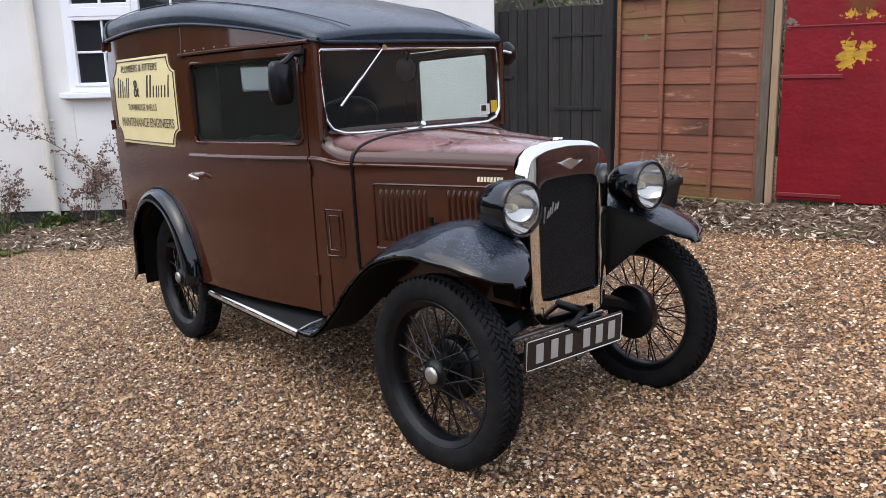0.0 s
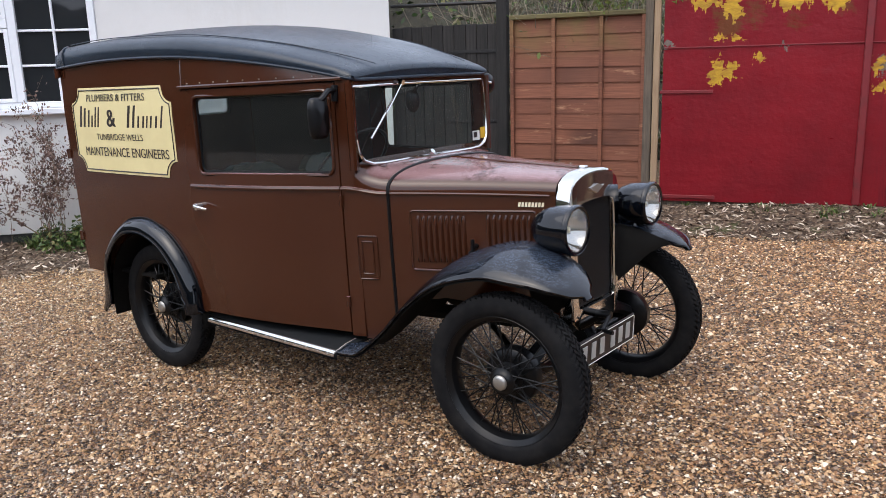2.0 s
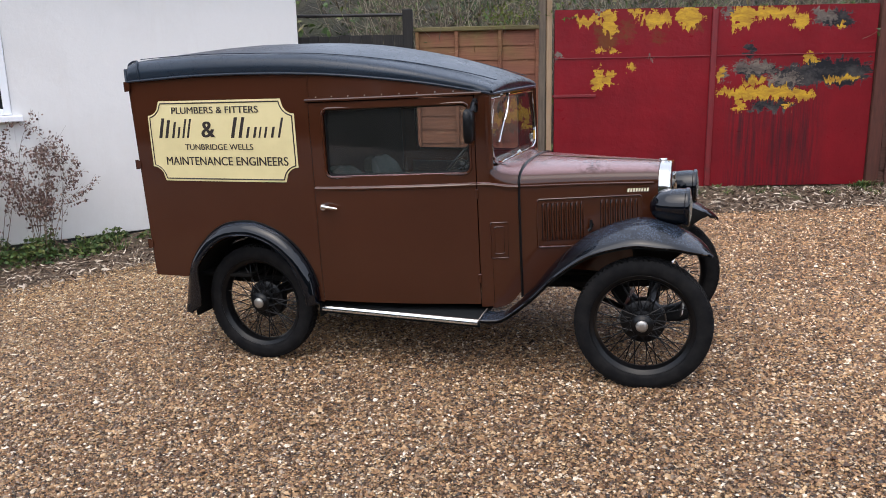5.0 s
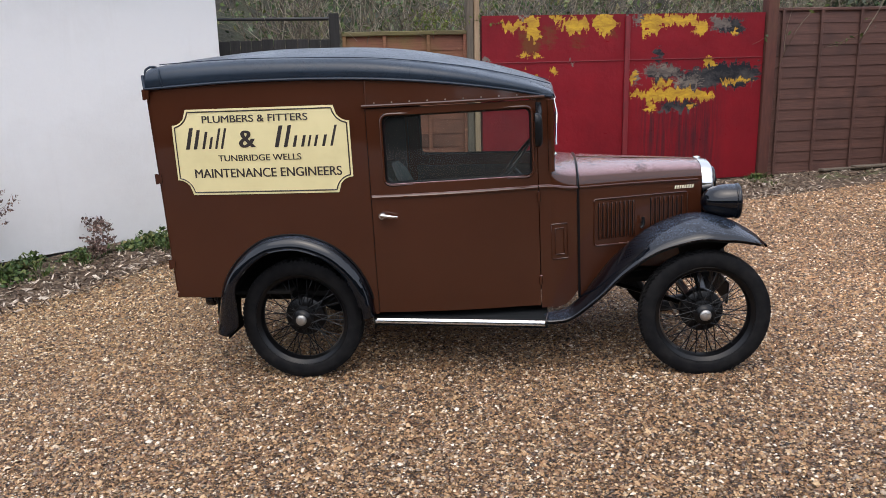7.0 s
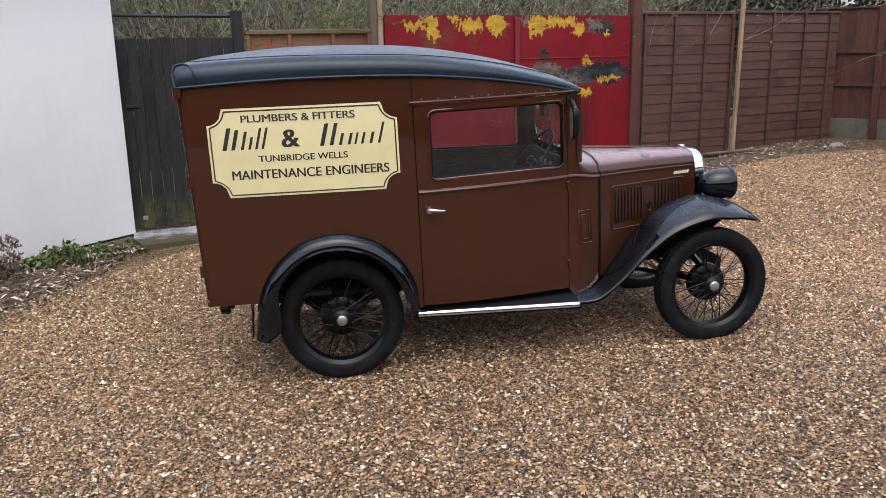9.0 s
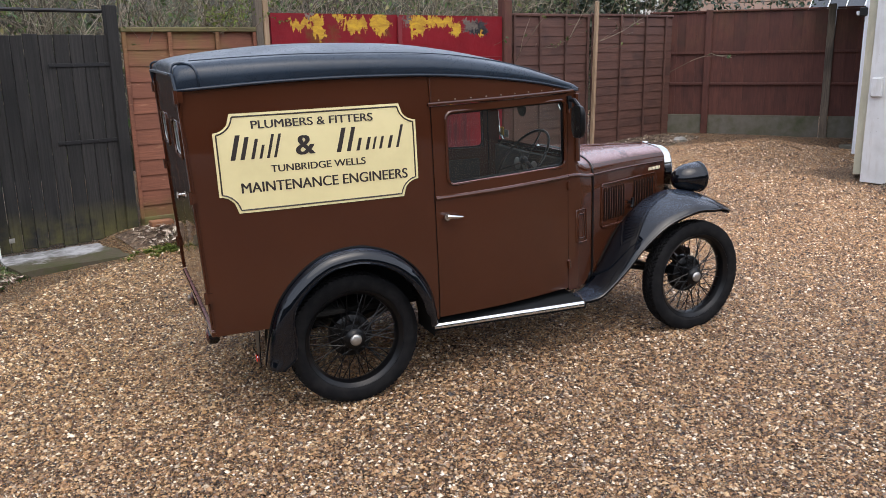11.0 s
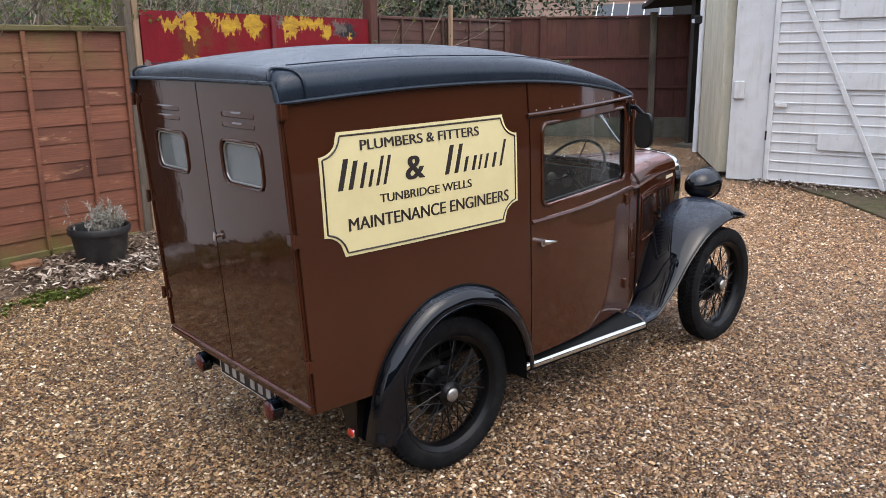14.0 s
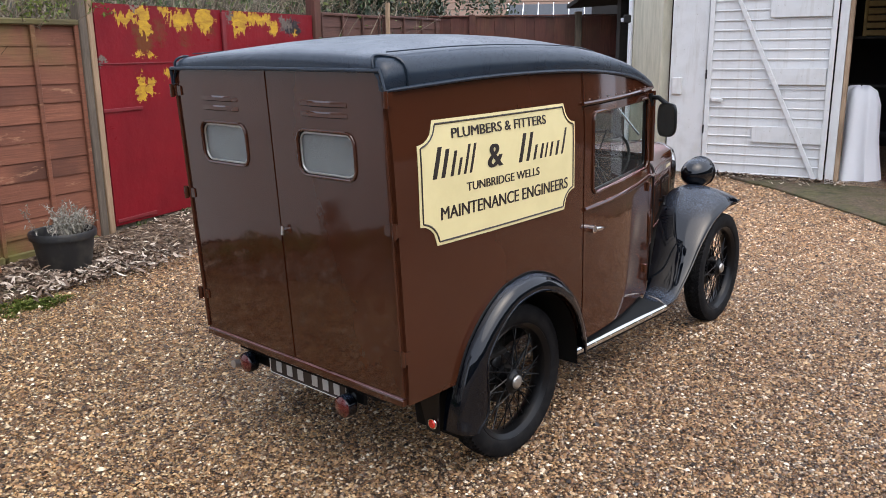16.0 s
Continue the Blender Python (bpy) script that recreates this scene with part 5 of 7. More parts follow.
VI = [(1.28, 0.475), (1.35, 0.45), (1.46, 0.41), (1.65, 0.345), (1.80, 0.300), (2.0, 0.26), (2.2, 0.285), (2.30, 0.32), (2.352, 0.37), (2.37, 0.42)]
VO = [(1.28, 0.603), (1.9, 0.605), (2.1, 0.60), (2.2, 0.588), (2.30, 0.560), (2.352, 0.515), (2.37, 0.46)]
SK = [(1.28, 0.010), (1.45, 0.02), (1.7, 0.055), (1.95, 0.080), (2.15, 0.078), (2.28, 0.045), (2.352, 0.018), (2.37, 0.006)]
fp = spline([(u, 0, w) for u, w in FW], 5)
rows = []
for i, (u, _, w) in enumerate(fp):
    a, b = Vector(fp[max(i - 1, 0)]), Vector(fp[min(i + 1, len(fp) - 1)])
    d = (b - a).normalized()
    n = Vector((-d.z, 0, d.x))
    vi, vo, sk = curve(VI, u), curve(VO, u), curve(SK, u)
    row = []
    for f, drop in ((0.0, 0.30), (0.12, 0.08), (0.26, 0.0), (0.40, 0.02), (0.54, 0.10), (0.68, 0.24), (0.80, 0.42), (0.90, 0.62), (0.96, 0.80), (1.0, 1.0)):
        row.append((u - n.x * sk * drop, -(vi + (vo - vi) * f), w - n.z * sk * drop))
    rows.append(row)
fw_r, fw_l = both("front_wing", shell(rows, off=lambda p: (0, 0, -0.005)), black_paint, "black front wing beaded with rain", 50)
lip = [r[-1] for r in rows]
both("wing_lip", tube(lip, 0.006, 6), black_paint)
liner = []
for i, r in enumerate(rows[1:-1], 1):
    d = (Vector(rows[i + 1][3]) - Vector(rows[i - 1][3])).normalized()
    liner.append([(p[0] + d.z * 0.012, p[1] * (0.995 if k > 6 else 1.0), p[2] - d.x * 0.012) for k, p in enumerate(r)])
both("wing_liner", shell(liner, off=(0, 0, -0.002)), under, smooth=60)
# valance between wing and chassis
val = []
for r in rows:
    a = Vector(r[0])
    if 1.50 < a.x < 2.345:
        b = Vector((min(a.x, 2.12), -0.215, min(0.50, a.z - 0.02)))
        mid = a.lerp(b, 0.35) + Vector((0, 0.012, 0.03))
        val.append([tuple(a), tuple(a.lerp(mid, 0.5) + Vector((0, 0.004, 0.006))), tuple(mid), tuple(mid.lerp(b, 0.5)), tuple(b)])
both("wing_valance", shell(val, off=(0, 0.0, -0.004)), under, smooth=60)

# rear wings
RW = [(-0.406, 0.300), (-0.385, 0.411), (-0.350, 0.532), (-0.302, 0.621), (-0.218, 0.710), (-0.123, 0.771), (-0.033, 0.794), (0.069, 0.797), (0.167, 0.771), (0.252, 0.727), (0.333, 0.653), (0.386, 0.572), (0.422, 0.475), (0.432, 0.372)]
rp = spline([(u, 0, w) for u, w in RW], 5)
rows = []
for i, (u, _, w) in enumerate(rp):
    a, b = Vector(rp[max(i - 1, 0)]), Vector(rp[min(i + 1, len(rp) - 1)])
    d = (b - a).normalized()
    n = Vector((-d.z, 0, d.x))
    k = (1.0 + 0.9 * ease((0.62 - w) / 0.24) - 0.8 * ease((0.36 - w) / 0.06)) if u < 0 else (1.0 if w > 0.45 else 0.75)
    row = [(u - n.x * dr * k, -v, w - n.z * dr * k) for v, dr in ((0.585, 0.0), (0.630, 0.0), (0.655, 0.003), (0.675, 0.012), (0.688, 0.028), (0.694, 0.048), (0.694, 0.062))]
    rows.append(row)
both("rear_wing", shell(rows, off=lambda p: (0, 0.004, -0.003)), black_paint, "black rear wing arched over the wheel", 50)
both("wing_lip", tube([r[-1] for r in rows], 0.005, 6), black_paint)
both("wing_piping", tube([(u * 1.005, -hw(u, w) - 0.002, w + 0.004) for (u, _, w) in rp[6:-4]], 0.005, 6), black_satin)
both("inner_arch", shell([[(0.03 + 0.395 * math.cos(a), -0.63, 0.33 + 0.395 * math.sin(a)), (0.03 + 0.395 * math.cos(a), -0.40, 0.33 + 0.395 * math.sin(a))] for a in span(-0.1, math.pi + 0.2, 20)], off=(0, 0, 0.004)), under)

# running boards
rows = [[(u, -hw(u, 0.4) + 0.13, 0.360 - 0.030 * (u - 0.43) / 0.86), (u, -0.60, 0.352 - 0.030 * (u - 0.43) / 0.86), (u, -0.612, 0.345 - 0.030 * (u - 0.43) / 0.86), (u, -0.612, 0.325 - 0.030 * (u - 0.43) / 0.86)] for u in span(0.425, 1.30, 8)]
boards = both("running_board", shell(rows, off=(0, 0.0, -0.012)), mat_rubber, "black rubber running board with a bright edge strip")
for d, m in zip(boards, (lambda x: x, flip)):
    link_mesh("edge_strip", *m(shell([[(u, -0.604, 0.351 - 0.03 * (u - 0.43) / 0.86), (u, -0.6105, 0.348 - 0.03 * (u - 0.43) / 0.86), (u, -0.6165, 0.338 - 0.03 * (u - 0.43) / 0.86), (u, -0.6165, 0.324 - 0.03 * (u - 0.43) / 0.86)] for u in span(0.425, 1.287, 8)], off=(0, 0.004, 0))), chrome, d, "polished metal edge strip")
    for k in range(7):
        u = 0.47 + k * 0.13
        link_mesh("screw", *m(tube([(u, -0.614, 0.337 - 0.03 * (u - 0.43) / 0.86), (u, -0.618, 0.337 - 0.03 * (u - 0.43) / 0.86)], 0.004, 6)), dull_metal, d)
    link_mesh("edge_strip", *m(tube([(1.288, -0.615, 0.312), (1.30, -0.56, 0.335), (1.305, -0.50, 0.345)], 0.004, 6)), chrome, d)



# ---- wheels ----
prof = [(0.238, -0.034), (0.246, -0.045), (0.262, -0.051), (0.285, -0.053), (0.303, -0.049), (0.311, -0.043)]
n_side = len(prof)
# four bands of slanted blocks, each band leaning the other way, with a groove between bands
BAND, SEG, PITCH = 0.0208, 480, 6
tread = []
for b in range(4):
    y0 = -0.0416 + b * BAND
    tread += [(y0 + (0.0 if b == 0 else 0.0012), b, 0.0), (y0 + BAND / 2, b, 0.5), (y0 + BAND - (0.0 if b == 3 else 0.0012), b, 1.0)]
    if b < 3:
        tread += [(y0 + BAND - 0.0006, -1, 1.0), (y0 + BAND + 0.0006, -1, 1.0)]
prof = prof + [(0.3190 - 2.88 * y * y, y) for y, b, t in tread] + [(r, -y) for r, y in reversed(prof)]
tyre_v, tyre_f = lathe(prof, SEG)
for i, (y, b, t) in enumerate(tread):
    for k in range(SEG):
        raised = b >= 0 and (k + 3 * (b % 2)) % PITCH < 4
        lift = 0.0030 if raised else -0.0035
        x, yy, z = tyre_v[(n_side + i) * SEG + k]
        r = math.hypot(x, z) + lift
        a = math.atan2(z, x) + 2 * math.pi / SEG * 3.4 * (t if b % 2 == 0 else 1.0 - t)
        tyre_v[(n_side + i) * SEG + k] = (r * math.cos(a), yy, r * math.sin(a))
rim_data = lathe([(0.224, -0.030), (0.236, -0.040), (0.243, -0.045), (0.247, -0.041), (0.243, -0.036), (0.238, -0.030), (0.226, -0.014), (0.222, 0.0), (0.226, 0.014), (0.238, 0.030), (0.243, 0.036), (0.247, 0.041), (0.243, 0.045), (0.236, 0.040), (0.224, 0.030), (0.216, 0.012), (0.214, 0.0), (0.216, -0.012), (0.224, -0.030)], 56)
hub_data = lathe([(0.0, -0.050), (0.030, -0.050), (0.036, -0.046), (0.040, -0.040), (0.052, -0.036), (0.054, -0.030), (0.046, -0.026), (0.044, 0.010), (0.058, 0.014), (0.060, 0.022), (0.100, 0.026), (0.106, 0.032), (0.108, 0.070), (0.100, 0.078), (0.0, 0.080)], 36)
cap_data = lathe([(0.0, -0.062), (0.012, -0.0615), (0.023, -0.059), (0.028, -0.055), (0.029, -0.048), (0.026, -0.046)], 28)


def mesh_of(name, data, mat, smooth=45):
    ob = link_mesh(name, *data, mat, smooth=smooth)
    me = ob.data
    bpy.data.objects.remove(ob)
    return me


TYRE, RIM, HUB, CAP = mesh_of("tyre", (tyre_v, tyre_f), rubber), mesh_of("rim", rim_data, black_satin), mesh_of("hub", hub_data, black_satin), mesh_of("hub_cap", cap_data, dull_metal)
SPOKES = []
for inner_r, inner_y, twist, outer_y in ((0.050, -0.034, 0.62, 0.004), (0.050, -0.034, -0.62, -0.004), (0.058, 0.016, 0.30, -0.010), (0.058, 0.016, -0.30, 0.010)):
    a, b = Vector((inner_r * math.cos(twist), inner_y, inner_r * math.sin(twist))), Vector((0.221, outer_y, 0))
    SPOKES.append(mesh_of("spoke", tube([a, b], 0.0026, 5), black_satin))
for where, turn in (((0.030, -0.545, 0.337), 0), ((0.030, 0.545, 0.337), 180), ((2.072, -0.507, 0.319), 3), ((2.072, 0.507, 0.319), 183)):
    wh = place("wheel", None, van, "black wire wheel with a treaded tyre", pose(*where, 0, 0, turn))
    for nm, me in (("tyre", TYRE), ("rim", RIM), ("hub", HUB), ("hub_cap", CAP)):
        place(nm, me, wh, {"hub_cap": "worn chrome hub cap", "tyre": "black block-treaded tyre"}.get(nm, ""))
    for k in range(40):
        place("spoke", SPOKES[k % 4], wh, "", pose(0, 0, 0, 0, -(k * 9.0 + (4.5 if k % 4 > 1 else 0)), 0))

# ---- axles, chassis, springs ----
for v in (-0.25, 0.25):
    rail = [(2.16, v * 0.62, 0.44), (1.9, v * 0.72, 0.43), (1.2, v * 1.0, 0.42), (-0.15, v * 1.5, 0.42), (-0.56, v * 1.5, 0.44)]
    link_mesh("chassis_rail", *tube(rail, 0.035, 6, flat=0.6), under, van)
    link_mesh("radius_arm", *tube([(2.05, v * 1.35, 0.30), (1.62, 0.02 * v, 0.36)], 0.014, 8), black_satin, van)
    link_mesh("rear_spring", *tube([(0.0, v * 1.62, 0.36), (0.35, v * 1.55, 0.42)], 0.022, 6, flat=1.6), black_satin, van)
link_mesh("front_axle", *tube([(2.072, v, 0.275 + 0.05 * (abs(v) > 0.3)) for v in (-0.44, -0.34, -0.25, 0, 0.25, 0.34, 0.44)], 0.020, 8), black_satin, van)
link_mesh("front_spring", *tube([(2.10, v, 0.44 - 0.55 * v * v) for v in span(-0.42, 0.42, 8)], 0.022, 6, flat=1.5), black_satin, van)
link_mesh("track_rod", *tube([(1.95, -0.42, 0.30), (1.95, 0.42, 0.30)], 0.010, 8), dull_metal, van)
link_mesh("rear_axle", *tube([(0.03, v, 0.337) for v in (-0.45, -0.12, 0.12, 0.45)], [0.03, 0.035, 0.035, 0.03], 10), black_satin, van)
link_mesh("differential", *lathe([(0.0, -0.09), (0.05, -0.085), (0.10, -0.03), (0.105, 0.0), (0.10, 0.03), (0.05, 0.085), (0.0, 0.09)], 20), black_satin, van).matrix_basis = pose(0.03, 0, 0.337)
link_mesh("engine_sump", *shell([[(u, v, 0.36 + 0.10 * abs(v) / 0.15) for v in span(-0.15, 0.15, 6)] for u in span(1.5, 2.0, 4)], off=(0, 0, 0.12)), under, van)
link_mesh("silencer", *tube([(1.55, 0.28, 0.38), (0.4, 0.36, 0.34), (-0.3, 0.42, 0.33), (-0.63, 0.42, 0.375)], [0.016, 0.016, 0.018, 0.018], 10), dull_metal, van, "dull metal exhaust pipe")
link_mesh("starting_handle", *join(tube([(2.15, -0.005, 0.448), (2.235, -0.005, 0.448)], 0.016, 12), tube([(2.228, -0.005, 0.448), (2.236, -0.05, 0.425), (2.24, -0.085, 0.408)], 0.009, 8), tube([(2.24, -0.085, 0.408), (2.285, -0.088, 0.405)], 0.009, 8)), black_satin, van, "dark steel starting handle")
block("floor_pan", (0.31, 0, 0.44), (1.76, 0.90, 0.03), under, van, 0.004)
block("floor_pan", (1.30, 0, 0.44), (0.22, 0.80, 0.03), under, van, 0.004)
block("bulkhead", (1.43, 0, 0.70), (0.02, 0.78, 0.52), under, van, 0.004)
block("tail_floor", (-0.30, 0, 0.485), (0.58, 1.16, 0.02), under, van, 0.003)

# ---- lamps ----
lamp_prof = [(0.0, -0.105), (0.022, -0.102), (0.048, -0.085), (0.070, -0.055), (0.083, -0.015), (0.087, 0.03), (0.087, 0.060), (0.091, 0.064), (0.092, 0.076), (0.086, 0.082), (0.078, 0.080), (0.078, 0.070), (0.050, 0.040), (0.0, 0.028)]
for v in (-0.318, 0.318):
    lamp = place("headlamp", None, van, "black bowl headlamp with a clear ribbed lens", pose(2.188, v, 0.846))
    link_mesh("bowl", *lathe(lamp_prof[:11], 40, "x"), black_paint, lamp)
    link_mesh("reflector", *lathe([(0.080, 0.070), (0.072, 0.050), (0.052, 0.022), (0.025, 0.005), (0.0, 0.0)], 36, "x"), chrome, lamp)
    link_mesh("bulb", *lathe([(0.0, 0.05), (0.010, 0.045), (0.012, 0.030), (0.008, 0.005)], 14, "x"), letter_cream, lamp)
    lens = link_mesh("lens", *lathe([(0.0, 0.092), (0.03, 0.0905), (0.055, 0.087), (0.072, 0.081), (0.081, 0.075)], 36, "x"), lens_glass, lamp)
    lens.visible_shadow = False
    link_mesh("rim", *lathe([(0.080, 0.079), (0.086, 0.083), (0.0915, 0.077), (0.092, 0.066)], 40, "x"), black_paint, lamp)
    link_mesh("stem", *tube([(0.0, 0, -0.08), (0.0, 0.02 * (1 if v < 0 else -1), -0.16)], [0.022, 0.026], 10), black_paint, lamp)
for v, w in ((-0.255, 0.368), (0.362, 0.386)):
    tail = place("tail_lamp", None, van, "black drum tail lamp with a dark red lens", pose(-0.580, v, w))
    link_mesh("drum", *lathe([(0.041, -0.03), (0.044, -0.024), (0.044, 0.01), (0.034, 0.02), (0.0, 0.022)], 24, "x"), black_paint, tail)
    link_mesh("lens", *lathe([(0.0, -0.042), (0.022, -0.040), (0.036, -0.033), (0.041, -0.028)], 24, "x"), lens_red, tail)
    link_mesh("bracket", *tube([(0.015, 0, 0), (0.05, 0, 0.03), (0.06, 0, 0.08)], 0.022, 8), black_satin, tail)
for m in (lambda x: x, flip):
    br = link_mesh("reflector_bracket", *m(shell([[(-0.418, -0.58, 0.46), (-0.426, -0.58, 0.285)], [(-0.418, -0.46, 0.46), (-0.426, -0.52, 0.285)]], off=(0.005, 0, 0))), black_satin, van)
    link_mesh("reflector", *m(moved(lathe([(0.0, -0.008), (0.013, -0.007), (0.017, -0.003), (0.018, 0.006)], 20, "x"), -0.432, -0.552, 0.322)), reflector_red, br, "round red reflector")
    link_mesh("reflector_rim", *m(tube([(-0.432, -0.552 + 0.019 * math.cos(a), 0.322 + 0.019 * math.sin(a)) for a in span(0, 2 * math.pi, 20)[:-1]], 0.003, 6, True)), chrome, br)


def number_plate(m, w, h, rear):
    """A black plate with a pale border and plain bars in place of its characters."""
    pl = place("number_plate", box_data("number_plate", (0.008, w, h), 0.003, sign_black), van, "black number plate with pale characters as bars", m)
    x = -0.006 if rear else 0.006
    link_mesh("border", *tube([(x, a, b) for a, b in round_rect(-w / 2 + 0.007, w / 2 - 0.007, -h / 2 + 0.007, h / 2 - 0.007, 0.004, 1)], 0.002, 4, True), letter_white, pl)
    for k, off in enumerate((-0.178, -0.108, -0.038, 0.052, 0.118, 0.184)):
        k0 = off * w / 0.49
        block("bar", (x, -k0 if rear else k0, 0), (0.004, 0.034, h * 0.58), letter_grey, pl, 0.001)
    return pl


number_plate(pose(2.235, -0.055, 0.352, 0, 4, 0), 0.49, 0.115, False)
number_plate(pose(-0.556, 0.01, 0.404, 0, 0, 0), 0.49, 0.095, True)
block("plate_bracket", (-0.542, 0.04, 0.41), (0.016, 0.72, 0.085), black_satin, van)
block("plate_bracket", (2.215, 0.0, 0.40), (0.02, 0.16, 0.03), black_satin, van)

# ---- mirrors ----
mir = link_mesh("door_mirror", *shell([[(1.262 + d, -0.583 + 0.048 * x * k, 1.268 + 0.082 * y * k) for x, y in [(math.copysign(abs(math.cos(a)) ** 0.55, math.cos(a)), math.copysign(abs(math.sin(a)) ** 0.55, math.sin(a))) for a in span(0, 2 * math.pi, 28)]] for d, k in ((0.0, 0.0), (0.0, 0.93), (0.004, 1.0), (0.022, 0.98), (0.034, 0.80), (0.038, 0.0))], off=(0.0005, 0, 0)), black_satin, van, "black rectangular door mirror", 50)
link_mesh("mirror_glass", [(1.2605, -0.583 + 0.044 * x, 1.268 + 0.077 * y) for x, y in [(math.copysign(abs(math.cos(a)) ** 0.55, math.cos(a)), math.copysign(abs(math.sin(a)) ** 0.55, math.sin(a))) for a in span(0, 2 * math.pi, 28)[:-1]]], [list(range(28))], chrome, mir)
link_mesh("arm", *join(tube([(1.283, -0.488, 1.372), (1.285, -0.53, 1.372), (1.287, -0.565, 1.345), (1.284, -0.583, 1.335)], 0.012, 8), tube([(1.280, -0.487, 1.392), (1.280, -0.494, 1.33)], 0.014, 8)), black_satin, mir)
lm = link_mesh("door_mirror", *moved(lathe([(0.0, -0.004), (0.050, -0.002), (0.053, 0.004), (0.045, 0.018), (0.02, 0.028), (0.0, 0.03)], 28, "x"), 1.27, 0.575, 1.36), black_satin, van, "round black door mirror")
link_mesh("arm", *tube([(1.29, 0.485, 1.365), (1.30, 0.53, 1.37), (1.295, 0.575, 1.362)], 0.008, 8), chrome, lm)
im = link_mesh("interior_mirror", *moved(lathe([(0.0, 0.0), (0.046, 0.002), (0.050, 0.008), (0.03, 0.018), (0.0, 0.02)], 24, "x"), 1.262, 0, 1.305), black_satin, van)
link_mesh("arm", *tube([(1.28, 0, 1.34), (1.31, 0, 1.385)], 0.006, 6), black_satin, im)

# ---- cab ----
sw = place("steering_wheel", None, van, "black three-spoke steering wheel", pose(1.125, -0.262, 1.055, 0, 40, 0))
link_mesh("rim", *tube([(0, 0.19 * math.cos(a), 0.19 * math.sin(a)) for a in span(0, 2 * math.pi, 40)[:-1]], 0.0075, 8, True), black_satin, sw)
for a in (90, 210, 330):
    link_mesh("spoke", *tube([(0.02, 0, 0), (0.0, 0.185 * math.cos(radians(a)), 0.185 * math.sin(radians(a)))], [0.005, 0.004], 6), black_satin, sw)
link_mesh("boss", *lathe([(0.0, -0.012), (0.018, -0.010), (0.022, 0.0), (0.022, 0.02), (0.0, 0.03)], 20, "x"), black_satin, sw)
link_mesh("column", *tube([(0.02, 0, 0), (0.42, 0, -0.05)], 0.016, 8), black_satin, sw)
link_mesh("dashboard", *shell([[(1.285 + 0.03 * (abs(v) / 0.45) ** 2, v, w) for w in (0.86, 0.93, 1.0, 1.05)] for v in span(-0.45, 0.45, 10)], off=(0.03, 0, 0)), trim_dark, van)
for v in (-0.10, 0.0, 0.10):
    link_mesh("dial", *moved(lathe([(0.0, -0.006), (0.030, -0.006), (0.036, -0.002), (0.036, 0.006)], 20, "x"), 1.285, v, 0.975), dull_metal, van)
for v in (-0.25, 0.25):
    seat = place("seat", None, van, "green leathercloth bucket seat", pose(0.82, v, 0.415))
    link_mesh("cushion", *shell([[(u, vv, 0.24 + 0.03 * math.sin(math.pi * (u + 0.22) / 0.44) + 0.012 * math.cos(vv * 48)) for vv in span(-0.19, 0.19, 16)] for u in span(-0.20, 0.24, 6)], off=(0, 0, -0.14)), green_leather, seat)
    link_mesh("backrest", *shell([[(-0.20 - 0.16 * t - 0.05 * (1 - (vv / 0.19) ** 2), vv, 0.26 + 0.36 * t - 0.06 * (vv / 0.19) ** 4 * t + 0.004 * math.cos(vv * 60)) for vv in span(-0.19, 0.19, 16)] for t in span(0, 1, 6)], off=(-0.05, 0, 0)), green_leather, seat)
    link_mesh("base", *tube([(0.02, 0, 0.0), (0.02, 0, 0.12)], 0.12, 8), under, seat)
block("door_card", (0.86, -0.535, 0.70), (0.72, 0.012, 0.54), trim_dark, van, 0.004, turn=(0, 0, 9.5))
block("door_card", (0.86, 0.535, 0.70), (0.72, 0.012, 0.54), trim_dark, van, 0.004, turn=(0, 0, -9.5))
link_mesh("headlining", *shell([[(u, v, curve(SHOULDER, u) - 0.03) for v in span(-0.56 * hw(u) / 0.637, 0.56 * hw(u) / 0.637, 6)] for u in span(-0.58, 1.30, 8)], off=(0, 0, 0.008)), trim_pale, van)
both("side_lining", shell([[(u, -hw(u, w) + 0.035, w) for w in (0.76, 0.9, 1.3, 1.55)] for u in span(-0.58, 0.44, 6)], off=(0, -0.006, 0)), trim_dark)
link_mesh("gear_lever", *tube([(1.10, 0.0, 0.47), (1.02, 0.0, 0.80)], [0.010, 0.008], 8), dull_metal, van)

# ---- signwriting on both sides ----
SU0, SU1, SW0, SW1, SR = -0.527, 0.375, 1.014, 1.438, 0.076
tilt = lambda u: -0.012 * (u + 0.08)


def sign_edge(u, inset=0.0):
    r = SR
    d = min(u - SU0, SU1 - u)
    cut = math.sqrt(max((r + inset) ** 2 - d * d, 0.0)) if d < r + inset else 0.0
    return max(cut, inset)


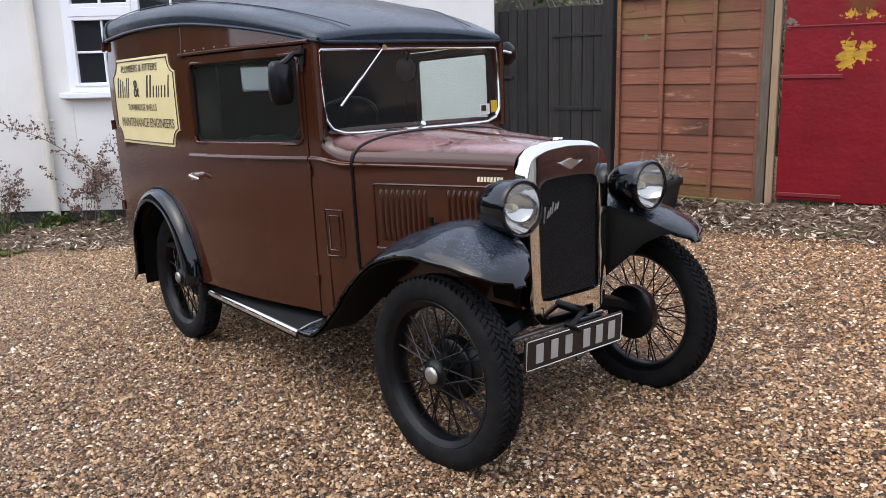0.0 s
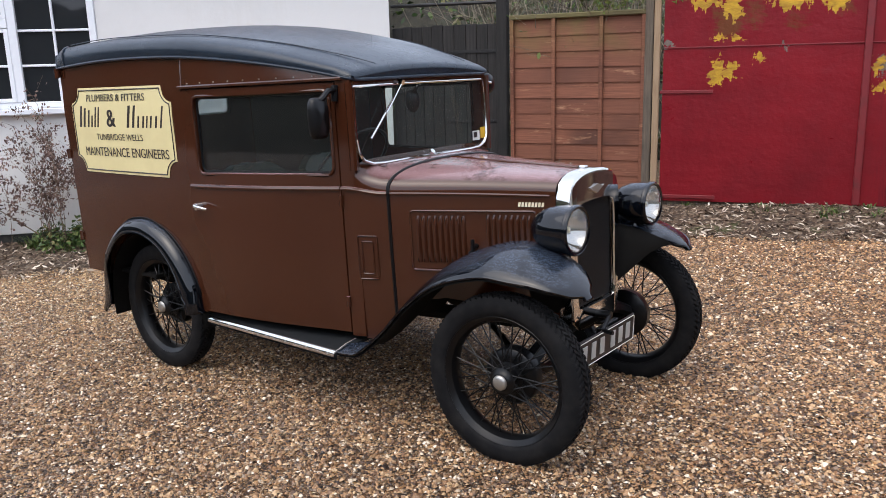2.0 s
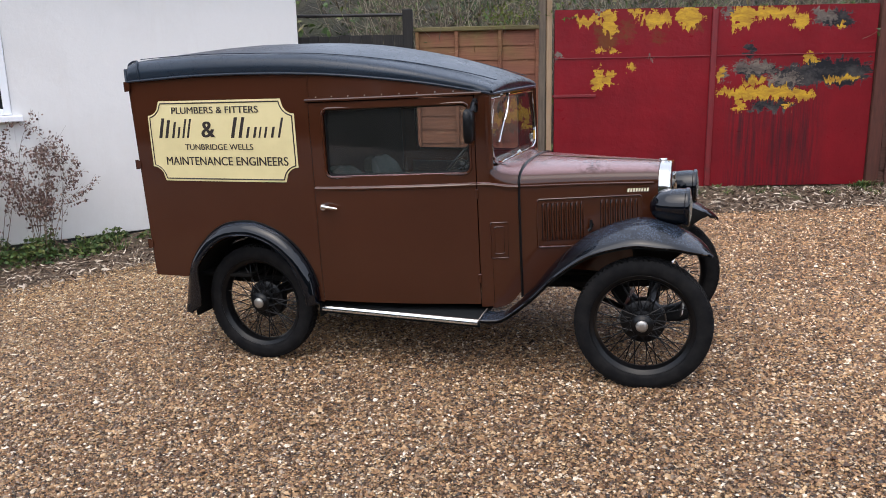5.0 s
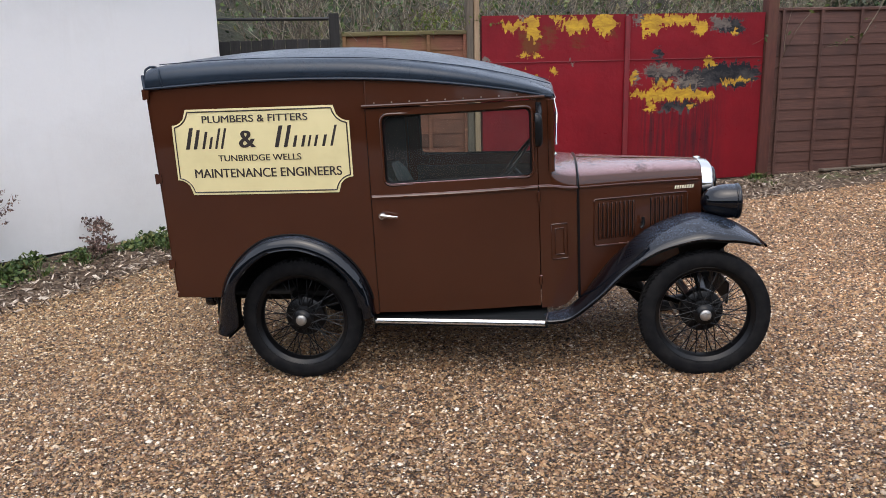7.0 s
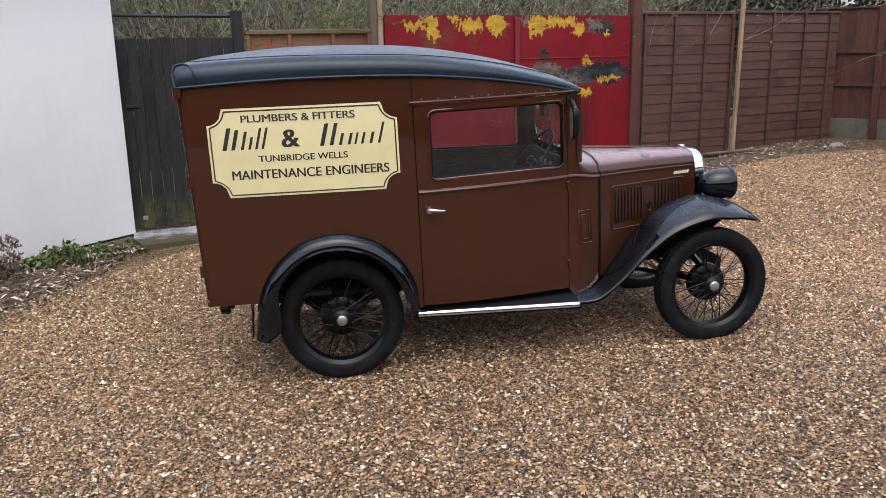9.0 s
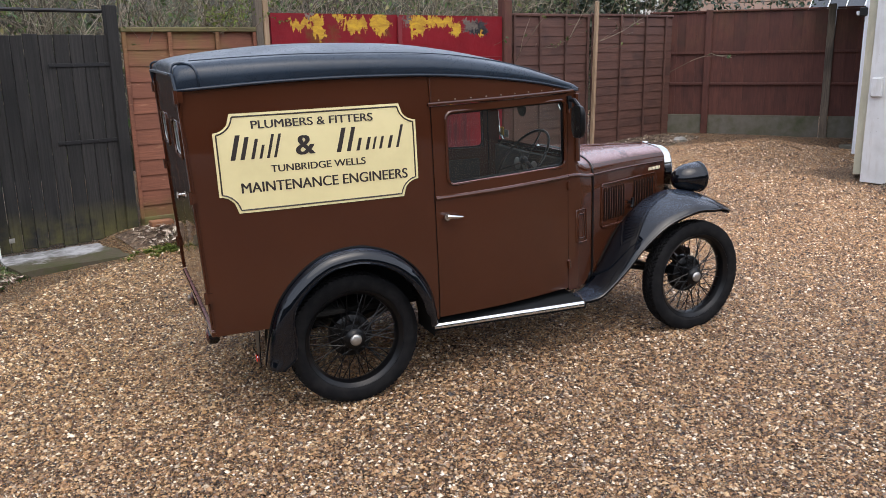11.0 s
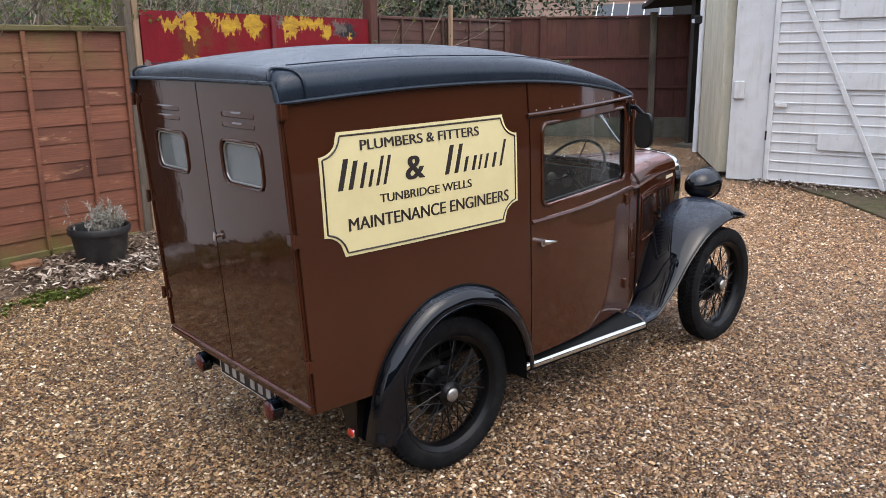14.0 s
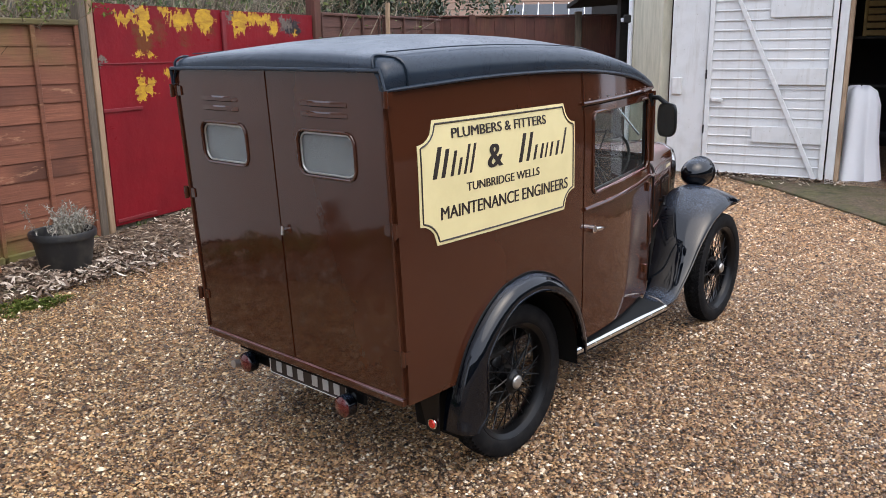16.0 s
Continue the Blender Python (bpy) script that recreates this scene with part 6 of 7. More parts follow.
def sign_panel(m, mirror):
    us = [SU0 + SR * (1 - math.cos(radians(a))) for a in span(0, 90, 8)]
    us = us + span(SU0 + SR, SU1 - SR, 12)[1:-1] + [SU1 - (u - SU0) for u in reversed(us)]
    g = []
    for u in us:
        c = sign_edge(u)
        g.append([side(u, SW0 + c + (SW1 - SW0 - 2 * c) * k / 4 + tilt(u), 0.0035) for k in range(5)])
    sg = link_mesh("painted_sign", *m(shell(g, off=(0, 0.002, 0))), sign_cream, van, "cream painted sign with black border and lettering")
    ins = 0.013
    pts = []
    R = SR + 0.010
    for cu, cw, a0 in ((SU0, SW0, 0), (SU0, SW1, 270), (SU1, SW1, 180), (SU1, SW0, 90)):
        arc = [(cu + R * math.cos(radians(a)), cw + R * math.sin(radians(a))) for a in span(a0, a0 + 90, 8)]
        pts += arc
    q = []
    for u, w in pts:
        u, w = min(max(u, SU0 + ins), SU1 - ins), min(max(w, SW0 + ins), SW1 - ins)
        q.append(side(u, w + tilt(u), 0.0045))
    dense = []
    for a, b in zip(q, q[1:] + q[:1]):
        n = max(1, int((Vector(b) - Vector(a)).length / 0.06))
        for k in range(n):
            p = Vector(a).lerp(Vector(b), k / n)
            dense.append(side(p.x, p.z, 0.0045))
    link_mesh("border", *m(tube(dense, 0.0032, 4, True)), sign_black, sg)

    def line(body, u0, u1, wc, cap, name, bold=0.022):
        cu = bpy.data.curves.new(name, "FONT")
        cu.body, cu.size = body, 1.0
        tmp = bpy.data.objects.new(name, cu)
        scene.collection.objects.link(tmp)
        bpy.context.view_layer.update()
        flat = bpy.data.meshes.new_from_object(tmp.evaluated_get(bpy.context.evaluated_depsgraph_get()))
        bpy.data.objects.remove(tmp)
        # four strokes side by side make the weight of a bold face
        verts, faces = [], []
        for k, shift in enumerate((-bold, -bold / 3, bold / 3, bold)):
            n = len(verts)
            verts += [(v.co.x + shift, v.co.y, 0.00025 * k) for v in flat.vertices]
            faces += [[n + i for i in p.vertices] for p in flat.polygons]
        me = bpy.data.meshes.new(name)
        me.from_pydata(verts, [], faces)
        x0, x1 = min(v.co.x for v in me.vertices), max(v.co.x for v in me.vertices)
        y1 = max(v.co.y for v in me.vertices)
        for v in me.vertices:
            t = (v.co.x - x0) / (x1 - x0)
            u = (u1 - (u1 - u0) * t) if mirror else (u0 + (u1 - u0) * t)
            p = side(u, wc - cap / 2 + cap * v.co.y / y1 + tilt(u), 0.0046 + v.co.z)
            v.co = (p[0], -p[1] if mirror else p[1], p[2])
        me.materials.append(sign_black.m)
        return place(name, me, sg)

    line("PLUMBERS & FITTERS", -0.366, 0.172, 1.388, 0.034, "lettering")
    line("TUNBRIDGE WELLS", -0.300, 0.125, 1.196, 0.030, "lettering")
    line("MAINTENANCE ENGINEERS", -0.432, 0.322, 1.122, 0.044, "lettering")
    line("&", -0.185, -0.098, 1.288, 0.082, "lettering", 0.03)
    # the traders' names stand as plain slanted bars
    bars = [(-0.455, 0.105, 0.020), (-0.415, 0.095, 0.018), (-0.372, 0.085, 0.014), (-0.338, 0.058, 0.012), (-0.306, 0.100, 0.012), (-0.276, 0.100, 0.012),
            (0.005, 0.105, 0.020), (0.050, 0.105, 0.018), (0.093, 0.055, 0.014), (0.135, 0.055, 0.014), (0.165, 0.055, 0.010), (0.198, 0.055, 0.012), (0.240, 0.055, 0.014), (0.280, 0.100, 0.012)]
    for u, h, t in bars:
        uu = (SU0 + SU1) - u if mirror else u
        s = (-0.28 if mirror else 0.28)
        g = [[side(uu + dx * t + s * y, 1.243 + y + tilt(uu), 0.0046) for y in (0.0, h * 0.5, h)] for dx in (-0.5, 0.5)]
        link_mesh("bar", *m(shell(g, off=(0, 0.001, 0))), sign_black, sg)


sign_panel(lambda x: x, False)
sign_panel(flip, True)

# ---- beds of soil and litter ----
rng = np.random.default_rng(5)
HOUSE_EDGE = [(0.1, 0.30), (0.5, 0.55), (1.2, 0.85), (2.0, 1.12), (3.1, 1.28), (4.5, 1.0), (9.0, 0.9)]
FENCE_EDGE = [(-0.2, 0.45), (1.0, 0.72), (2.4, 1.0), (4.0, 1.1), (6.0, 0.9), (8.5, 0.7)]


def bed(name, origin, d, n, table, s0, s1, label):
    g = []
    for s in span(s0, s1, int((s1 - s0) / 0.12)):
        w = curve(table, s) + 0.10 * noise.noise((s * 2.1, 4.0, 0)) + 0.05 * noise.noise((s * 7.0, 9.0, 0))
        col = []
        for t in span(0, 1, 9):
            p = origin + d * s + n * (0.02 + w * t)
            lift = 0.018 * (1 - t**4) + 0.012 * noise.noise((p[0] * 6, p[1] * 6, 2.0)) * (1 - t) - 0.012 * t**6
            col.append((p[0], p[1], ground_z(*p) + 0.004 + lift))
        g.append(col)
    v = [p for c in g for p in c]
    k = len(g[0])
    f = [[i * k + j, (i + 1) * k + j, (i + 1) * k + j + 1, i * k + j + 1] for i in range(len(g) - 1) for j in range(k - 1)]
    return tagged(link_mesh(name, v, f, soil, smooth=80), label, "soil", kind="structure")


bed("soil_bed", H0, HD, HN, HOUSE_EDGE, 0.1, 7.0, "dark soil bed along the house wall")
bed("soil_bed", F0, FD, FN, FENCE_EDGE, -0.1, 8.4, "dark leafy soil below the fence and gates")


def leaf_mesh(name, spots, mat, label, length=(0.04, 0.10), slim=0.22, up=0.02, tilt=0.35, category="leaves"):
    """Many small bent leaves in one object; spots: x, y, z."""
    n = len(spots)
    L = rng.uniform(*length, n)
    W = L * rng.uniform(0.7, 1.3, n) * slim
    yaw = rng.uniform(0, 2 * np.pi, n)
    pit = rng.normal(0, tilt, n)
    rol = rng.normal(0, tilt * 1.4, n)
    base = np.array([(-0.5, 0, 0), (-0.1, 0.5, 0.10), (-0.1, -0.5, 0.10), (0.25, 0.42, 0.06), (0.25, -0.42, 0.06), (0.55, 0, 0.02)])
    P = base[None] * np.stack([L, W, L], 1)[:, None]
    P[:, :, 2] += (rng.uniform(-0.5, 1.0, n) * L * 0.25)[:, None] * (base[:, 0] ** 2 * 4)[None]
    c, s = np.cos(rol), np.sin(rol)
    y, z = P[:, :, 1] * c[:, None] - P[:, :, 2] * s[:, None], P[:, :, 1] * s[:, None] + P[:, :, 2] * c[:, None]
    c, s = np.cos(pit), np.sin(pit)
    x, z = P[:, :, 0] * c[:, None] - z * s[:, None], P[:, :, 0] * s[:, None] + z * c[:, None]
    c, s = np.cos(yaw), np.sin(yaw)
    X, Y = x * c[:, None] - y * s[:, None], x * s[:, None] + y * c[:, None]
    V = np.stack([X, Y, z], 2) + np.array(spots)[:, None]
    V[:, :, 2] += up
    tri = np.array([(0, 2, 1), (1, 2, 4), (1, 4, 3), (3, 4, 5)])
    F = (tri[None] + (np.arange(n) * 6)[:, None, None]).reshape(-1, 3)
    return fast_mesh(name, V.reshape(-1, 3), F, mat, label, category)


def fast_mesh(name, V, F, mat, label, category, smooth=False, parent=None):
    me = bpy.data.meshes.new(name)
    k = F.shape[1]
    me.vertices.add(len(V))
    me.vertices.foreach_set("co", np.asarray(V, np.float32).ravel())
    me.loops.add(F.size)
    me.loops.foreach_set("vertex_index", F.astype(np.int32).ravel())
    me.polygons.add(len(F))
    me.polygons.foreach_set("loop_start", np.arange(0, F.size, k, dtype=np.int32))
    me.polygons.foreach_set("loop_total", np.full(len(F), k, np.int32))
    me.polygons.foreach_set("use_smooth", np.full(len(F), smooth))
    me.update(calc_edges=True)
    me.materials.append(mat.m)
    ob = new(name, me)
    if parent:
        ob.parent = parent
    return tagged(ob, label, category, kind="stuff")


def along(origin, d, n, table, s0, s1, count, power=1.0, most=1.0):
    out = []
    for _ in range(count):
        s = rng.uniform(s0, s1)
        w = rng.uniform(0, 1) ** power * curve(table, s) * most
        p = origin + d * s + n * (0.03 + w)
        out.append((p[0], p[1], ground_z(*p) + 0.012))
    return out


leaf_mesh("leaf_litter", along(H0, HD, HN, HOUSE_EDGE, 0.3, 7.0, 5200, 0.7, 1.08) + along(F0, FD, FN, FENCE_EDGE, 0.0, 2.0, 1500, 0.9, 1.1) + along(F0, FD, FN, FENCE_EDGE, 2.0, 4.9, 2600, 1.0, 1.0) + along(F0, FD, FN, FENCE_EDGE, 4.9, 8.3, 900, 1.0, 0.95),
          leaf_dead, "pale and brown dead leaves scattered on the soil", (0.028, 0.080), 0.22, 0.014)
leaf_heap = Mat("pale_curled_leaf", rough=0.8)
leaf_heap.base(leaf_heap.ramp(leaf_heap.island(), [(0, (0.04, 0.024, 0.016)), (0.35, (0.13, 0.085, 0.058)), (0.7, (0.36, 0.28, 0.215)), (1, (0.66, 0.59, 0.50))]))
pile = [(0.12 + rng.normal(0, 0.28), 3.26 + rng.normal(0, 0.13), 0) for _ in range(1100)]
leaf_mesh("leaf_heap", [(x, y, ground_z(x, y) + abs(rng.normal(0, 0.02))) for x, y, _ in pile], leaf_heap, "curled dead leaves heaped round the pot", (0.045, 0.105), 0.22, 0.02)


def stalks(name, roots, mat, label, height=(0.4, 0.9), lean=0.3, r=0.003, forks=3, bend=0.25, category="plant", seg=5, sides=3):
    """Bare stems with forks in one mesh; returns it and the places of the twig ends."""
    parts_, tips = [], []

    def grow(p, d, length, rad, level):
        pts, q, dd = [p], Vector(p), Vector(d)
        for k in range(seg):
            dd = (dd + Vector((rng.normal(0, bend), rng.normal(0, bend), rng.normal(0, bend * 0.6))) * 0.35).normalized()
            q = q + dd * (length / seg)
            pts.append(tuple(q))
            tips.append(tuple(q))
            if level > 0 and k >= 1 and rng.random() < 0.75:
                side_d = (dd + Vector((rng.normal(0, 0.7), rng.normal(0, 0.7), rng.normal(0.1, 0.4)))).normalized()
                grow(tuple(q), side_d, length * rng.uniform(0.3, 0.55), rad * 0.6, level - 1)
        parts_.append(tube(pts, [rad * (1 - 0.7 * i / seg) for i in range(seg + 1)], sides))

    for x, y, z in roots:
        d = Vector((rng.normal(0, lean), rng.normal(0, lean), 1)).normalized()
        grow((x, y, z), d, rng.uniform(*height), r * rng.uniform(0.8, 1.3), forks)
    V, F = [], []
    for v, f in parts_:
        k = len(V)
        V += v
        F += [[i + k for i in q] for q in f if len(q) == 4]
    ob = fast_mesh(name, np.array(V), np.array(F), mat, label, category)
    return ob, tips


def wall_spot(s, d):
    p = H0 + HD * s + HN * d
    return (p[0], p[1], ground_z(*p))


def withered_shrub(s0, s1, n, height, label):
    roots = [wall_spot(rng.uniform(s0, s1), rng.uniform(0.12, 0.45)) for _ in range(n)]
    ob, tips = stalks("withered_shrub", roots, stem_dead, label, height, 0.16, 0.004, 2)
    tips = [t for t in tips if rng.random() < 0.85]
    lv = leaf_mesh("leaves", [(x + rng.normal(0, 0.02), y + rng.normal(0, 0.02), z - 0.02) for x, y, z in tips for _ in range(3)], leaf_shrub, "", (0.015, 0.038), 0.5, -0.01, 1.1, "")
    lv.parent = ob
    ob["kind"] = ""
    del ob["kind"]
    return ob


leaf_shrub = Mat("withered_leaf", rough=0.85)
leaf_shrub.base(leaf_shrub.ramp(leaf_shrub.island(), [(0, (0.05, 0.028, 0.024)), (0.55, (0.15, 0.088, 0.072)), (1, (0.38, 0.27, 0.22))]))
withered_shrub(2.42, 2.72, 14, (0.60, 0.95), "withered brown shrub against the house wall")
withered_shrub(2.85, 3.3, 18, (0.55, 0.95), "withered brown shrub against the house wall")
withered_shrub(3.50, 4.05, 10, (0.35, 0.65), "withered brown shrub against the house wall")
withered_shrub(4.45, 5.0, 8, (0.35, 0.55), "withered brown shrub against the house wall")
withered_shrub(1.35, 1.60, 4, (0.16, 0.30), "small dead weed stalks against the house wall")
a, b = Vector(wall_spot(3.15, 0.3)), Vector(wall_spot(4.62, 0.25)) + Vector((0, 0, 1.0))
cane = spline([tuple(a), tuple(a.lerp(b, 0.4) + Vector((0, 0, 0.08))), tuple(a.lerp(b, 0.75) + Vector((0, 0, 0.10))), tuple(b)], 6)
branch = tagged(link_mesh("leaning_branch", *tube(cane, [0.006 - 0.0002 * i for i in range(len(cane))], 5), stem_dead), "long withered branch leaning across the house wall", "branch")
side_twigs, tips = [], []
for i in range(3, len(cane)):
    for _ in range(3):
        p = Vector(cane[i])
        q = p + Vector((rng.normal(-0.03, 0.07), rng.normal(-0.02, 0.07), rng.normal(0.06, 0.07)))
        side_twigs.append(tube([tuple(p), tuple(p.lerp(q, 0.5) + Vector((0, 0, 0.01))), tuple(q)], [0.002, 0.0015, 0.001], 3))
        tips += [tuple(p.lerp(q, t)) for t in (0.4, 0.7, 1.0)]
link_mesh("twig", *join(*side_twigs), stem_dead, branch)["kind"] = "stuff"
leaf_mesh("leaves", [(x + rng.normal(0, 0.012), y + rng.normal(0, 0.012), z) for x, y, z in tips for _ in range(2)], leaf_shrub, "", (0.02, 0.045), 0.5, 0.0, 0.9, "").parent = branch


def tufts(name, centres, label, blades=70, height=(0.06, 0.20), spread=0.09, mat=None):
    """Grass-like green clumps: bent blades."""
    V, F = [], []
    for cx, cy, cz in centres:
        for _ in range(blades):
            h, a = rng.uniform(*height), rng.uniform(0, 6.28)
            r0, out = abs(rng.normal(0, spread * 0.5)), rng.uniform(0.2, 0.9) * h
            x, y = cx + r0 * math.cos(a), cy + r0 * math.sin(a)
            dx, dy, w = math.cos(a), math.sin(a), rng.uniform(0.003, 0.008)
            k = len(V)
            for t, ww in ((0, 1.0), (0.55, 0.9), (1.0, 0.1)):
                px, py, pz = x + dx * out * t**1.8, y + dy * out * t**1.8, cz + h * (t - 0.25 * t**3)
                V += [(px - dy * w * ww, py + dx * w * ww, pz), (px + dy * w * ww, py - dx * w * ww, pz)]
            F += [[k, k + 1, k + 3, k + 2], [k + 2, k + 3, k + 5, k + 4]]
    return fast_mesh(name, np.array(V), np.array(F), mat or leaf_green, label, "weeds")


def leafy_weeds(clumps, label, per=150):
    """Low clumps of small broad leaves, thickest at the middle."""
    spots = []
    for s, d, r, h in clumps:
        for _ in range(per):
            a, q = rng.uniform(0, 6.283), rng.uniform(0, 1) ** 0.6
            x, y, z = wall_spot(s + r * q * math.cos(a), max(0.03, d + 0.7 * r * q * math.sin(a)))
            spots.append((x, y, z + h * (1 - q * q) * rng.uniform(0.2, 1.0)))
    return leaf_mesh("weeds", spots, leaf_green, label, (0.02, 0.055), 0.55, 0.02, 0.6, "weeds")


leafy_weeds([(rng.uniform(0.5, 2.2), rng.uniform(0.1, 0.3), rng.uniform(0.07, 0.16), rng.uniform(0.05, 0.16)) for _ in range(15)], "low green weeds along the foot of the house wall", 90)
leafy_weeds([(rng.uniform(2.2, 3.3), rng.uniform(0.2, 0.5), rng.uniform(0.12, 0.24), rng.uniform(0.12, 0.26)) for _ in range(13)], "bushy green weeds below the withered shrubs")
leafy_weeds([(rng.uniform(3.6, 5.2), rng.uniform(0.1, 0.4), rng.uniform(0.06, 0.14), rng.uniform(0.06, 0.18)) for _ in range(9)], "low green weeds below the house window", 80)
tufts("weeds", [wall_spot(rng.uniform(0.55, 3.2), rng.uniform(0.08, 0.5)) for _ in range(16)], "thin grass blades along the foot of the house wall", 40, (0.04, 0.13), 0.12)
tufts("weeds", [wall_spot(rng.uniform(3.2, 5.4), rng.uniform(0.1, 0.4)) for _ in range(6)], "thin grass blades below the house window", 40, (0.08, 0.20))
tufts("grass", [wall_spot(rng.uniform(0.15, 0.95), rng.uniform(0.12, 0.5)) for _ in range(40)], "short grass at the corner of the house", 60, (0.02, 0.06), 0.12)
fence_spot = lambda s, d: (lambda p: (p[0], p[1], ground_z(*p) + 0.01))(F0 + FD * s + FN * d)
tufts("grass", [fence_spot(rng.uniform(1.6, 5.0), rng.uniform(0.03, 0.5)) for _ in range(26)], "thin grass at the foot of the red gates", 22, (0.02, 0.07), 0.12)
tufts("grass", [fence_spot(4.85 + rng.normal(0, 0.08), 0.12) for _ in range(4)], "small green tuft by the gate post", 50, (0.03, 0.10), 0.08)
moss = [(-0.45 + rng.normal(0, 0.14), 2.95 + rng.normal(0, 0.06)) for _ in range(60)]
moss_mat = Mat("moss", rough=0.9)
moss_mat.base(moss_mat.ramp(moss_mat.island(), [(0, (0.06, 0.09, 0.012)), (1, (0.14, 0.17, 0.025))]))
tufts("moss", [(x, y, ground_z(x, y)) for x, y in moss], "bright green moss on the gravel", 40, (0.008, 0.022), 0.06, moss_mat)
moss2 = [(-3.9 + rng.normal(0, 0.25), -0.75 + rng.normal(0, 0.12)) for _ in range(40)]
tufts("moss", [(x, y, ground_z(x, y)) for x, y in moss2], "green moss and grass on the gravel", 40, (0.01, 0.03), 0.08, moss_mat)

# ---- pot, brick, planks, stone ----
pot = thing("plant_pot", pose(0.02, 3.41, ground_z(0.02, 3.41) - 0.004) @ Matrix.Scale(1.2, 4), "black plastic pot of silvery lavender on the gravel", "plant pot")
link_mesh("pot", *lathe([(0.0, 0.0), (0.132, 0.0), (0.139, 0.008), (0.170, 0.190), (0.172, 0.205), (0.186, 0.208), (0.190, 0.240), (0.184, 0.252), (0.172, 0.246), (0.163, 0.19), (0.0, 0.185)], 40, "z"), pot_mat, pot)
lv, tp = stalks("lavender", [(rng.normal(0, 0.055) + 0.03, rng.normal(0, 0.055), 0.18) for _ in range(44)], lavender, "", (0.10, 0.20), 0.35, 0.003, 1, 0.3, "")
lv.parent = pot
lf = leaf_mesh("leaves", [(x + rng.normal(0, 0.008), y + rng.normal(0, 0.008), z) for x, y, z in tp for _ in range(2)], lavender, "", (0.015, 0.035), 0.18, 0.0, 0.9, "")
lf.parent = pot
brick = tagged(block("brick", (0, 0, 0), (0.20, 0.10, 0.06), brick_mat, None, 0.006), "orange brick lying by the fence panel", "brick")
brick.matrix_basis = pose(*fence_spot(0.30, 0.10)[:2], fence_spot(0.30, 0.10)[2] + 0.025, 0, 0, 12)
for k, (s, d, w, turn) in enumerate(((6.1, 0.12, 1.1, 20), (6.3, 0.24, 0.8, 17))):
    q = fence_spot(s, d)
    pl = tagged(block("plank", (0, 0, 0), (w, 0.09, 0.022), grey_post, None, 0.004), "grey weathered plank lying by the fence", "plank", "loose planks")
    pl.matrix_basis = pose(q[0], q[1], q[2] + 0.02 + 0.02 * k, 0, 0, turn)
rock = []
for a in span(0, 2 * math.pi, 12)[:-1]:
    for e in (-0.4, 0.2, 0.8, 1.3):
        r = 1 + 0.25 * noise.noise((math.cos(a) * 2, math.sin(a) * 2, e * 2))
        rock.append((0.17 * r * math.cos(a) * math.cos(e), 0.11 * r * math.sin(a) * math.cos(e), 0.07 * r * math.sin(e)))
debris = tagged(link_mesh("rubble_stone", rock, [[i * 4 + j, ((i + 1) % 12) * 4 + j, ((i + 1) % 12) * 4 + j + 1, i * 4 + j + 1] for i in range(12) for j in range(3)] + [[i * 4 + 3 for i in range(12)]], stone_mat), "pale lump of rubble by the fence", "stone")
debris.matrix_basis = pose(6.9, 5.35, ground_z(6.9, 5.35) + 0.02) @ Matrix.Scale(0.7, 4)

# dust sheet over stored things in the garage doorway
sheet_rows = []
for k, (z, r) in enumerate(((1.18, 0.02), (1.17, 0.10), (1.12, 0.16), (0.95, 0.20), (0.55, 0.21), (0.30, 0.23), (0.12, 0.25), (0.0, 0.26))):
    sheet_rows.append([(r * (0.95 + 0.18 * math.sin(7 * a) * k / 7) * math.cos(a), r * 0.86 * (1 + 0.14 * math.sin(9 * a + 1) * k / 7) * math.sin(a), z + 0.012 * math.sin(5 * a)) for a in span(0, 2 * math.pi, 72)])
dust = tagged(link_mesh("dust_sheet", *shell(sheet_rows, off=(0, 0, -0.003)), cloth, smooth=80), "white dust sheet draped over stored things", "dust sheet")
dust.matrix_basis = pose(7.25, 0.06, 0.20, 0, 0, 10) @ Matrix.Diagonal((1.15, 1.2, 0.86, 1))
# a plain tyre and a dark block stand for the car inside
wheel_dark = tagged(link_mesh("car_tyre", *moved(lathe([(0.20, -0.06), (0.30, -0.07), (0.33, -0.03), (0.33, 0.03), (0.30, 0.07), (0.20, 0.06), (0.20, -0.06)], 40), 0, 0, 0.33), rubber), "dark tyre standing in the garage", "tyre")
wheel_dark.matrix_basis = pose(8.6, -0.45, 0.20, 0, 0, 75)
crate = tagged(block("car_bulk", (0, 0, 0), (0.9, 1.5, 0.95), dark_room, None, 0.05), "dark block for the car in the garage", "chest")
crate.matrix_basis = pose(9.4, -0.8, 0.68, 0, 0, 10)

shelf = thing("storage_rack", pose(8.85, 0.30, 0.20, 0, 0, 10), "dark rack against the garage wall", "rack")
for x, y in ((-0.2, -0.45), (0.2, -0.45), (-0.2, 0.45), (0.2, 0.45)):
    block("upright", (x, y, 0.78), (0.04, 0.04, 1.56), dark_room, shelf)
for zz in (0.35, 0.95, 1.53):
    block("shelf_board", (0, 0, zz), (0.44, 0.95, 0.03), dark_room, shelf)
carton_mat = Mat("tan_carton", (0.36, 0.24, 0.09), 0.8)
carton_mat.base(carton_mat.mix(carton_mat.step(carton_mat.noise(6.0, 5), 0.4, 0.7), (0.38, 0.25, 0.09), (0.24, 0.15, 0.06)))
carton = thing("slatted_crate", pose(8.82, 0.22, 1.745, 0, 0, 10), "tan slatted crate on top of the rack", "crate")
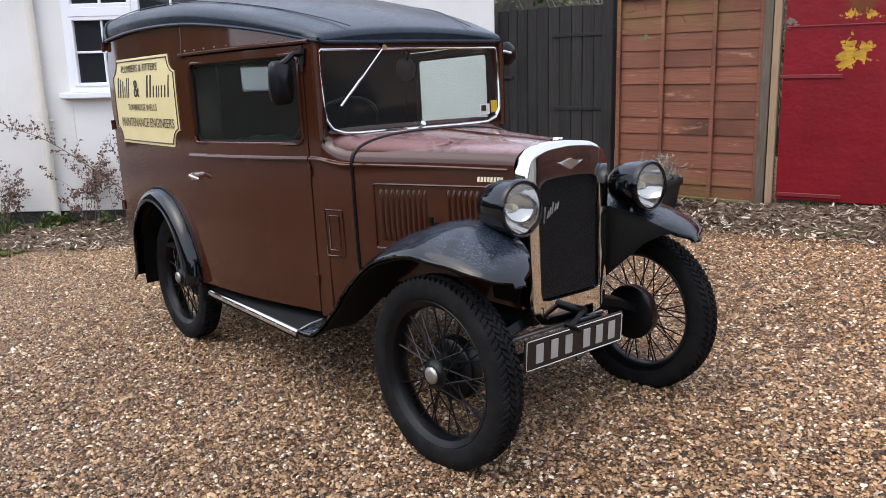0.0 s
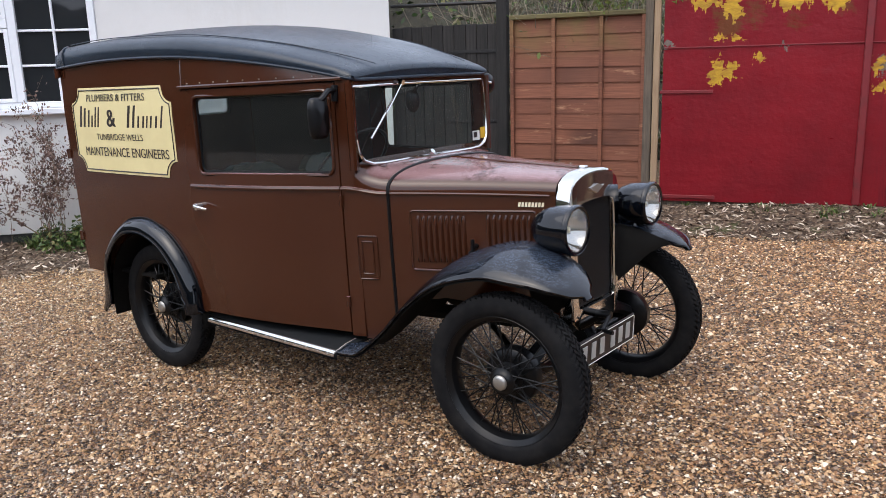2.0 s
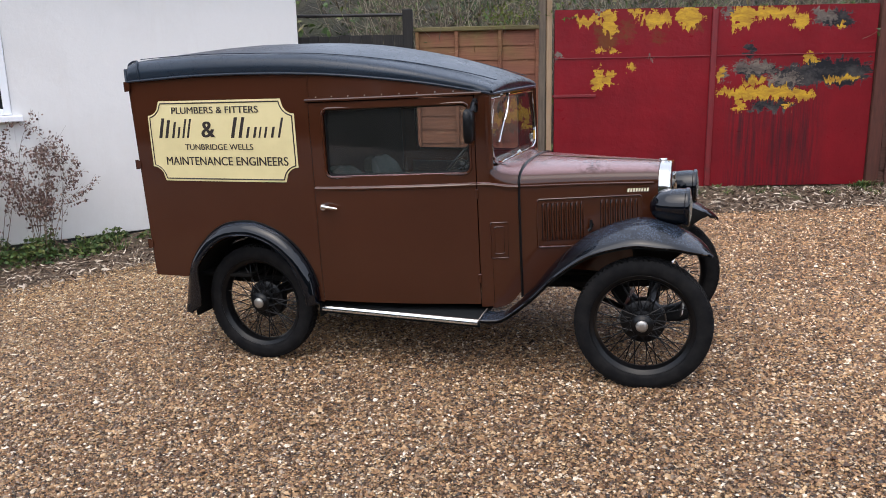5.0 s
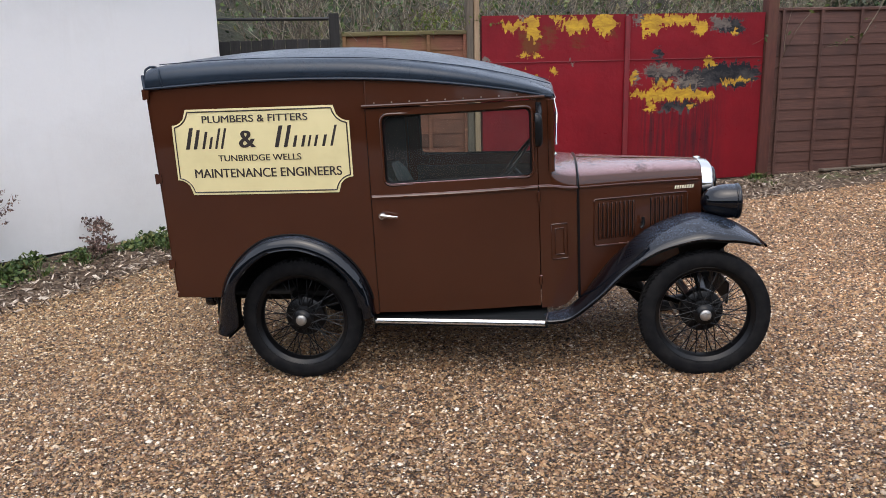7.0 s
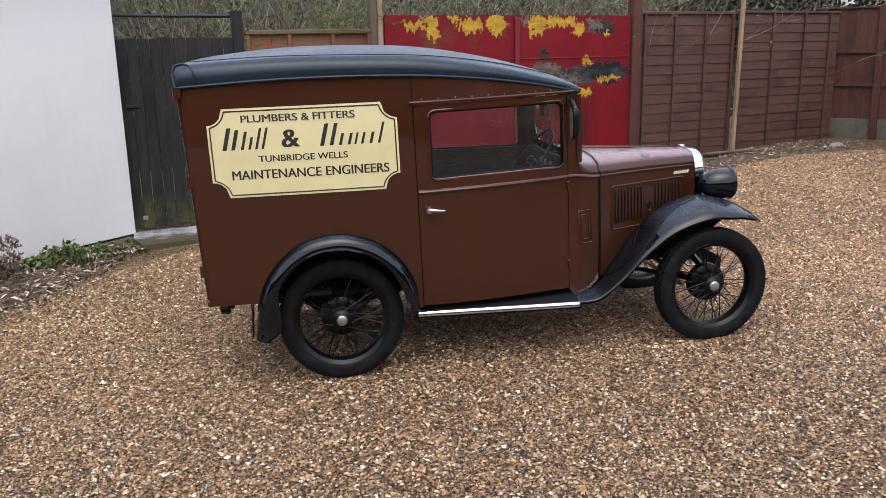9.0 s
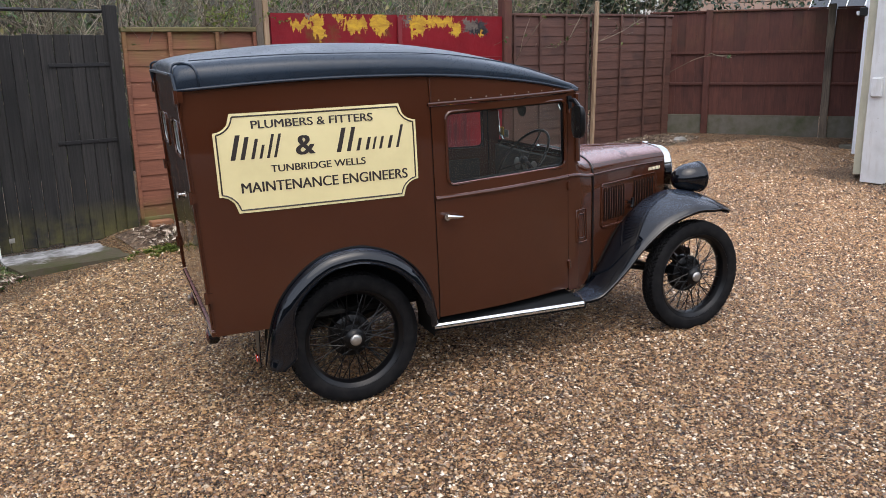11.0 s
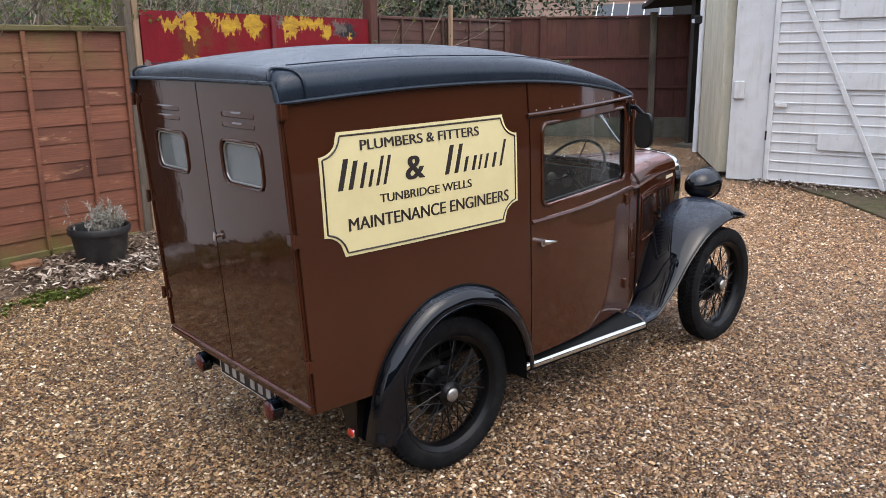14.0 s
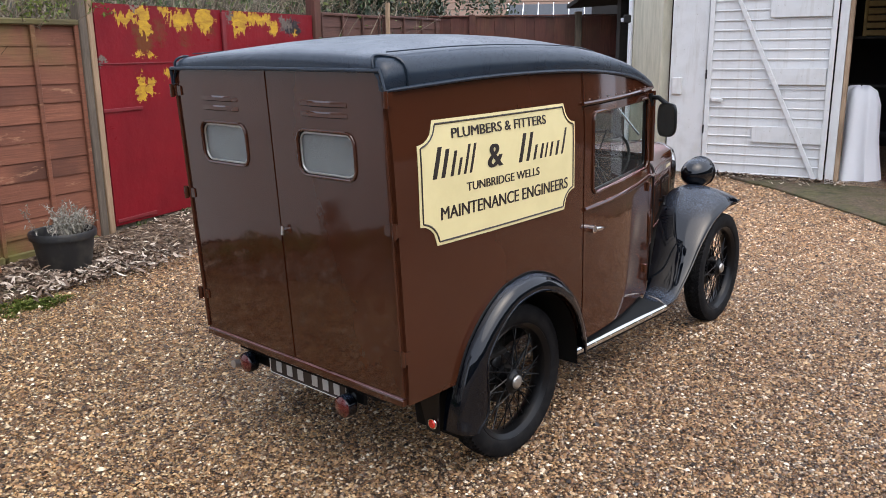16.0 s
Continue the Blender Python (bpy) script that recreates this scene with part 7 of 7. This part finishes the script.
for k in range(5):
    block("slat", (0, 0, 0.04 + 0.085 * k), (0.36, 0.52, 0.065), carton_mat, carton)
for y in (-0.24, 0.0, 0.24):
    block("batten", (-0.19, y, 0.21), (0.02, 0.04, 0.42), carton_mat, carton)

foot = []
for _ in range(700):
    q = GM @ Vector((rng.uniform(0.3, 1.9), -abs(rng.normal(0, 0.16)), 0))
    foot.append((q.x, q.y, ground_z(q.x, q.y) + 0.03))
leaf_mesh("leaf_litter", foot, leaf_dead, "brown dead leaves blown against the garage door", (0.02, 0.06), 0.26, 0.012)

# ---- hedges, trees and houses beyond ----
bank_mat = Mat("bank_undergrowth", rough=0.95)
bn = bank_mat.noise(2.0, 8, 0.75)
bank_mat.base(bank_mat.mix(bank_mat.step(bank_mat.noise(0.5, 3), 0.42, 0.6), bank_mat.mix(bank_mat.step(bn, 0.35, 0.7), (0.012, 0.013, 0.008), (0.07, 0.060, 0.040)), bank_mat.mix(bank_mat.step(bn, 0.35, 0.7), (0.010, 0.014, 0.006), (0.05, 0.062, 0.024))))
bank_mat.bump(bn, 1.0, 0.15, [(bank_mat.noise(12.0, 5), 0.8, 0.04)])


def bank(name, path, height, depth, label):
    """A lumpy mass of undergrowth along a path: it leans away as it rises."""
    g = []
    pts = spline([(x, y, 0) for x, y in path], 10)
    for i, p in enumerate(pts):
        a, b = Vector(pts[max(i - 1, 0)]), Vector(pts[min(i + 1, len(pts) - 1)])
        d = (b - a).normalized()
        n = Vector((-d.y, d.x, 0))
        col = []
        for t in span(0, 1, 14):
            q = Vector(p) + n * (depth * t**1.3)
            h = height * (1 - (1 - t) ** 1.8) * (1 + 0.22 * noise.noise((p[0] * 0.5, p[1] * 0.5, 3)))
            j = noise.noise_vector((q.x * 1.4, q.y * 1.4, h * 1.6)) * 0.35
            col.append((q.x + j.x, q.y + j.y, 0.2 + h + j.z * t))
        g.append(col)
    k = len(g[0])
    v = [p for c in g for p in c]
    f = [[i * k + j, (i + 1) * k + j, (i + 1) * k + j + 1, i * k + j + 1] for i in range(len(g) - 1) for j in range(k - 1)]
    return tagged(link_mesh(name, v, f, bank_mat, smooth=80), label, "undergrowth", kind="structure"), v


far_bank, bv = bank("backdrop", [(-7, 5.2), (-3.2, 6.6), (0, 7.2), (4, 8.6), (8, 10.2), (13, 12.5)], 2.9, 4.0, "overgrown bank behind the fences")
sel = [bv[i] for i in rng.integers(0, len(bv), 9000)]
leaf_mesh("undergrowth", [(x + rng.normal(0, 0.3), y + rng.normal(0, 0.3), z + rng.normal(0, 0.25)) for x, y, z in sel], leaf_green, "green and brown leaves of the overgrown bank", (0.06, 0.16), 0.5, 0.0, 0.9)
hedge_twig = Mat("hedge_twig", rough=0.85)
hedge_twig.base(hedge_twig.ramp(hedge_twig.island(), [(0, (0.05, 0.036, 0.024)), (0.5, (0.16, 0.125, 0.085)), (1, (0.36, 0.31, 0.23))]))
roots = []
for _ in range(640):
    s, d = rng.uniform(-0.55, 8.8), rng.uniform(0.65, 2.0)
    p = F0 + FD * s - FN * d
    roots.append((p[0], p[1], rng.uniform(0.6, 1.5)))
hedge, htips = stalks("hedge", roots, hedge_twig, "tangle of bare winter twigs behind the fence", (0.9, 1.9), 0.38, 0.007, 2, 0.35, "hedge")
leaf_mesh("hedge_leaves", [(x + rng.normal(0, 0.03), y + rng.normal(0, 0.03), z) for x, y, z in htips if rng.random() < 0.16], leaf_green, "last leaves on the bare hedge", (0.03, 0.08), 0.4, 0.0, 0.9, "hedge")
over, otips = stalks("climber", [tuple((F0 + FD * s + FN * rng.uniform(-0.12, 0.03)).tolist()) + (rng.uniform(1.82, 1.95),) for s in rng.uniform(0.9, 1.62, 26)], stem_dead, "pale climber twigs hanging over the fence top", (0.15, 0.4), 0.9, 0.003, 1, 0.6, "climber")
leaf_mesh("climber_leaves", [(x, y, z) for x, y, z in otips if rng.random() < 0.7], moss_mat, "yellow-green climber leaves on the fence top", (0.02, 0.045), 0.4, 0.0, 0.9, "climber")


def evergreen(centre, size, n, label):
    trunk = thing("evergreen_bush", pose(centre[0], centre[1], 0.2), label, "bush")
    link_mesh("trunk", *tube([(0, 0, 0), (0.05, 0.02, 1.0), (0.0, 0.05, 2.2)], [0.09, 0.07, 0.03], 8), stem_dead, trunk)
    pts = []
    for _ in range(n):
        v = rng.normal(0, 1, 3)
        v /= np.linalg.norm(v)
        r = rng.uniform(0.55, 1.0) ** 0.5 * (1 + 0.35 * noise.noise((v[0] * 2.2, v[1] * 2.2, v[2] * 2.2)))
        pts.append((v[0] * size[0] * r, v[1] * size[1] * r, centre[2] + v[2] * size[2] * r))
    c = leaf_mesh("crown", pts, leaf_ivy, "dark glossy evergreen leaves", (0.05, 0.11), 0.55, 0.0, 0.9, "")
    c.parent = trunk
    return trunk


evergreen((6.0, 6.9, 2.3), (0.9, 0.7, 1.0), 5200, "dark evergreen bush hanging over the fence")
evergreen((7.8, 7.6, 2.2), (1.0, 0.8, 0.9), 5200, "dark evergreen bush behind the fence")
evergreen((12.5, 10.2, 2.0), (1.6, 1.4, 1.3), 4200, "green conifer beyond the far fence")


def far_house(centre, turn, w, d, eaves, ridge, wall_mat, label, courses=16):
    h = thing("far_house", pose(*centre, 0, 0, turn), label, "house", "far houses")
    block("wall", (0, 0, eaves / 2), (w, d, eaves), wall_mat, h)
    rise, run = ridge - eaves, d / 2 + 0.3
    ang = math.degrees(math.atan2(rise, run))
    L = math.hypot(rise, run)
    roof_ob = place("roof", None, h)
    for sgn in (-1, 1):
        for k in range(courses):
            t = (k + 0.5) / courses
            block("tile_course", (0, sgn * run * (1 - t), eaves + rise * t + 0.03), (w + 0.5, L / courses * 1.15, 0.05), tile_mat, roof_ob, 0.01, turn=(-sgn * (ang - 4) if sgn > 0 else (ang - 4), 0, 0))
    for sgn in (-1, 1):
        link_mesh("gable", [(sgn * w / 2, -d / 2, eaves), (sgn * w / 2, d / 2, eaves), (sgn * w / 2, 0, ridge - 0.1), (sgn * (w / 2 - 0.2), -d / 2, eaves), (sgn * (w / 2 - 0.2), d / 2, eaves), (sgn * (w / 2 - 0.2), 0, ridge - 0.1)], [[0, 1, 2], [5, 4, 3], [0, 3, 4, 1], [1, 4, 5, 2], [2, 5, 3, 0]], wall_mat, h, smooth=0)
    block("chimney", (w * 0.3, 0, ridge + 0.4), (0.6, 0.5, 1.4), far_brick, h)
    for x in (-w * 0.28, 0, w * 0.28):
        win = block("window", (x, -d / 2 - 0.02, eaves * 0.6), (0.9, 0.06, 0.9), upvc, h)
        block("pane", (0, -0.025, 0), (0.75, 0.03, 0.75), pane_glass, win, 0)
    return h


far_house((22.5, 15.2, 0), 37 - 90, 11, 7, 2.6, 6.2, far_brick, "brick house with a tiled roof beyond the fences")
far_house((19.0, 19.5, 0), 45, 6, 7, 2.6, 5.5, render_wall, "white gabled house beyond the fences")
glass_house = thing("greenhouse", pose(15.5, 9.0, 0, 0, 0, -57), "white-framed greenhouse roof beyond the carport", "greenhouse")
block("wall", (0, 0, 1.0), (3.0, 2.0, 2.0), pane_glass, glass_house)
for k in range(9):
    link_mesh("glazing_bar", *tube([(-1.5 + k * 0.375, -1.0, 2.05), (-1.5 + k * 0.375, 0.2, 2.75)], 0.015, 5), upvc, glass_house)
link_mesh("pane", *shell([[(-1.5, -1.0, 2.02), (-1.5, 0.2, 2.72)], [(1.5, -1.0, 2.02), (1.5, 0.2, 2.72)]], off=(0, 0, -0.01)), pane_glass, glass_house)

# trees and hedges that close the yard behind the camera: unseen, added to darken reflections
near_bank, nv = bank("backdrop", [(9.5, -4.5), (8.5, -9.5), (2.0, -12.0), (-5.0, -11.0), (-9.5, -6.0), (-10.0, -2.5)][::-1], 3.4, -3.5, "unseen dark hedge closing the yard")

# ---- loose pebbles on the gravel ----
def pebbles(name, x0, x1, y0, y1, per_m2, size, label, keep=lambda x, y: x > -99, soft=False):
    n = int((x1 - x0) * (y1 - y0) * per_m2)
    X, Y = rng.uniform(x0, x1, n), rng.uniform(y0, y1, n)
    border = np.minimum(np.minimum(X - x0, x1 - X), np.minimum(Y - y0, y1 - Y))
    ok = keep(X, Y) & (border > rng.uniform(0, 1, n) ** 1.5 * (0.9 if soft else 0.0))
    X, Y = X[ok], Y[ok]
    n = len(X)
    Z = ground_all(X, Y)
    S = size * rng.lognormal(0, 0.28, n)
    base = np.array([(1, 0, 0), (0.25, 0.9, 0.1), (-0.9, 0.35, 0), (-0.35, -0.85, 0.05), (0.55, -0.75, 0), (0.25, 0.15, 0.62), (-0.3, 0.0, 0.55)])
    P = base[None] * S[:, None, None] * (1 + rng.normal(0, 0.16, (n, 7, 3)))
    P[:, :, 1] *= rng.uniform(0.6, 1.0, n)[:, None]
    rol, yaw = rng.normal(0, 0.35, n), rng.uniform(0, 6.283, n)
    c, s = np.cos(rol)[:, None], np.sin(rol)[:, None]
    y, z = P[:, :, 1] * c - P[:, :, 2] * s, P[:, :, 1] * s + P[:, :, 2] * c
    c, s = np.cos(yaw)[:, None], np.sin(yaw)[:, None]
    V = np.stack([P[:, :, 0] * c - y * s + X[:, None], P[:, :, 0] * s + y * c + Y[:, None], z + (Z + rng.uniform(-0.002, 0.004, n))[:, None]], 2)
    tri = np.array([(0, 1, 5), (1, 6, 5), (1, 2, 6), (2, 3, 6), (3, 5, 6), (3, 4, 5), (4, 0, 5)])
    F = (tri[None] + (np.arange(n) * 7)[:, None, None]).reshape(-1, 3)
    return fast_mesh(name, V.reshape(-1, 3), F, pebble, label, "gravel", smooth=False)


pebbles("gravel", -3.6, 5.3, -3.8, 1.3, 6000, 0.0080, "loose pea gravel in tan, brown, cream and grey", soft=True)
pebbles("gravel", -4.5, 6.4, 0.5, 4.7, 2600, 0.0090, "loose pea gravel in tan, brown, cream and grey", lambda x, y: ((x - H0[0]) * HN[0] + (y - H0[1]) * HN[1] > 0.9) & ((x - F0[0]) * FN[0] + (y - F0[1]) * FN[1] > 0.7), True)
pebbles("gravel", 5.0, 8.2, -1.5, 5.0, 1900, 0.0098, "loose pea gravel in tan, brown, cream and grey", lambda x, y: (x < 6.2) | (y > 2.6))
